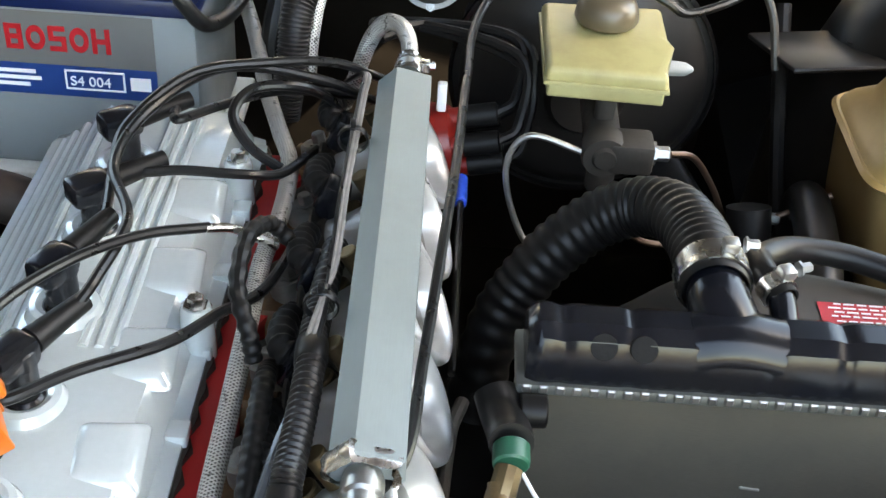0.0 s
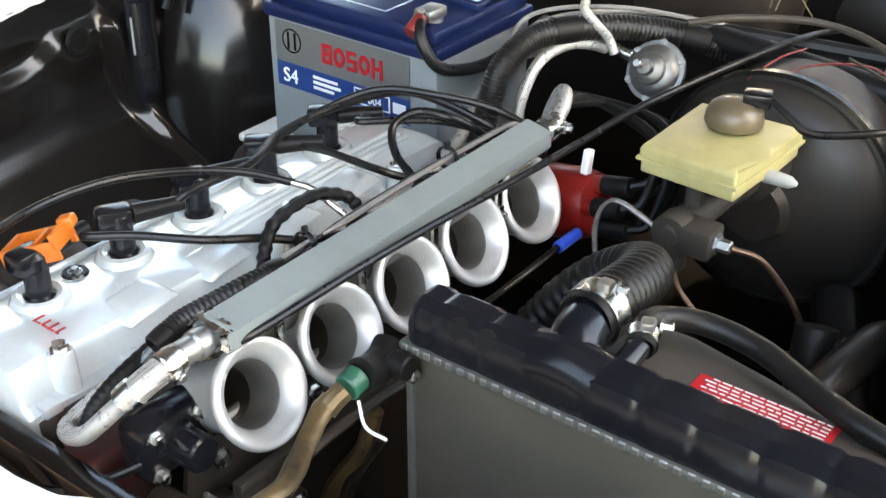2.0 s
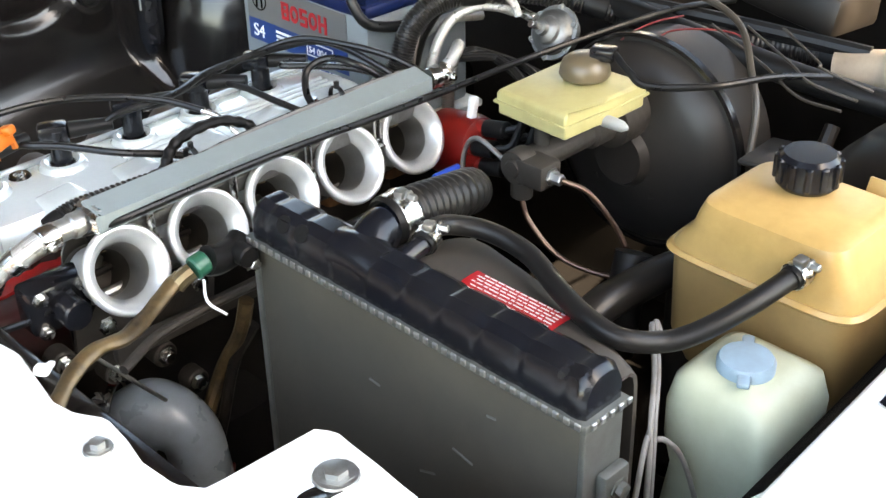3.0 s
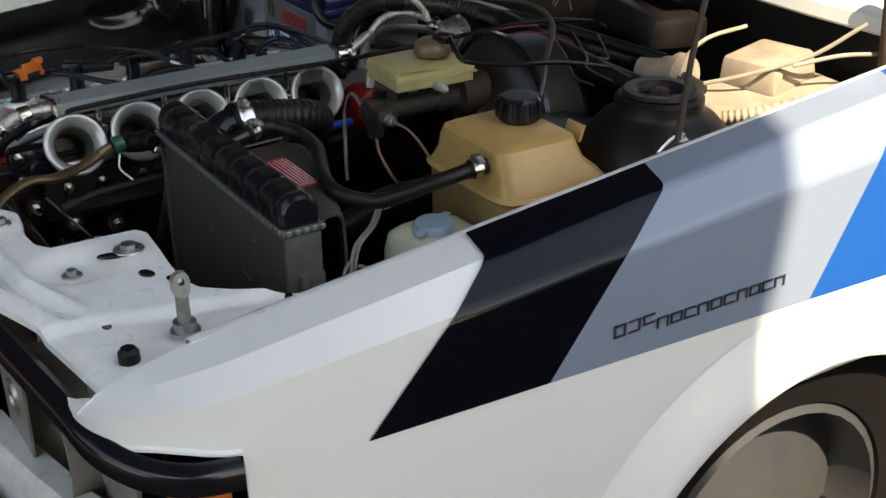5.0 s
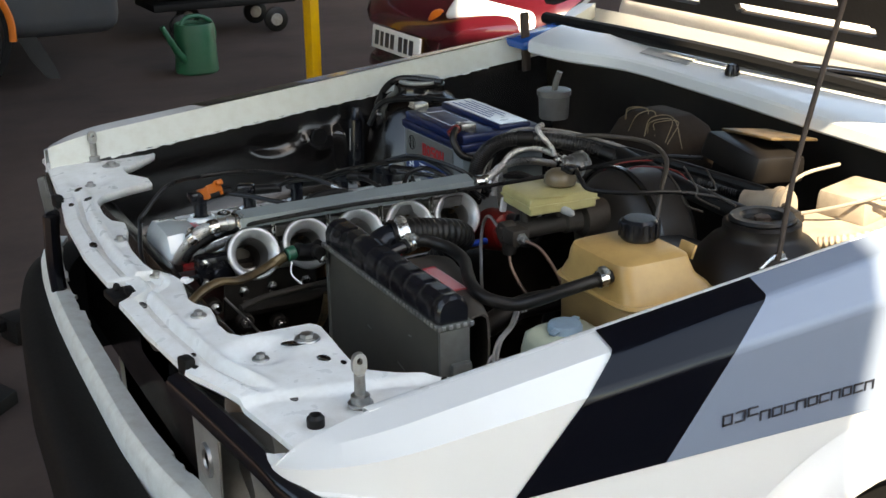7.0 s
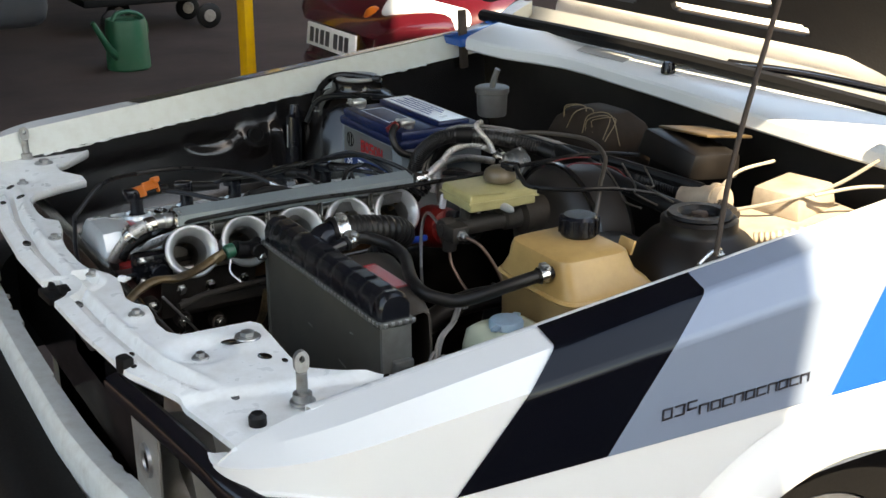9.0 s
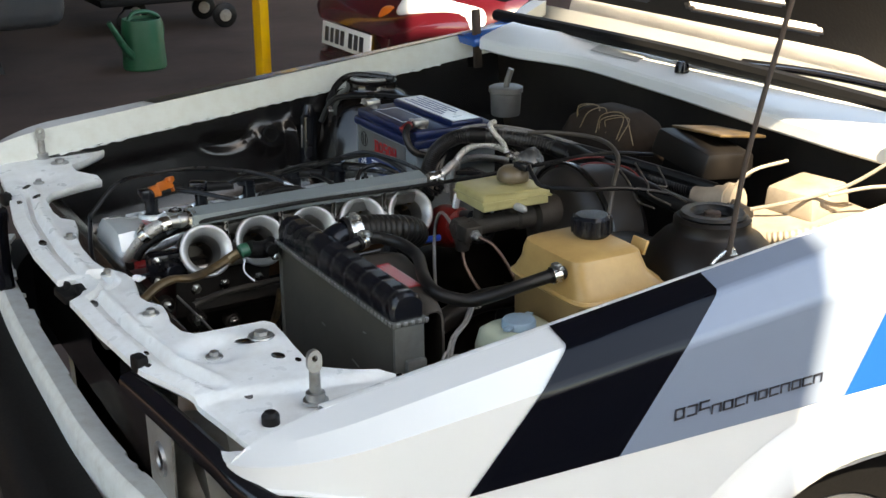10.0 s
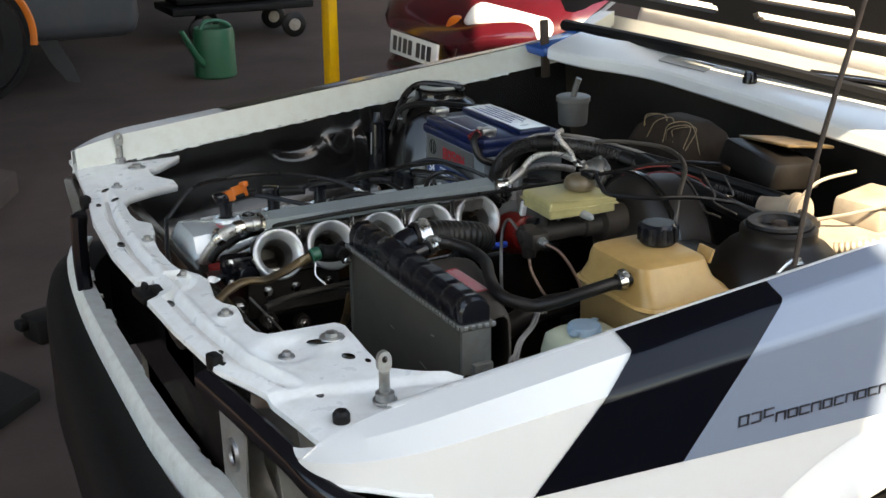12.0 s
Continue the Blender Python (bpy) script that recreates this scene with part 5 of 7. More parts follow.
# distributor
dist = thing("distributor", "red distributor cap with black lead boots", "distributor", (0.745, 0.02, 0.70))
m = Matrix.Translation((0.738, 0.022, 0.742)) @ Matrix.Rotation(radians(78), 4, "X")
b = B()
lathe(b, [(0.0, 0.032), (0.020, 0.032), (0.030, 0.026), (0.034, 0.012), (0.036, -0.03), (0.032, -0.034), (0, -0.034)], m, 28)
part("cap", b, M["red"], dist, "red plastic distributor cap")
for k in range(5):
    a = k * 2 * math.pi / 5 + 0.3
    b = B()
    cyl(b, 0.0085, 0.022, m @ Matrix.Translation((0.021 * math.cos(a), 0.021 * math.sin(a), 0.02)), 12)
    part("tower", b, M["red"], dist)
    b = B()
    mm = m @ Matrix.Translation((0.021 * math.cos(a), 0.021 * math.sin(a), 0.036))
    cyl(b, 0.0095, 0.03, mm, 12)
    p0 = mm @ Vector((0, 0, 0.028))
    tube(b, [p0, p0 + Vector((0.012, -0.016, 0.01)), p0 + Vector((0.035, -0.012, 0.04 + 0.01 * k)), Vector((0.80, 0.02 + 0.01 * k, 0.82)), Vector((0.765, 0.06, 0.822))], 0.0042, 8, 30)
    part("lead_boot", b, M["rubber"], dist, "black lead boot")
b = B()
box(b, (0.010, 0.008, 0.024), pose(0.735, 0.008, 0.790, 0, 10, 0), 0.002)
solid("white_tag", b, M["label_white"], "small white plastic connector tag", "connector")

# ---- battery ----
bat = thing("battery", "light grey car battery with dark blue lid and printed label", "battery", (0.855, 0.33, 0.67))
BX, BY = 0.8525, 0.330
b = B()
box(b, (0.168, 0.240, 0.155), pose(BX, BY, 0.752), 0.006)
case = part("case", b, M["bat_case"], bat, "light grey battery case")
b = B()
box(b, (0.175, 0.246, 0.016), pose(BX, BY, 0.833), 0.004)
lid = part("lid", b, M["bat_lid"], bat, "dark blue ribbed battery lid")
b = B()
box(b, (0.165, 0.236, 0.018), pose(BX, BY, 0.848), 0.005)
part("lid_top", b, M["bat_lid"], lid)
b = B()
box(b, (0.066, 0.228, 0.010), pose(BX + 0.0275, BY, 0.860), 0.003)
part("lid_ridge", b, M["bat_lid"], lid, "raised ridge of the lid")
b = B()
box(b, (0.056, 0.218, 0.0012), pose(BX + 0.0275, BY, 0.8656), 0)
part("top_label", b, M["lid_label"], lid, "pale blue-white warning label")
for k in range(5):
    b = B()
    box(b, (0.0022, 0.15 - 0.02 * (k % 3), 0.0008), pose(BX + 0.010 + 0.009 * k, BY + 0.02, 0.8666), 0)
    part("print_line", b, M["label_blue"], lid, "thin blue print line")
for dx, dy, lx, ly in ((-0.065, 0.0, 0.0016, 0.112), (-0.018, 0.0, 0.0016, 0.112), (-0.0415, 0.056, 0.047, 0.0016), (-0.0415, -0.056, 0.047, 0.0016)):
    b = B()
    box(b, (lx, ly, 0.0008), pose(BX + dx, BY + 0.018 + dy, 0.8574), 0)
    part("lid_outline", b, M["lid_label"], lid, "pale printed outline on the lid")
FX = BX - 0.0842
def front_plate(name, y0, y1, z0, z1, mt, depth, parent, label):
    b = B()
    box(b, (0.0008, abs(y1 - y0), z1 - z0), pose(FX - depth, (y0 + y1) / 2, (z0 + z1) / 2), 0)
    return part(name, b, M[mt], parent, label)


lab = front_plate("front_label", 0.245, 0.437, 0.7755, 0.8235, "label_grey", 0.0008, case, "dark grey label field")
front_plate("blue_band", 0.245, 0.437, 0.7465, 0.7755, "label_blue", 0.0008, case, "blue label band")


def letters(name, body, size, m, mt, parent, label="", depth=0.0006, align="LEFT", squeeze=1.0):
    cu = bpy.data.curves.new(name, "FONT")
    cu.body, cu.size, cu.extrude, cu.align_x = body, size, depth, align
    tmp = bpy.data.objects.new(name, cu)
    scene.collection.objects.link(tmp)
    dg = bpy.context.evaluated_depsgraph_get()
    me = bpy.data.meshes.new_from_object(tmp.evaluated_get(dg))
    bpy.data.objects.remove(tmp)
    me.transform(m @ Matrix.Diagonal((squeeze, 1, 1, 1)))
    me.materials.clear()
    me.materials.append(M[mt])
    ob = new(name, me)
    if parent:
        ob.parent = parent
        ob.matrix_parent_inverse = parent.matrix_basis.inverted() if parent.parent is None else Matrix.Identity(4)
    if label:
        ob["label"] = label
    return ob


FACE = Matrix.Rotation(radians(-90), 4, "Z") @ Matrix.Rotation(radians(90), 4, "X")
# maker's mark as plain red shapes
for k in range(5):
    b = B()
    y0 = 0.3595 - 0.0178 * k
    if k in (1, 3):
        lathe(b, [(0.0042, 0), (0.0083, 0), (0.0083, 0.0008), (0.0042, 0.0008)], at(FX - 0.0016, y0, 0.800, "-x") @ Matrix.Diagonal((1.35, 0.95, 1, 1)), 24, True)
    elif k == 4:
        for dy in (-0.0055, 0.0055):
            box(b, (0.001, 0.0040, 0.0225), pose(FX - 0.0018, y0 + dy, 0.800), 0)
        box(b, (0.001, 0.008, 0.0042), pose(FX - 0.0019, y0, 0.800), 0)
    else:
        for dz in (-0.0092, 0.0, 0.0092):
            box(b, (0.001, 0.0135, 0.0042), pose(FX - 0.0018, y0, 0.800 + dz), 0)
        box(b, (0.001, 0.004, 0.0225 if k == 0 else 0.012), pose(FX - 0.0019, y0 + 0.005, 0.800 + (0 if k == 0 else 0.004)), 0)
        box(b, (0.001, 0.004, 0.0225 if k == 0 else 0.012), pose(FX - 0.0019, y0 - 0.005, 0.800 - (0 if k == 0 else 0.004)), 0)
    part("red_shape", b, M["red_print"], case, "bold red printed shape" if k == 0 else "")
b = B()
lathe(b, [(0.0125, 0), (0.0142, 0), (0.0142, 0.0006), (0.0125, 0.0006)], at(FX - 0.0012, 0.412, 0.8025, "-x"), 26, True)
box(b, (0.001, 0.003, 0.02), pose(FX - 0.0016, 0.417, 0.8025), 0)
box(b, (0.001, 0.003, 0.02), pose(FX - 0.0016, 0.407, 0.8025), 0)
part("round_emblem", b, M["bay"], case, "dark round emblem")
letters("type_text", "S4", 0.024, Matrix.Translation((FX - 0.0016, 0.428, 0.7525)) @ FACE, "label_white", case, "white type letters")
letters("size_text", "S4 004", 0.0125, Matrix.Translation((FX - 0.0016, 0.318, 0.7575)) @ FACE, "label_white", case)
b = B()
for z0, z1, y0, y1 in ((0.7705, 0.772, 0.272, 0.322), (0.7535, 0.755, 0.272, 0.322), (0.7535, 0.772, 0.3205, 0.322), (0.7535, 0.772, 0.272, 0.2735)):
    box(b, (0.0008, y1 - y0, z1 - z0), pose(FX - 0.0016, (y0 + y1) / 2, (z0 + z1) / 2), 0)
part("size_frame", b, M["label_white"], case)
for k, w in enumerate((0.036, 0.04, 0.03)):
    b = B()
    box(b, (0.0008, w, 0.0032), pose(FX - 0.0016, 0.382 - w / 2, 0.768 - 0.0062 * k), 0)
    part("print_bar", b, M["label_white"], case, "white small print bar")
b = B()
box(b, (0.0008, 0.017, 0.012), pose(FX - 0.0016, 0.259, 0.762), 0)
part("code_bar", b, M["label_white"], case, "white code bar")
for y, rr in ((0.235, "red_wire"), (0.425, "cable")):
    b = B()
    cyl(b, 0.009, 0.016, pose(BX - 0.055, y, 0.853), 16)
    box(b, (0.030, 0.022, 0.012), pose(BX - 0.062, y, 0.868), 0.003)
    hexbolt(b, 0.005, 0.008, pose(BX - 0.078, y, 0.868))
    part("terminal_clamp", b, M["zinc"], bat, "grey battery terminal clamp")
cable("battery_cable", [(BX - 0.075, 0.235, 0.868), (BX - 0.092, 0.226, 0.862), (BX - 0.098, 0.215, 0.845), (BX - 0.085, 0.20, 0.822), (BX - 0.03, 0.185, 0.815), (BX + 0.05, 0.180, 0.830), (BX + 0.10, 0.20, 0.82)], 0.0065, "cable", "thick black battery cable curling round the lid", "battery cable", seg=12)
b = B()
cyl(b, 0.008, 0.022, Matrix.Translation((BX - 0.080, 0.232, 0.868)) @ Matrix.Rotation(radians(-120), 4, "Y"), 12)
solid("red_cable_boot", b, M["red_wire"], "red sleeve on the battery terminal", "cable sleeve")
b = B()
box(b, (0.20, 0.30, 0.010), pose(0.85, 0.345, 0.668), 0.003)
box(b, (0.010, 0.27, 0.012), pose(0.754, 0.335, 0.672), 0.003)
hexbolt(b, 0.007, 0.014, pose(0.748, 0.41, 0.690))
solid("battery_tray", b, M["valance"], "chipped white painted battery tray", "battery tray")

# ---- radiator ----
rad = thing("radiator", "tall grey radiator with black plastic top tank", "radiator", (0.42, -0.235, 0.36))
b = B()
box(b, (0.032, 0.360, 0.44), pose(0.417, -0.235, 0.575), 0.0015)
core = part("core", b, M["core"], rad, "dull grey finned core")
for k, (y, z, r) in enumerate(((-0.30, 0.70, 12), (-0.26, 0.66, -20), (-0.36, 0.63, 40), (-0.20, 0.72, 5), (-0.33, 0.755, -8))):
    b = B()
    box(b, (0.0016, 0.022 - 0.003 * k, 0.0024), pose(0.4006, y, z, r), 0.0006, 1)
    part("bent_fin", b, M["rad_side"], core, "bright bent fin")
for y in (-0.417, -0.053):
    b = B()
    box(b, (0.042, 0.006, 0.45), pose(0.419, y, 0.575), 0.0015)
    part("side_plate", b, M["rad_side"], rad, "bare aluminium side plate")
b = B()
box(b, (0.028, 0.010, 0.06), pose(0.424, -0.426, 0.72), 0.003)
hexbolt(b, 0.006, 0.006, at(0.424, -0.432, 0.735, "-y"))
part("mount_lug", b, M["rad_side"], rad)
b = B()
box(b, (0.050, 0.376, 0.008), pose(0.419, -0.235, 0.797), 0.002)
crimp = part("crimp_strip", b, M["rad_side"], rad, "crimped metal header strip")
tab_mesh = None
for k in range(43):
    if tab_mesh is None:
        b = B()
        box(b, (0.0022, 0.0055, 0.0058), None, 0.0008, 1)
        tab = part("crimp_tab", b, M["zinc"], crimp, "pale crimp tab", smooth=0)
        tab_mesh = tab.data
    else:
        tab = new("crimp_tab", tab_mesh)
        tab.parent = crimp
    tab.matrix_basis = pose(0.3936, -0.416 + k * 0.0098, 0.7985) if k < 38 else pose(0.402 + (k - 38) * 0.0098, -0.4236, 0.7985, 0, 0, 90)
b = B()
TANK = [(-0.022, 0.0), (-0.0225, 0.018), (-0.017, 0.030), (-0.008, 0.036), (0.008, 0.036), (0.017, 0.030), (0.0225, 0.018), (0.022, 0.0)]
secs = []
ys = np.linspace(-0.418, -0.052, 160)
for y in ys:
    u = (y + 0.418) / 0.366
    rib = -0.0016 * math.exp(-((((u * 9) % 1.0) - 0.5) / 0.11) ** 2)
    end = min(1.0, 0.86 + 9 * min(u, 1 - u))
    secs.append([Vector((0.419 + x * end * (1 + rib * 22), y, 0.800 + z * end + rib * 1.2 * (z > 0.012))) for x, z in TANK])
rows = loft(b, secs)
b.faces.new(rows[0])
b.faces.new(rows[-1])
tank = part("top_tank", b, M["plastic"], rad, "black ribbed plastic top tank", smooth=30)
b = B()
tube(b, [(0.418, -0.176, 0.812), (0.430, -0.170, 0.824), (0.444, -0.166, 0.831), (0.462, -0.164, 0.834)], lambda u: 0.0215 - 0.0035 * u, 20, 16)
part("hose_neck", b, M["plastic"], tank, "black plastic hose neck")
b = B()
tube(b, [(0.419, -0.150, 0.816), (0.419, -0.172, 0.820), (0.419, -0.198, 0.816)], 0.0215, 18, 12)
part("neck_block", b, M["plastic"], tank)
b = B()
tube(b, [(0.430, -0.204, 0.825), (0.447, -0.205, 0.829), (0.463, -0.204, 0.832)], 0.0085, 14, 8)
part("bleed_neck", b, M["plastic"], tank)
for y in (-0.095, -0.118):
    b = B()
    cyl(b, 0.008, 0.003, Matrix.Translation((0.403, y, 0.826)) @ Matrix.Rotation(radians(-55), 4, "Y"), 16)
    part("moulded_disc", b, M["bumper"], tank)
# fan cowl behind the core with its red sticker
COWL_EDGE = [(-0.42, 0.470), (-0.40, 0.478), (-0.345, 0.494), (-0.28, 0.517), (-0.21, 0.532), (-0.15, 0.532), (-0.06, 0.515)]


def cowl_top(u, y):
    """A place on the cowl: u runs from the tank to the rear edge and on down the back."""
    z = float(np.interp(u, [0, 0.3, 0.7, 0.93, 1.0, 1.04, 1.08], [0.801, 0.8055, 0.8055, 0.800, 0.791, 0.765, 0.55]))
    return Vector((0.446 + (line_at(COWL_EDGE, y) - 0.446) * u, y, z - 0.012 * max(0.0, (-0.36 - y) / 0.06) ** 2 - 0.05 * smooth_step(y, -0.20, -0.09)))


b = B()
loft(b, [[cowl_top(u, y) for u in (0, 0.15, 0.3, 0.5, 0.7, 0.85, 0.93, 0.97, 1.0, 1.02, 1.04, 1.08)] for y in np.linspace(-0.405, -0.09, 40)])
thicken(b, 0.003)
cowl = part("fan_cowl", b, M["cowl"], rad, "dusty grey-brown plastic fan cowl", smooth=60)
b = B()


def sticker_at(x, y, lift):
    return cowl_top((x - 0.446) / (line_at(COWL_EDGE, y) - 0.446), y) + Vector((0, 0, lift))


loft(b, [[sticker_at(x, y, 0.0012) for x in (0.459, 0.467, 0.475, 0.483)] for y in np.linspace(-0.336, -0.238, 12)])
sticker = part("caution_sticker", b, M["red_print"], cowl, "red caution sticker with white print")
b = B()
tick = random.Random(12)
for r in range(6):
    x, y = 0.4612 + r * 0.0040, -0.331
    while y < -0.248:
        w = tick.uniform(0.003, 0.010)
        q = sticker_at(x, y + w / 2, 0.0017)
        box(b, (0.0011, w, 0.0005), Matrix.Translation(q), 0)
        y += w + 0.0018
part("sticker_print", b, M["label_white"], sticker, "fine white print bars")
# bottom hose fitting with green tape beside the tank
b = B()
tube(b, [(0.398, -0.036, 0.790), (0.385, -0.040, 0.786), (0.368, -0.044, 0.788), (0.355, -0.045, 0.792)], 0.013, 14, 14)
cyl(b, 0.010, 0.016, at(0.384, -0.050, 0.790, "-y"), 12)
solid("pipe_connector", b, M["rubber"], "black rubber pipe connector at the tank's end", "connector")
b = B()
hexbolt(b, 0.0055, 0.010, at(0.390, -0.056, 0.780, "-y"))
solid("connector_bolt", b, M["steel"], "bright bolt in the rubber connector", "bolt")
b = B()
cyl(b, 0.0105, 0.014, Matrix.Translation((0.354, -0.045, 0.792)) @ Matrix.Rotation(radians(-100), 4, "Y"), 18)
solid("green_band", b, M["green"], "green tape band round the pipe", "tape band")
cable("brass_pipe_end", [(0.340, -0.044, 0.788), (0.332, -0.042, 0.784), (0.325, -0.040, 0.778)], 0.008, "brass", "dull brass end of a coolant pipe", "pipe end")
b = B()
tube(b, [(0.345, -0.052, 0.780), (0.34, -0.062, 0.765), (0.352, -0.07, 0.750)], 0.0013, 6, 10)
solid("white_tie", b, M["label_white"], "loose white cable tie end", "cable tie")
b = B()
tube(b, [(0.148, -0.112, 0.742), (0.178, -0.092, 0.760), (0.206, -0.077, 0.772), (0.232, -0.069, 0.776), (0.258, -0.066, 0.772), (0.290, -0.051, 0.772), (0.318, -0.040, 0.778), (0.331, -0.040, 0.785)], lambda u: 0.0080 + 0.0004 * math.sin(u * 23) + 0.0003 * math.sin(u * 51), 14, 60, flat=0.72)
solid("coolant_pipe", b, M["tan"], "brown coated coolant pipe with dark patches", "pipe")
b = B()
box(b, (0.010, 0.012, 0.008), pose(0.177, -0.088, 0.795, 0, 0, 35), 0.003)
box(b, (0.016, 0.006, 0.004), pose(0.183, -0.084, 0.791, 0, 0, 35), 0.0015)
solid("white_clip", b, M["label_white"], "white plastic clip on the pipe", "clip")
cable("lower_pipe", [(0.27, -0.03, 0.715), (0.325, -0.01, 0.718), (0.42, -0.012, 0.722), (0.46, -0.02, 0.72)], 0.0048, "cast_dirty", "dull steel pipe below the trumpets", "pipe")

# hoses off the radiator
ended("radiator_hose", [(0.455, -0.164, 0.834), (0.487, -0.163, 0.833), (0.516, -0.161, 0.828), (0.552, -0.154, 0.819), (0.578, -0.137, 0.805), (0.586, -0.112, 0.788), (0.582, -0.086, 0.766), (0.574, -0.062, 0.736), (0.563, -0.043, 0.700), (0.545, -0.030, 0.63)], 0.0205, "hose", "thick ribbed black rubber radiator hose", "hose", [(0.03, 0.0216, 0.013)], "rubber", "smooth moulded end of the hose", ribs=34, rib=0.0009, seg=24, steps=170)


def hose_clip(p, d, r, lab="bright steel worm-drive hose clip"):
    t = thing("hose_clip", lab, "hose clip", p, "hose clips")
    m = Matrix.Translation(p) @ Vector(d).to_track_quat("Z", "Y").to_matrix().to_4x4()
    b = B()
    h = max(0.0055, r * 0.40)
    lathe(b, [(r, -h), (r + 0.0012, -h), (r + 0.0014, -h * 0.8), (r + 0.0010, -h * 0.55), (r + 0.0010, h * 0.55), (r + 0.0014, h * 0.8), (r + 0.0012, h), (r, h)], m, 40, True)
    part("band", b, M["steel"], t)
    b = B()
    box(b, (0.010, 0.008, 0.010), m @ Matrix.Translation((-r * 0.30, r + 0.003, 0)), 0.002)
    hexbolt(b, 0.0034, 0.008, m @ Matrix.Translation((-r * 0.3 - 0.008, r + 0.004, 0)) @ AXIS["-x"])
    part("screw_housing", b, M["zinc"], t)
    return t


hose_clip((0.465, -0.164, 0.834), (0.98, 0.03, 0.02), 0.0221)
hose_clip((0.461, -0.203, 0.8312), (0.93, 0.37, 0.1), 0.0102)
overflow = thing("overflow_hose", "smooth black hose from tank to expansion tank", "hose", (0.458, -0.2045, 0.831))
b = B()
tube(b, [(0.458, -0.2045, 0.831), (0.476, -0.197, 0.833), (0.495, -0.200, 0.829), (0.513, -0.223, 0.824), (0.515, -0.2637, 0.819), (0.4956, -0.3124, 0.8155), (0.4834, -0.3485, 0.8135), (0.4849, -0.3804, 0.808), (0.513, -0.401, 0.801), (0.536, -0.418, 0.808), (0.574, -0.434, 0.821), (0.612, -0.442, 0.829), (0.648, -0.446, 0.833)], 0.0086, 14, 110)
part("rubber", b, M["hose"], overflow)
for q, d in (((0.461, -0.203, 0.8312), (0.93, 0.37, 0.1)), ((0.620, -0.4433, 0.8302), (0.98, -0.1, 0.12))):
    b = B()
    lathe(b, [(0.0084, -0.010), (0.0095, -0.010), (0.0099, -0.008), (0.0099, 0.008), (0.0092, 0.010), (0.0084, 0.010)], Matrix.Translation(q) @ Vector(d).to_track_quat("Z", "Y").to_matrix().to_4x4(), 20, True)
    part("end_cuff", b, M["rubber"], overflow, "thicker moulded end of the hose")
hose_clip((0.619, -0.4432, 0.830), (0.98, -0.1, 0.12), 0.0102)
cable("lower_radiator_hose", [(0.545, -0.27, 0.715), (0.593, -0.28, 0.738), (0.64, -0.286, 0.742), (0.695, -0.292, 0.738), (0.725, -0.296, 0.715), (0.735, -0.30, 0.66)], 0.0165, "ribbed", "black hose behind the radiator", "hose", seg=16)
cable("riser_hose", [(0.66, -0.25, 0.64), (0.675, -0.247, 0.70), (0.69, -0.243, 0.735)], 0.018, "hose", "short upright black hose", "hose", seg=16)

# ---- brake servo, cylinder and reservoir ----
servo = thing("brake_servo", "round dusty black brake servo with dark rim", "brake servo", (0.88, -0.118, 0.62))
m = at(0.868, -0.118, 0.742, "-x")
b = B()
lathe(b, [(0.0, 0.045), (0.030, 0.045), (0.036, 0.036), (0.055, 0.030), (0.085, 0.022), (0.105, 0.010), (0.113, -0.002), (0.120, -0.004), (0.120, -0.014), (0.113, -0.018), (0.113, -0.07), (0.095, -0.09), (0.0, -0.09)], m, 56)
shell = part("shell", b, M["servo"], servo, "dusty black servo shell")
b = B()
lathe(b, [(0.1185, 0.001), (0.1225, 0.0), (0.1225, -0.008), (0.1185, -0.010)], m, 56, True)
part("rim", b, M["bay"], servo, "dark crimped rim")
for y, turn in ((-0.175, 18), (-0.06, -18)):
    b = B()
    box(b, (0.006, 0.052, 0.009), pose(0.847, y, 0.703, 0, -12, turn), 0.002)
    part("pressed_rib", b, M["servo"], shell)
mcyl = thing("master_cylinder", "greasy grey cast brake master cylinder", "master cylinder", (0.74, -0.118, 0.78))
b = B()
lathe(b, [(0.0, 0.0), (0.008, 0.0), (0.010, 0.003), (0.0165, 0.003), (0.018, 0.006), (0.018, 0.022), (0.0145, 0.026), (0.0145, 0.11), (0.018, 0.114), (0.018, 0.14), (0.028, 0.145), (0.028, 0.19), (0, 0.19)], at(0.656, -0.118, 0.790, "x"), 24)
part("barrel", b, M["cast_dirty"], mcyl)
b = B()
box(b, (0.03, 0.034, 0.026), pose(0.672, -0.138, 0.790), 0.004)
cyl(b, 0.011, 0.035, pose(0.672, -0.118, 0.755), 14)
part("port_block", b, M["cast_dirty"], mcyl)
for x in (0.70, 0.76):
    b = B()
    cyl(b, 0.008, 0.03, pose(x, -0.118, 0.80), 12)
    part("feed_port", b, M["cast_dirty"], mcyl)
b = B()
hexbolt(b, 0.006, 0.012, at(0.672, -0.155, 0.790, "-y"))
part("pipe_nut", b, M["zinc"], mcyl)

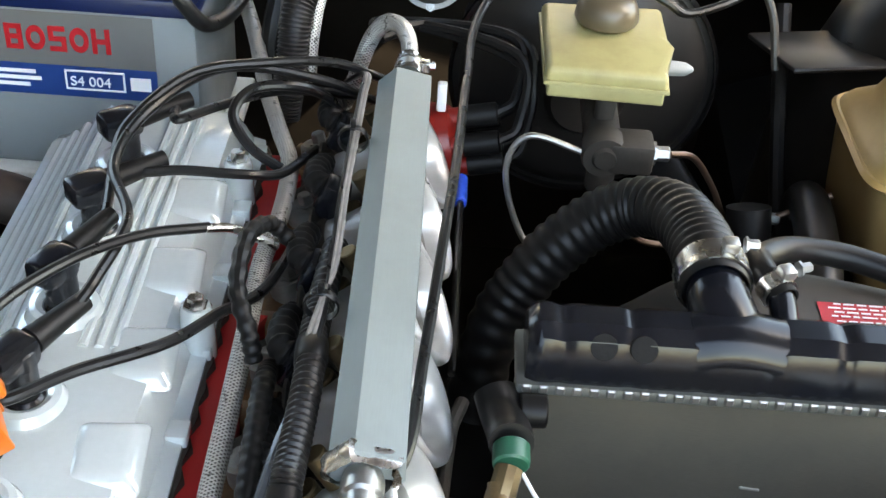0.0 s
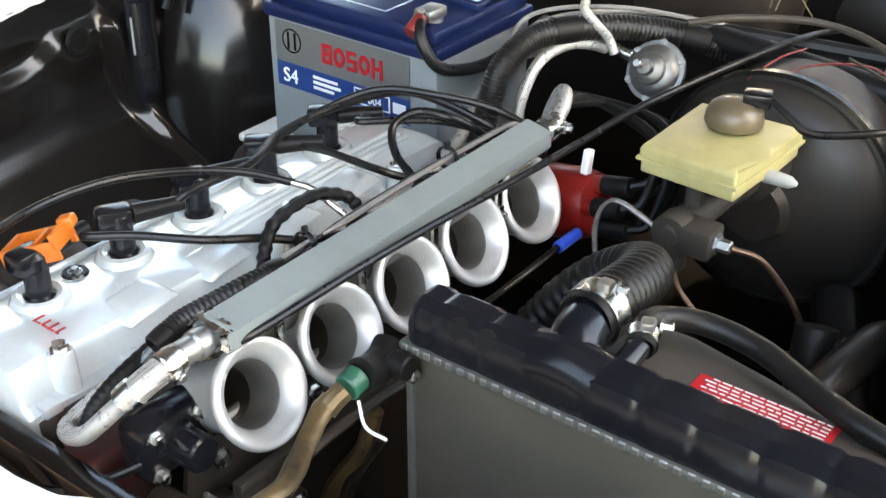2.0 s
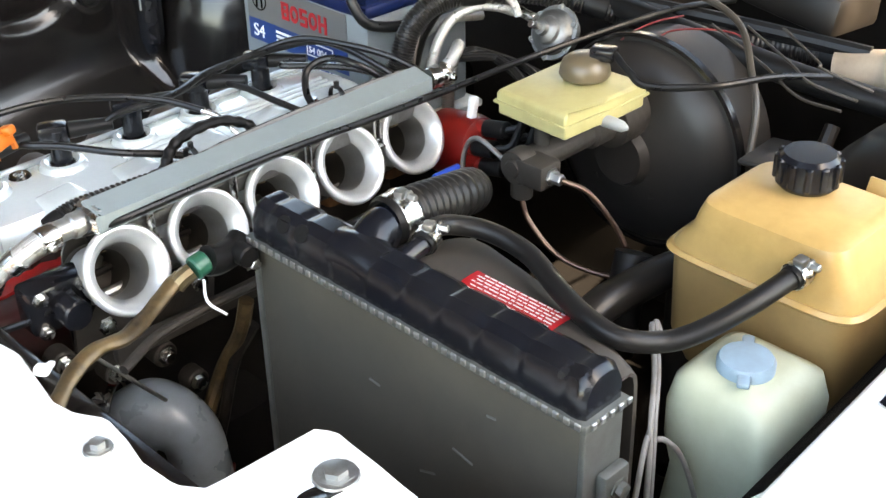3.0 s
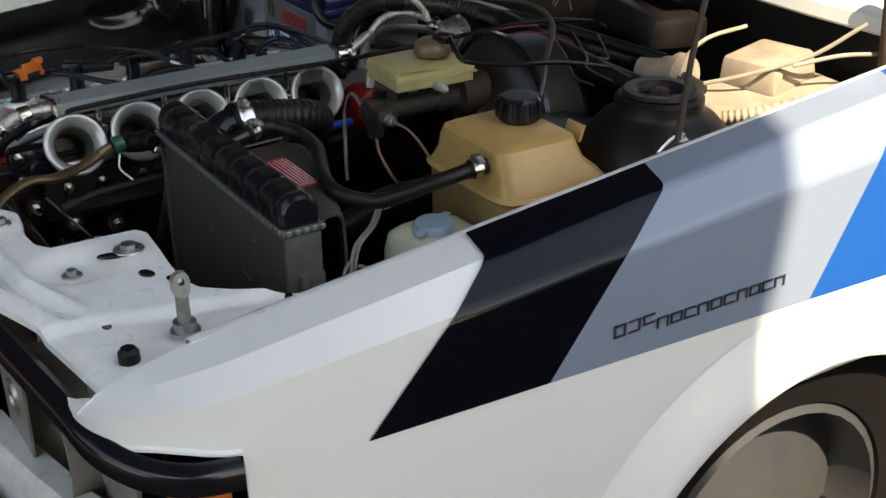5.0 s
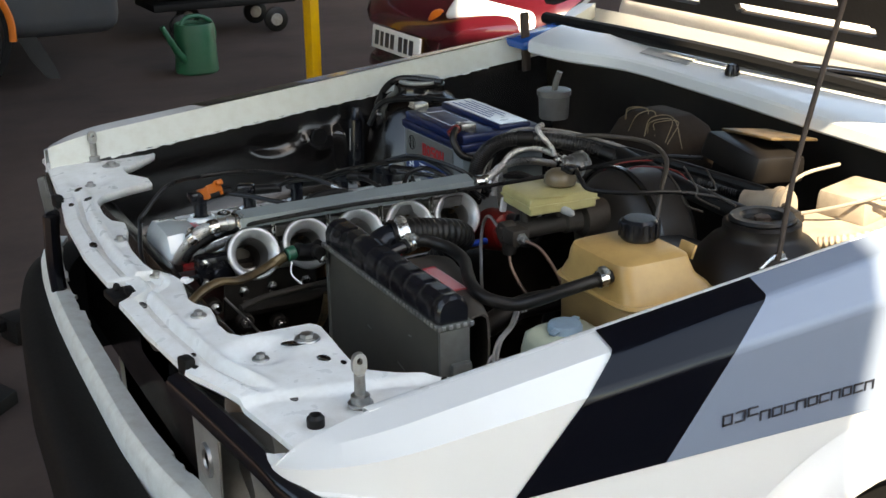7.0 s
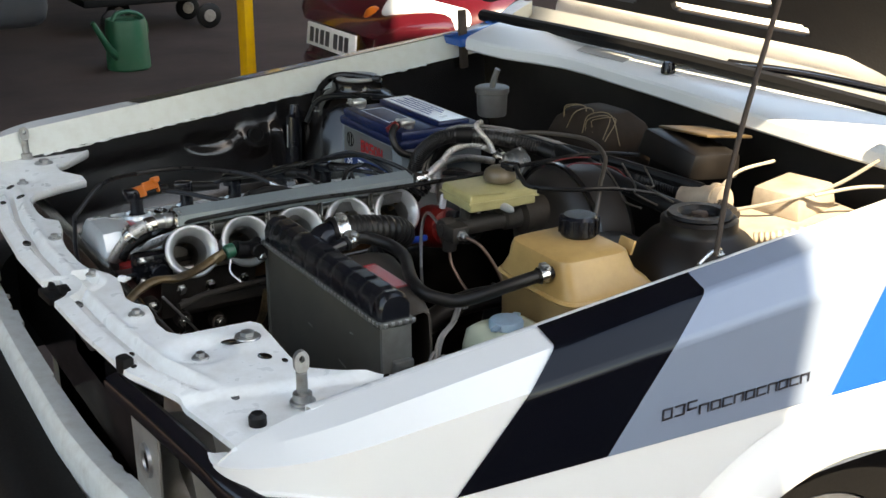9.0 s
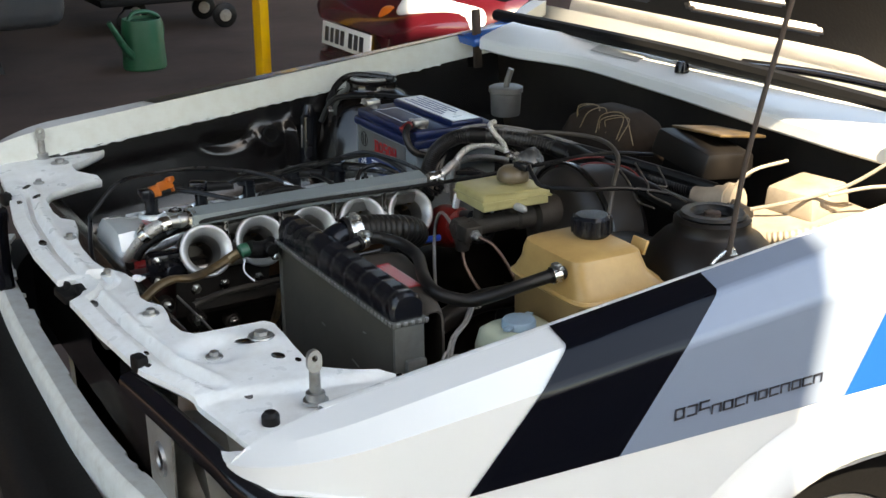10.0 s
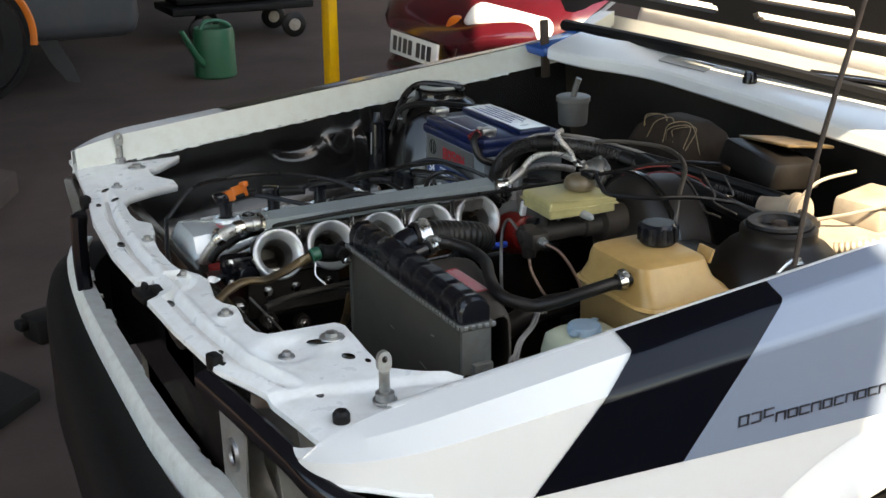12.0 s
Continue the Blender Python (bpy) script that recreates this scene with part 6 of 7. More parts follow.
res = thing("brake_fluid_reservoir", "yellowed translucent brake fluid reservoir with brown cap", "fluid reservoir", (0.737, -0.117, 0.82))
OUT = [(0.687, -0.069), (0.798, -0.068), (0.800, -0.166), (0.745, -0.166), (0.731, -0.162), (0.683, -0.160)]
b = B()
prism(b, OUT, 0.014, pose(0, 0, 0.8505), 0.006)
half = part("upper_half", b, M["yellow_tank"], res, "pale yellow upper half")
round_edge = half.modifiers.new("edges", "BEVEL")
round_edge.width, round_edge.segments, round_edge.limit_method, round_edge.angle_limit = 0.007, 3, "ANGLE", radians(40)
b = B()
prism(b, [(0.738 + (x - 0.738) * 1.035, -0.118 + (y + 0.118) * 1.035) for x, y in OUT], 0.003, pose(0, 0, 0.8385), 0.001)
part("seam", b, M["yellow_tank"], res, "moulded seam")
b = B()
prism(b, [(0.738 + (x - 0.738) * 0.97, -0.118 + (y + 0.118) * 0.97) for x, y in OUT], 0.013, pose(0, 0, 0.8362), 0.004)
half = part("lower_half", b, M["yellow_tank"], res)
round_edge = half.modifiers.new("edges", "BEVEL")
round_edge.width, round_edge.segments, round_edge.limit_method, round_edge.angle_limit = 0.005, 3, "ANGLE", radians(40)
b = B()
lathe(b, [(0.0, 0.017), (0.008, 0.0165), (0.016, 0.0145), (0.022, 0.010), (0.0245, 0.004), (0.0255, -0.003), (0.024, -0.006), (0.0, -0.006)], pose(0.763, -0.117, 0.860), 30)
cap = part("cap", b, M["cap_brown"], res, "brown filler cap")
b = B()
box(b, (0.020, 0.024, 0.012), pose(0.772, -0.132, 0.878, 0, 0, 20), 0.002)
part("level_plug", b, M["plastic"], cap, "black level sensor plug")
b = B()
lathe(b, [(0, 0), (0.0065, 0.0), (0.006, 0.016), (0.0055, 0.022), (0.002, 0.028), (0, 0.029)], at(0.742, -0.160, 0.826, "-y"), 14)
part("spout", b, M["label_grey2"], res, "grey blanked spout")
cable("level_wire", [(0.776, -0.140, 0.880), (0.770, -0.165, 0.868), (0.775, -0.185, 0.858), (0.813, -0.233, 0.860), (0.870, -0.262, 0.860), (0.93, -0.29, 0.85)], 0.0036, "cable", "black sheathed level sensor wire", "wire")
cable("brake_pipe", [(0.672, -0.168, 0.790), (0.685, -0.190, 0.780), (0.700, -0.213, 0.745), (0.705, -0.228, 0.715), (0.700, -0.240, 0.700)], 0.0027, "copper", "thin copper brake pipe", "brake pipe")
cable("brake_pipe", [(0.672, -0.118, 0.752), (0.672, -0.130, 0.730), (0.680, -0.165, 0.700), (0.695, -0.22, 0.695), (0.70, -0.27, 0.720), (0.70, -0.310, 0.745)], 0.0027, "copper", "thin copper brake pipe looping below", "brake pipe")
cable("brake_pipe", [(0.665, -0.105, 0.79), (0.668, -0.06, 0.80), (0.665, -0.045, 0.77), (0.655, -0.06, 0.72), (0.64, -0.09, 0.69)], 0.0026, "zinc", "thin steel brake pipe curling down", "brake pipe")
b = B()
for d in (0, 0.018):
    hexbolt(b, 0.005, 0.010, at(0.70, -0.262 - d, 0.718 + d * 0.5, "-y"))
solid("pipe_joint", b, M["zinc"], "small steel brake pipe joint", "pipe joint")

# ---- coolant expansion tank ----
ext = thing("expansion_tank", "aged amber coolant expansion tank with black cap", "coolant tank", (0.68, -0.41, 0.70))
b = B()
tank_shell(b, [(0.702, -0.400, 0.146, 0.176, 0.800, 0), (0.700, -0.401, 0.140, 0.168, 0.808, 0), (0.692, -0.403, 0.122, 0.146, 0.822, 0), (0.688, -0.404, 0.116, 0.136, 0.838, 0), (0.688, -0.404, 0.110, 0.128, 0.848, 0), (0.688, -0.404, 0.094, 0.110, 0.8525, 0)])
part("upper_half", b, M["amber_tank"], ext, "amber upper half", smooth=40)
b = B()
tank_shell(b, [(0.702, -0.400, 0.150, 0.180, 0.793, 0), (0.702, -0.400, 0.155, 0.186, 0.7965, 0), (0.702, -0.400, 0.150, 0.180, 0.800, 0)])
part("flange", b, M["amber_tank"], ext, "moulded seam flange", smooth=40)
b = B()
tank_shell(b, [(0.695, -0.402, 0.120, 0.140, 0.690, 0), (0.698, -0.402, 0.145, 0.165, 0.72, 0), (0.702, -0.400, 0.146, 0.174, 0.793, 0)])
part("lower_half", b, M["amber_low"], ext, "stained lower half in a darker amber that holds its shade", smooth=40)
b = B()
prof = [(0.0, 0.030), (0.021, 0.030), (0.0245, 0.026), (0.0255, 0.004), (0.022, 0.0), (0.0, 0.0)]
lathe(b, prof, pose(0.712, -0.392, 0.852), 24)
ecap = part("cap", b, M["plastic"], ext, "black grooved screw cap")
for k in range(12):
    a = k * math.pi / 6
    b = B()
    box(b, (0.005, 0.006, 0.022), pose(0.712 + 0.0255 * math.cos(a), -0.392 + 0.0255 * math.sin(a), 0.868, 0, 0, math.degrees(a)), 0.0015, 1)
    part("grip_ridge", b, M["plastic"], ecap)
b = B()
cyl(b, 0.0075, 0.03, at(0.662, -0.447, 0.834, "-x"), 14)
part("spout", b, M["amber_tank"], ext)
b = B()
box(b, (0.004, 0.03, 0.02), pose(0.755, -0.44, 0.845, 0, 20, 0), 0.001)
part("tab", b, M["amber_tank"], ext)

# ---- washer bottle ----
WX = [(0.540, -0.370, 0.788), (0.513, -0.394, 0.770), (0.478, -0.418, 0.757), (0.466, -0.428, 0.702), (0.486, -0.428, 0.738), (0.510, -0.432, 0.700), (0.461, -0.425, 0.735)]
wb = thing("washer_bottle", "milky white washer bottle with pale blue cap", "washer bottle", (0.55, -0.445, 0.62))
b = B()
tank_shell(b, [(0.572, -0.442, 0.090, 0.085, 0.600, 0), (0.572, -0.442, 0.100, 0.096, 0.62, 0), (0.572, -0.442, 0.088, 0.086, 0.675, 0), (0.572, -0.442, 0.100, 0.096, 0.705, 0), (0.572, -0.442, 0.101, 0.097, 0.738, 0), (0.572, -0.441, 0.092, 0.087, 0.760, 0), (0.570, -0.438, 0.066, 0.060, 0.769, 0)])
part("bottle", b, M["milky_tank"], wb, "milky plastic bottle", smooth=50)
b = B()
lathe(b, [(0.0, 0.008), (0.0205, 0.007), (0.0225, 0.004), (0.0225, -0.004), (0.020, -0.006), (0, -0.006)], pose(0.566, -0.440, 0.772), 28)
box(b, (0.018, 0.010, 0.005), pose(0.544, -0.452, 0.775, 0, 0, 30), 0.002)
box(b, (0.018, 0.010, 0.005), pose(0.587, -0.428, 0.775, 0, 0, 30), 0.002)
part("cap", b, M["blue_cap"], wb, "pale blue snap cap")
for k, dx in enumerate((0.0, 0.005)):
    cable("grey_wire", [(WX[0][0] + dx, WX[0][1] - 0.008, WX[0][2] - 0.012), (WX[0][0] + dx, WX[0][1], WX[0][2]), (WX[1][0] + dx, WX[1][1], WX[1][2]), (WX[2][0] + dx, WX[2][1], WX[2][2]), (WX[3][0] + dx, WX[3][1], WX[3][2]), (WX[3][0] + dx, WX[3][1], 0.56)], 0.0022, "grey_wire", "loose pale grey wire beside the radiator", "wire", "loose grey wires")
cable("grey_wire", [(WX[2][0], WX[2][1], WX[2][2] - 0.02), (WX[4][0], WX[4][1], WX[4][2]), (WX[5][0], WX[5][1], WX[5][2]), (WX[5][0] + 0.03, WX[5][1] - 0.01, 0.60)], 0.0022, "grey_wire", "loose pale grey wire beside the radiator", "wire", "loose grey wires")
cable("grey_wire", [(WX[2][0], WX[2][1], WX[2][2] - 0.01), (WX[6][0], WX[6][1], WX[6][2]), (WX[6][0] - 0.03, WX[6][1] - 0.01, 0.64), (WX[6][0] - 0.04, WX[6][1] - 0.01, 0.56)], 0.0022, "grey_wire", "loose pale grey wire beside the radiator", "wire", "loose grey wires")

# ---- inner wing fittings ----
# The wing is not pierced; a black rimmed disc stands for the hole's shade.
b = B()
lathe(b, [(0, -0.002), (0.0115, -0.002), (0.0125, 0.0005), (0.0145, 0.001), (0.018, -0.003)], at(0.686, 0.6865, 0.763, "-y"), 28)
part("wing_hole_disc", b, M["bumper"], car, "black disc for the shade in a round wing hole")
seam = random.Random(3)
b = B()
tube(b, [(x, YC + 0.6165, lip_z(x) - 0.0145 + seam.uniform(-0.0012, 0.0012)) for x in np.linspace(0.26, 1.10, 60)], lambda u: 0.0022 + 0.0010 * math.sin(u * 190), 6, 240)
part("weld_seam", b, M["valance"], far_wing, "rough cream sealed seam of the wing")
cyl_t = thing("ignition_coil", "black cylinder coil clamped to the inner wing", "ignition coil", (0.79, 0.64, 0.70))
m = Matrix.Translation((0.752, 0.652, 0.672)) @ Matrix.Rotation(radians(5), 4, "Y") @ Matrix.Rotation(radians(-6), 4, "X")
b = B()
lathe(b, [(0, 0), (0.012, 0), (0.014, 0.012), (0.0175, 0.014), (0.0175, 0.125), (0.013, 0.130), (0.010, 0.15), (0, 0.15)], m, 24)
part("can", b, M["plastic"], cyl_t, "glossy black coil can")
b = B()
box(b, (0.0012, 0.003, 0.046), m @ Matrix.Translation((-0.0174, -0.004, 0.085)), 0)
part("label_bar", b, M["label_grey2"], cyl_t, "pale label bar")
cable("wing_hose", [(0.835, 0.60, 0.56), (0.842, 0.615, 0.64), (0.85, 0.625, 0.72), (0.865, 0.63, 0.80), (0.90, 0.62, 0.85)], 0.007, "rubber", "black hose down the inner wing", "hose")
cable("wing_cable", [(0.775, 0.63, 0.79), (0.80, 0.62, 0.835), (0.85, 0.585, 0.845), (0.92, 0.54, 0.84), (0.98, 0.50, 0.83)], 0.006, "cable", "black cable round the strut tower", "cable")
cable("wing_cable", [(0.80, 0.645, 0.825), (0.83, 0.66, 0.858), (0.87, 0.66, 0.872), (0.93, 0.60, 0.868)], 0.007, "cable", "thick black cable over the strut tower", "cable")
b = B()
hexbolt(b, 0.006, 0.010, pose(0.792, 0.622, 0.812))
solid("hose_union", b, M["steel"], "bright union on the wing cable", "union")
cable("lower_loom", [(0.70, 0.52, 0.56), (0.74, 0.50, 0.60), (0.80, 0.50, 0.63), (0.85, 0.52, 0.60), (0.90, 0.55, 0.56)], 0.007, "cable", "black loom below the battery", "wiring harness")
b = B()
hexbolt(b, 0.006, 0.008, at(0.84, 0.53, 0.615, "-x"))
solid("wing_bolt", b, M["steel"], "bright bolt on the inner wing", "bolt")
# strut mounts
for x, y, z in ((0.885, YC - 0.525, 0.866), (0.902, YC + 0.56, 0.866)):
    t = thing("strut_mount", "rubber strut mount with round top plate", "strut mount", (x, y, z - 0.01), "strut mounts")
    b = B()
    lathe(b, [(0.030, 0.0), (0.050, 0.0), (0.053, 0.003), (0.050, 0.007), (0.036, 0.007), (0.031, 0.003)], pose(x, y, z - 0.003) @ Matrix.Diagonal((0.86, 0.86, 1, 1)), 32, True)
    part("ring", b, M["rubber"] if y < 0 else M["label_grey2"], t, "raised rubber ring" if y < 0 else "pale grey ring plate")
    b = B()
    hexbolt(b, 0.012, 0.010, pose(x, y, z - 0.008))
    part("nut", b, M["iron"], t, "dark centre nut")
# wing fixings
b = B()
hexbolt(b, 0.005, 0.006, pose(0.822, -0.545, 0.852))
tube(b, [(0.785, -0.548, 0.846), (0.80, -0.545, 0.853), (0.822, -0.540, 0.858), (0.832, -0.536, 0.853)], 0.0028, 8, 14)
solid("prop_clip", b, M["steel"], "bright wire clip on the wing edge", "clip")
b = B()
box(b, (0.10, 0.09, 0.006), pose(0.845, -0.315, 0.798, 0, 10, 12), 0.003)
for dx, dy in ((-0.03, -0.025), (0.01, -0.03)):
    cyl(b, 0.004, 0.002, pose(0.845 + dx, -0.315 + dy, 0.803), 10)
solid("dusty_bracket", b, M["bay_dusty"], "dusty grey bracket plate beside the servo", "bracket")
cable("drive_hose", [(0.86, -0.20, 0.66), (0.80, -0.235, 0.63), (0.72, -0.29, 0.58), (0.66, -0.33, 0.54)], 0.022, "rubber", "thick black hose under the servo", "hose", seg=16)
cable("frame_tube", [(0.93, -0.30, 0.80), (0.86, -0.305, 0.70), (0.80, -0.315, 0.60), (0.78, -0.33, 0.52)], 0.008, "bay_dusty", "dusty dark tube down the bay", "tube")
cable("clutch_cable", [(0.855, -0.02, 0.895), (0.883, -0.057, 0.900), (0.917, -0.127, 0.900), (0.902, -0.197, 0.890), (0.858, -0.245, 0.862), (0.838, -0.266, 0.835), (0.82, -0.275, 0.79)], 0.0036, "sheath", "grey-brown sheathed clutch cable arching over the servo", "cable")
for k in range(3):
    cable("bulkhead_wire", [(0.93 + 0.02 * k, -0.15 - 0.03 * k, 0.868), (0.90 + 0.02 * k, -0.23 - 0.02 * k, 0.856), (0.87 + 0.02 * k, -0.29, 0.848 + 0.008 * k), (0.86 + 0.03 * k, -0.34, 0.852)], 0.0015, "sheath", "thin grey-brown wire near the strut tower", "wire", "bulkhead wires")
for pts in ([(0.868, -0.080, 0.850), (0.885, -0.088, 0.859), (0.915, -0.094, 0.862), (0.949, -0.101, 0.860)], [(0.890, -0.108, 0.850), (0.902, -0.118, 0.860), (0.925, -0.142, 0.862), (0.946, -0.168, 0.858), (0.955, -0.19, 0.845)]):
    cable("red_wire", pts, 0.0010, "red_wire", "thin red wire along the bulkhead", "wire", "red wires")
# low fittings before the engine
cable("turbo_elbow", [(0.290, 0.070, 0.565), (0.306, 0.054, 0.590), (0.322, 0.034, 0.602), (0.338, 0.012, 0.594), (0.346, 0.0, 0.56), (0.348, -0.005, 0.45)], lambda u: 0.029 + 0.006 * math.exp(-((u - 0.42) / 0.16) ** 2), "label_grey3", "smooth grey plastic elbow pipe", "elbow pipe", seg=20)
b = B()
lathe(b, [(0.031, -0.004), (0.034, -0.004), (0.034, 0.004), (0.031, 0.004)], Matrix.Translation((0.300, 0.056, 0.605)) @ Vector((0.6, -0.75, 0.0)).to_track_quat("Z", "Y").to_matrix().to_4x4(), 28, True)
hexbolt(b, 0.007, 0.010, at(0.285, 0.052, 0.630, "-x"))
solid("elbow_clip", b, M["steel"], "bright clip round the grey elbow", "hose clip")
cable("dip_tube", [(0.335, 0.020, 0.46), (0.372, 0.035, 0.54), (0.408, 0.042, 0.60), (0.415, 0.010, 0.66), (0.42, 0.0, 0.70)], 0.0075, "tan", "brown dipstick tube beside the block", "tube")
cable("drain_tube", [(0.36, 0.030, 0.46), (0.395, 0.030, 0.55), (0.412, 0.022, 0.62), (0.425, 0.0, 0.67)], 0.006, "bay_dusty", "dusty dark tube beside the dipstick", "tube")
cable("thin_rod", [(0.262, 0.02, 0.715), (0.300, 0.008, 0.665), (0.345, 0.012, 0.60), (0.372, 0.014, 0.52)], 0.002, "zinc", "thin steel rod slanting down", "rod")
for x, y, z in ((0.360, 0.060, 0.64), (0.403, 0.080, 0.575), (0.255, 0.050, 0.69), (0.30, 0.045, 0.66)):
    t = thing("engine_stud", "bright bolt in a dark engine boss", "bolt", (x, y, z), "engine bolts")
    b = B()
    cyl(b, 0.013, 0.02, at(x, y + 0.016, z, "-y"), 16)
    part("boss", b, M["cast_dirty"], t, "dark cast boss")
    b = B()
    hexbolt(b, 0.0065, 0.008, at(x, y - 0.003, z, "-y"))
    part("head", b, M["steel"], t)
b = B()
box(b, (0.085, 0.04, 0.085), pose(0.245, 0.105, 0.690), 0.010, 3)
solid("red_bracket", b, M["red_dirty"], "dirty red painted bracket behind the pulley", "bracket")
b = B()
tank_shell(b, [(0.42, 0.10, 0.16, 0.11, 0.36, 0), (0.42, 0.10, 0.18, 0.13, 0.44, 0), (0.42, 0.11, 0.14, 0.10, 0.52, 0)])
solid("alternator", b, M["bay_dusty"], "dark dirty alternator low in the bay", "alternator")
b = B()
box(b, (0.03, 0.03, 0.02), pose(0.40, 0.055, 0.47, 0, 0, 30), 0.004)
solid("red_plastic_block", b, M["red"], "small red plastic block low in the bay", "block")

# ---- bulkhead tray fittings ----
cup = thing("fluid_cup", "translucent grey plastic cup with upright spout", "fluid cup", (1.06, 0.372, 0.82))
b = B()
lathe(b, [(0, 0), (0.027, 0), (0.029, 0.004), (0.031, 0.045), (0.034, 0.047), (0.034, 0.056), (0.030, 0.058), (0.0, 0.055)], pose(1.06, 0.372, 0.822), 28)
part("body", b, M["cup"], cup, "dirty translucent cup")
b = B()
tube(b, [(1.06, 0.372, 0.875), (1.062, 0.368, 0.895), (1.066, 0.362, 0.915)], 0.006, 12, 8)
part("spout", b, M["cup"], cup)
motor = thing("wiper_motor", "dusty brown covered wiper motor with loose wires", "wiper motor", (1.08, 0.0, 0.82))
b = B()
tank_shell(b, [(1.09, 0.02, 0.12, 0.16, 0.80, 0), (1.09, 0.02, 0.13, 0.17, 0.845, 0), (1.085, 0.015, 0.11, 0.14, 0.875, 0), (1.08, 0.01, 0.07, 0.09, 0.895, 0)])
bmesh.ops.transform(b, matrix=Matrix.Rotation(radians(2), 4, "Z"), verts=b.verts)
part("cover", b, M["brown_dust"], motor, "dusty brown cover", smooth=60)
for k in range(6):
    v = random.Random(40 + k)
    b = B()
    y0 = 0.10 - 0.052 * v.random() * (k + 0.4)
    tube(b, [(1.02 + 0.02 * v.random(), y0, 0.86 + 0.02 * v.random()), (1.03, y0 - 0.02 * v.random(), 0.888 + 0.012 * v.random()), (1.05, y0 - 0.04, 0.897 + 0.006 * v.random()), (1.03, y0 - 0.03 - 0.07 * v.random(), 0.86 + 0.02 * v.random())], 0.0009, 6, 16)
    part("wire", b, M["yellow_wire"], motor, "pale yellow wire")
flap = thing("air_duct", "brown dusty air duct with flat top", "air duct", (1.09, -0.25, 0.84))
# Body dark, lid tan: shade and sun are put into their colours.
b = B()
box(b, (0.11, 0.14, 0.045), pose(1.11, -0.155, 0.858, 8, 6, 0), 0.008, 2, (0.9, 0.95))
part("duct_body", b, M["bay_dusty"], flap, "duct body coloured dark for its shade")
b = B()
box(b, (0.10, 0.12, 0.005), pose(1.145, -0.150, 0.888, -4, 8, 0), 0.002)
part("duct_lid", b, M["tan"], flap, "thin brown lid, lightened for the sun on it")
blow = thing("heater_pipe", "tan dusty heater pipe stub", "pipe", (1.05, -0.27, 0.80))
b = B()
tube(b, [(1.02, -0.25, 0.815), (1.03, -0.285, 0.822), (1.04, -0.32, 0.828)], 0.024, 20, 12)
lathe(b, [(0.024, -0.004), (0.028, -0.004), (0.028, 0.004), (0.024, 0.004)], Matrix.Translation((1.036, -0.305, 0.826)) @ Vector((0.2, -0.95, 0.1)).to_track_quat("Z", "Y").to_matrix().to_4x4(), 28, True)
part("stub", b, M["tan_dust"], blow)
hb = thing("heater_box", "pale dusty heater box under loose white cables", "heater box", (1.10, -0.42, 0.80))
b = B()
box(b, (0.22, 0.20, 0.035), pose(1.10, -0.42, 0.800, 2, -4, 0), 0.014, 3, (0.92, 0.92))
part("tray", b, M["tan_dust"], hb, "dusty tan tray")
b = B()
box(b, (0.10, 0.09, 0.042), pose(1.125, -0.375, 0.838, 0, -4, 10), 0.008, 2, (0.92, 0.92))
part("box", b, M["tan_dust"], hb, "pale tan box")
for pts in ([(1.03, -0.30, 0.83), (1.06, -0.32, 0.872), (1.12, -0.335, 0.885)], [(1.02, -0.35, 0.825), (1.06, -0.40, 0.845), (1.12, -0.45, 0.872), (1.17, -0.49, 0.915)], [(1.10, -0.44, 0.86), (1.15, -0.47, 0.872), (1.19, -0.50, 0.875)]):
    b = B()
    tube(b, pts, 0.0028, 8, 20)
    part("cable", b, M["pale_cable"], hb, "pale loose cable")
cable("edge_loom", [(0.985, -0.44, 0.815), (1.02, -0.475, 0.825), (1.08, -0.51, 0.842), (1.15, -0.525, 0.858)], 0.0075, "tan_dust", "taped loom along the wing edge", "wiring harness", ribs=18, rib=0.0012)
cable("bulkhead_hose", [(0.98, 0.14, 0.83), (0.96, 0.02, 0.845), (0.95, -0.12, 0.84), (0.955, -0.25, 0.828), (0.97, -0.34, 0.82)], 0.014, "rubber", "thick black hose along the bulkhead", "hose", seg=14)
b = B()
lathe(b, [(0, 0), (0.014, 0), (0.013, 0.010), (0.009, 0.020), (0.0, 0.022)], pose(1.252, 0.075, 0.9375), 16)
solid("washer_jet", b, M["plastic"], "small black washer jet on the scuttle", "washer jet")
for y0 in (-0.02,):
    w = thing("wiper", "black windscreen wiper resting on the glass", "wiper", (1.30, y0, 0.955), "wipers")
    b = B()
    tube(b, [(1.30, y0, 0.962), (1.312, y0 - 0.18, 0.974), (1.325, y0 - 0.42, 0.974)], 0.006, 8, 14)
    part("arm", b, M["plastic"], w)
    b = B()
    tube(b, [(1.31, y0 + 0.0, 0.968), (1.318, y0 - 0.22, 0.978), (1.33, y0 - 0.50, 0.974)], 0.005, 6, 14)
    part("blade", b, M["rubber"], w)
# Flat grey plates: the vent slots' faint shadow put in as colour.
for k in range(5):
    b = B()
    box(b, (0.026, 0.030, 0.0016), pose(1.262, 0.34 - 0.03 * k, 0.9395, 0, -18, 0), 0.0005, 1)
    part("vent_shade_plate", b, M["label_grey2"], car, "flat grey plate for a scuttle vent slot's faint shadow")
# cabin inside, seen through the glass
b = B()
box(b, (0.30, 1.20, 0.10), pose(1.62, YC, 0.93, 0, -8, 0), 0.03, 3)
part("dashboard", b, M["dash"], car, "dashboard top whitened for the windscreen's glare")

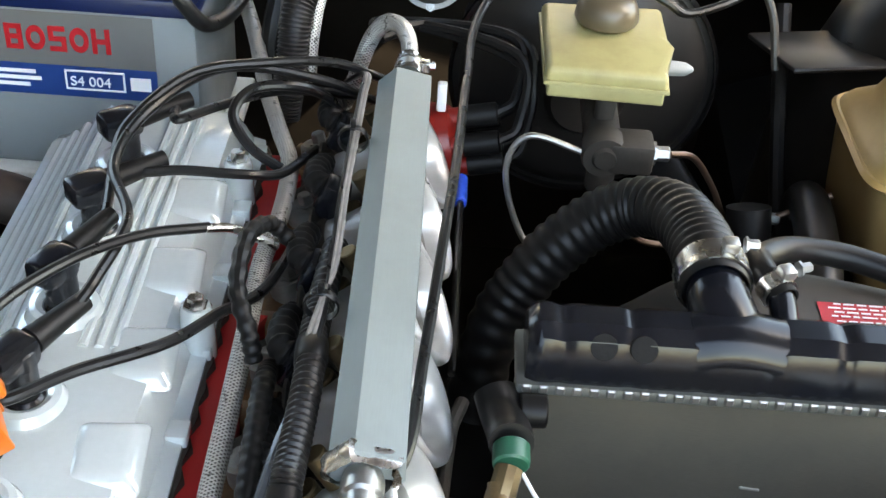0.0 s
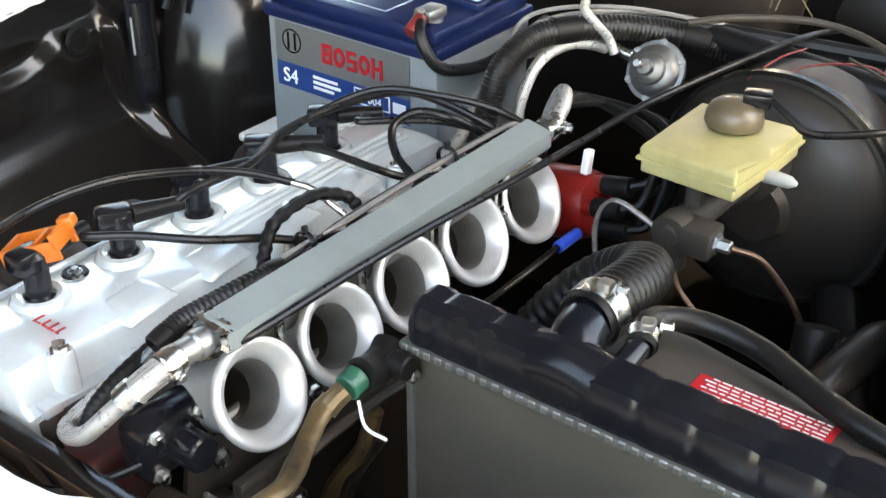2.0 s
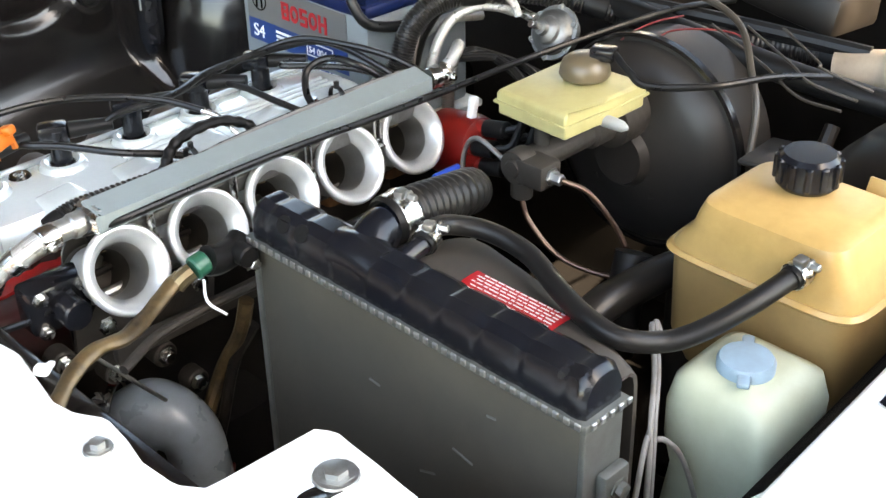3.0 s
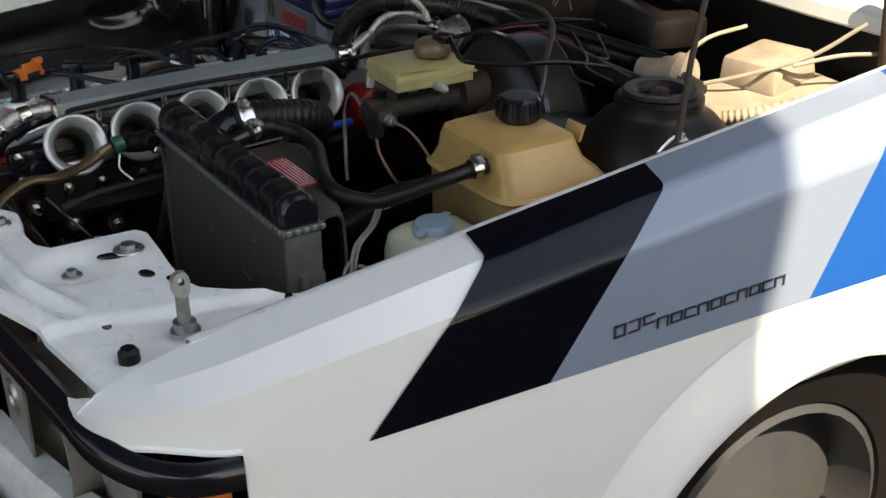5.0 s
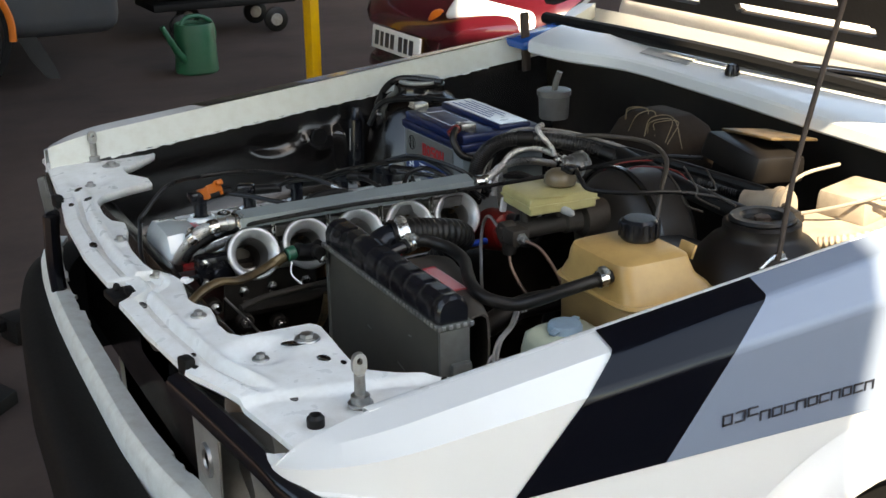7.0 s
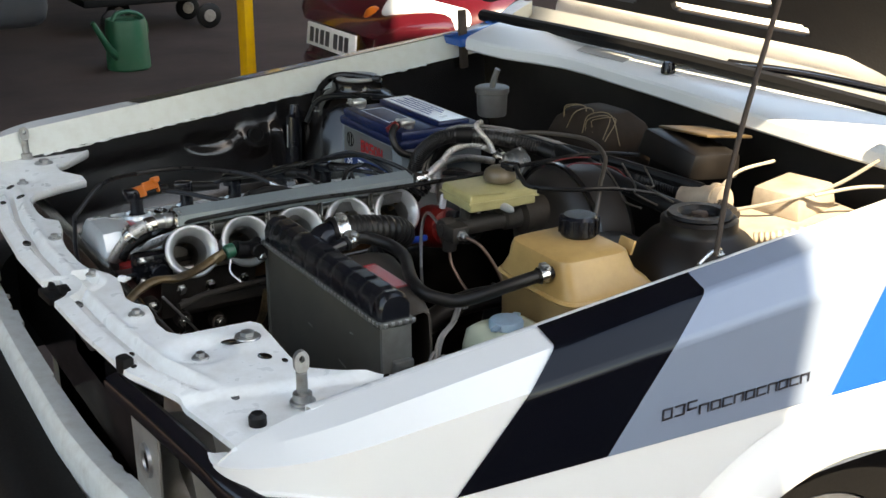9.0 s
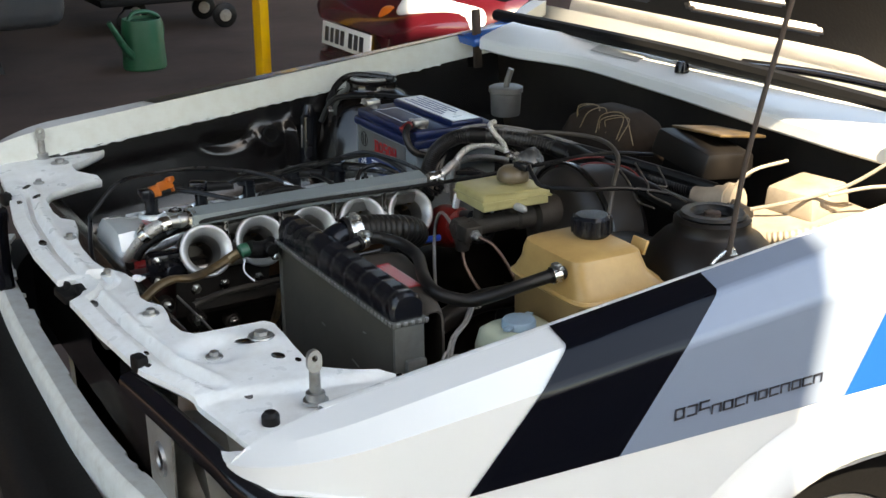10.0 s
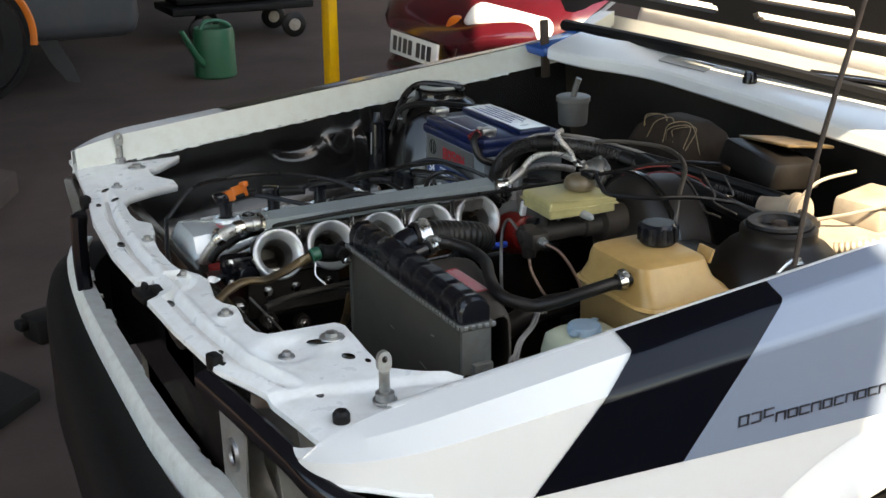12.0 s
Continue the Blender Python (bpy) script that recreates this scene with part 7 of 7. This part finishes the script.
# ---- sponsor lettering on the wing as plain dark shapes ----
def wing_bar(x0, z0, w, h, lean=0.0):
    b = B()
    zc = z0 + h / 2
    yy = side(x0, -1)[4].y - 0.0048
    box(b, (w, 0.0008, h), pose(x0 + w / 2, yy, zc, 0, lean, 0), 0)
    return part("letter_shape", b, M["text"], near_wing)


def letter_shape(x, z, w, h, open_side):
    """A plain squared loop or hook standing for one letter."""
    s = 0.0023
    wing_bar(x, z + h - s, w, s)
    if open_side != "base":
        wing_bar(x, z, w, s)
    if open_side != "front":
        wing_bar(x, z, s, h)
    if open_side != "back":
        wing_bar(x + w - s, z, s, h)


for k, x in enumerate((0.649, 0.668, 0.687)):
    letter_shape(x, 0.7065 + 0.0035 * (k == 2), 0.0152, 0.0147 - 0.003 * (k == 2), ("", "front", "back")[k])
for k in range(10):
    letter_shape(0.706 + 0.0187 * k, 0.7005, 0.0155, 0.0128, ("base", "", "back")[k % 3])

# ---- front end extras ----
b = B()
loft(b, [[Vector((x, y, z)) for x, z in ((0.185, 0.75), (0.170, 0.70), (0.165, 0.62), (0.175, 0.56))] for y in np.linspace(-0.58, -0.26, 8)])
thicken(b, 0.004)
part("lamp_housing", b, M["chrome"], car, "grey metal headlamp back panel")

# ---- far things ----
can = thing("watering_can", "green plastic watering can standing on the floor", "watering can", (1.79, 5.42, 0))
b = B()
lathe(b, [(0, 0), (0.118, 0), (0.126, 0.012), (0.122, 0.10), (0.118, 0.25), (0.112, 0.285), (0.106, 0.288), (0.104, 0.27), (0, 0.265)], pose(1.79, 5.42, 0), 36)
body = part("body", b, M["can"], can, "green ribbed body")
b = B()
tube(b, [(1.72, 5.36, 0.07), (1.665, 5.33, 0.13), (1.615, 5.30, 0.21), (1.565, 5.28, 0.30)], lambda u: 0.026 - 0.012 * u, 14, 16)
part("spout", b, M["can"], can, "green spout")
b = B()
tube(b, [(1.70, 5.40, 0.27), (1.74, 5.41, 0.318), (1.82, 5.43, 0.322), (1.89, 5.44, 0.29), (1.915, 5.445, 0.22), (1.905, 5.445, 0.15)], 0.013, 10, 24)
part("handle", b, M["can"], can, "green loop handle")
post = thing("yellow_post", "yellow painted square steel post", "post", (2.045, 4.2, 0))
b = B()
box(b, (0.058, 0.058, 2.9), pose(2.045, 4.2, 1.45, 0, 0, 20), 0.004)
part("shaft", b, M["yellow"], post)
b = B()
box(b, (0.16, 0.16, 0.012), pose(2.045, 4.2, 0.006, 0, 0, 20), 0.002)
part("foot_plate", b, M["yellow"], post)

rc = thing("red_car", "dark red parked car with white front plate", "car", (3.2, 3.67, 0))
b = B()
secs = []
for x, w, z0, z1 in ((2.28, 0.52, 0.25, 0.44), (2.30, 0.62, 0.20, 0.49), (2.36, 0.72, 0.17, 0.55), (2.48, 0.79, 0.16, 0.61), (2.75, 0.83, 0.16, 0.70), (3.15, 0.84, 0.16, 0.79), (3.5, 0.84, 0.16, 0.86), (3.85, 0.80, 0.18, 1.18), (5.0, 0.78, 0.18, 1.30), (5.9, 0.76, 0.25, 0.9)):
    ring = []
    for k in range(48):
        a_ = 2 * math.pi * k / 48
        ca, sa = math.cos(a_), math.sin(a_)
        ring.append(Vector((x + 0.22 * abs(ca) ** 4 * max(0.0, (2.75 - x) / 0.47), 3.67 + w * math.copysign(abs(ca) ** 0.5, ca), (z0 + z1) / 2 + (z1 - z0) / 2 * math.copysign(abs(sa) ** 0.55, sa))))
    secs.append(ring)
rows = loft(b, secs, True)
b.faces.new(rows[0])
b.faces.new(rows[-1])
part("body", b, M["maroon"], rc, "glossy dark red bodywork", smooth=60)
b = B()
box(b, (0.012, 0.52, 0.108), pose(2.262, 3.672, 0.380, 0, 6, 0), 0.003)
plate = part("number_plate", b, M["plate"], rc, "white number plate")
for k in range(7):
    b = B()
    box(b, (0.003, 0.040 if k != 1 else 0.03, 0.070), pose(2.2545, 3.672 + 0.20 - 0.058 * k - 0.03 * (k > 3), 0.380, 0, 6, 0), 0.001, 1)
    part("character_bar", b, M["text"], plate, "dark character bar")
b = B()
box(b, (0.52, 0.15, 0.12), pose(2.500, 3.13, 0.552, 0, 8, -62), 0.05, 4, (0.8, 0.7))
lamp = part("headlamp", b, M["lamp_clear"], rc, "clear bright headlamp lens")
b = B()
box(b, (0.16, 0.11, 0.075), pose(2.385, 3.40, 0.520, 0, 4, -66), 0.03, 3, (0.8, 0.7))
part("indicator", b, M["orange"], lamp, "orange indicator lens")
for k in range(5):
    b = B()
    box(b, (0.02, 0.34, 0.008), pose(2.312 + 0.012 * k, 3.66, 0.470 + 0.013 * k, 0, -40, 0), 0.002, 1)
    part("grille_bar", b, M["bumper"], rc, "dark grille bar")
b = B()
box(b, (0.05, 0.86, 0.05), pose(2.335, 3.67, 0.235), 0.01)
part("lower_intake", b, M["bumper"], rc, "black lower intake")
for y in (2.90, 4.44):
    b = B()
    lathe(b, [(0.20, -0.09), (0.28, -0.09), (0.30, -0.06), (0.30, 0.06), (0.28, 0.09), (0.20, 0.09), (0.15, 0.05), (0.0, 0.05)], at(2.98, y, 0.30, "-y"), 32)
    part("wheel", b, M["rubber"], rc, "black tyre and wheel")

tro = thing("trolley", "dark wheeled workshop trolley behind the can", "trolley", (2.35, 6.75, 0))
b = B()
box(b, (1.0, 0.5, 0.05), pose(2.35, 6.8, 0.22), 0.01)
box(b, (0.9, 0.4, 0.5), pose(2.35, 6.85, 0.50), 0.03)
part("frame", b, M["bumper"], tro, "dark trolley frame")
for x, y in ((2.04, 6.58), (2.70, 6.56), (2.2, 7.0), (2.7, 7.0)):
    b = B()
    lathe(b, [(0.0, -0.02), (0.07, -0.02), (0.085, -0.012), (0.085, 0.012), (0.07, 0.02), (0, 0.02)], at(x, y, 0.085, "-y"), 24)
    wh = part("castor", b, M["rubber"], tro, "black castor wheel")
    b = B()
    cyl(b, 0.045, 0.046, at(x, y + 0.023, 0.085, "-y"), 18)
    part("hub", b, M["zinc"], wh, "pale wheel hub")
van = thing("grey_van", "dark grey van with orange arch edge, parked inside", "van", (0.2, 6.2, 0))
b = B()
box(b, (3.4, 1.7, 1.6), pose(-0.32, 6.24, 1.07), 0.10, 3)
part("body", b, M["van"], van, "dark grey body side")
# Dark disc on the closed body side, for the shade under the arch.
b = B()
lathe(b, [(0.36, 0.0), (0.37, 0.02), (0.34, 0.02), (0.0, 0.018)], at(0.40, 5.395, 0.33, "-y"), 40)
part("arch_disc", b, M["bumper"], van, "dark disc for the shade in the wheel arch")
b = B()
lathe(b, [(0.21, -0.09), (0.31, -0.10), (0.33, -0.06), (0.33, 0.06), (0.31, 0.10), (0.21, 0.10), (0.16, 0.05), (0.0, 0.05)], at(0.40, 5.42, 0.33, "-y"), 36)
part("wheel", b, M["rubber"], van, "black tyre and dark wheel")
b = B()
tube(b, [(0.40 + 0.375 * math.cos(a), 5.375, 0.33 + 0.375 * math.sin(a)) for a in np.linspace(radians(-8), radians(188), 14)], 0.022, 8, 40, flat=0.6)
part("arch_edge", b, M["orange"], van, "orange wheel arch edge")
b = B()
loft(b, [[Vector((0.80, 5.41, 0.29)), Vector((0.90, 5.41, 0.29))], [Vector((0.86, 5.40, 0.16)), Vector((0.97, 5.40, 0.15))], [Vector((0.93, 5.38, 0.06)), Vector((1.00, 5.38, 0.05))]])
thicken(b, 0.006)
part("mud_flap", b, M["rubber"], van, "hanging mud flap")
for x0, y0 in ((0.20, 3.66),):
    d = thing("door_edge", "white painted edge of a workshop door", "door", (x0, y0, 0))
    b = B()
    box(b, (0.06, 0.05, 2.4), pose(x0, y0 + 0.03, 1.2), 0.006)
    part("stile", b, M["white"], d, "white door stile")
    b = B()
    box(b, (0.6, 0.04, 2.4), pose(x0 - 0.34, y0 + 0.05, 1.2), 0.004)
    part("panel", b, M["label_grey2"], d, "grey door panel")
b = B()
prism(b, [(-0.9, 2.45), (0.06, 2.78), (0.36, 3.42), (0.24, 3.62), (-0.9, 3.62)], 0.09, pose(0, 0, 0.09), 0.015)
solid("door_step", b, M["ground"], "worn brown concrete door step", "step")
b = B()
prism(b, [(-0.25, 1.00), (0.10, 1.37), (0.02, 1.56), (-0.33, 1.28)], 0.035, pose(0, 0, 0.036), 0.006)
solid("floor_board", b, M["bumper"], "dark flat board lying on the floor", "board")
b = B()
box(b, (0.10, 0.10, 0.075), pose(0.19, 1.80, 0.038, 0, 0, 20), 0.01)
box(b, (0.04, 0.04, 0.03), pose(0.13, 1.80, 0.05, 0, 0, 20), 0.006)
solid("floor_block", b, M["bumper"], "small black block on the floor", "block")
b = B()
lathe(b, [(0, 0.05), (0.05, 0.05), (0.06, 0.04), (0.06, 0.0), (0, 0.0)], pose(-0.11, 1.36, 0.036), 24)
solid("red_pot", b, M["red"], "small red pot on the dark board", "pot")


# ---- the charcoal car parked alongside, mirrored in the glossy black stripe ----
cc = thing("charcoal_car", "glossy charcoal hatchback parked alongside on five-spoke wheels", "car", (2.6, -2.1, 0))
b = B()
secs = []
for x, w, z0, z1 in ((0.78, 0.50, 0.34, 0.56), (0.81, 0.66, 0.26, 0.64), (0.92, 0.78, 0.22, 0.70), (1.2, 0.83, 0.22, 0.80), (1.75, 0.84, 0.22, 0.92), (2.1, 0.82, 0.22, 1.15), (2.5, 0.80, 0.22, 1.40), (3.9, 0.80, 0.22, 1.42), (4.5, 0.78, 0.26, 1.05), (4.62, 0.74, 0.35, 0.85)):
    ring = []
    for k in range(36):
        a_ = 2 * math.pi * k / 36
        ca, sa = math.cos(a_), math.sin(a_)
        ring.append(Vector((x, -2.1 + w * math.copysign(abs(ca) ** 0.5, ca), (z0 + z1) / 2 + (z1 - z0) / 2 * math.copysign(abs(sa) ** 0.5, sa))))
    secs.append(ring)
rows = loft(b, secs, True)
b.faces.new(rows[0])
b.faces.new(rows[-1])
part("body", b, M["charcoal"], cc, "charcoal bodywork", smooth=60)
for x in (1.55, 4.05):
    for yy, sg in ((-1.31, "y"), (-2.89, "-y")):
        m = at(x, yy, 0.30, sg)
        b = B()
        lathe(b, [(0.20, -0.14), (0.28, -0.13), (0.30, -0.10), (0.30, 0.03), (0.28, 0.055), (0.21, 0.05), (0.20, 0.0)], m, 36, True)
        tyre = part("wheel", b, M["rubber"], cc, "black tyre on an alloy wheel")
        b = B()
        lathe(b, [(0.205, 0.05), (0.19, 0.055), (0.185, 0.0), (0.185, -0.1)], m, 36)
        part("rim", b, M["steel"], tyre, "bright alloy rim")
        for k in range(5):
            b = B()
            box(b, (0.17, 0.045, 0.02), m @ Matrix.Rotation(2 * math.pi * k / 5, 4, "Z") @ Matrix.Translation((0.10, 0, 0.04)), 0.006)
            part("spoke", b, M["steel"], tyre)
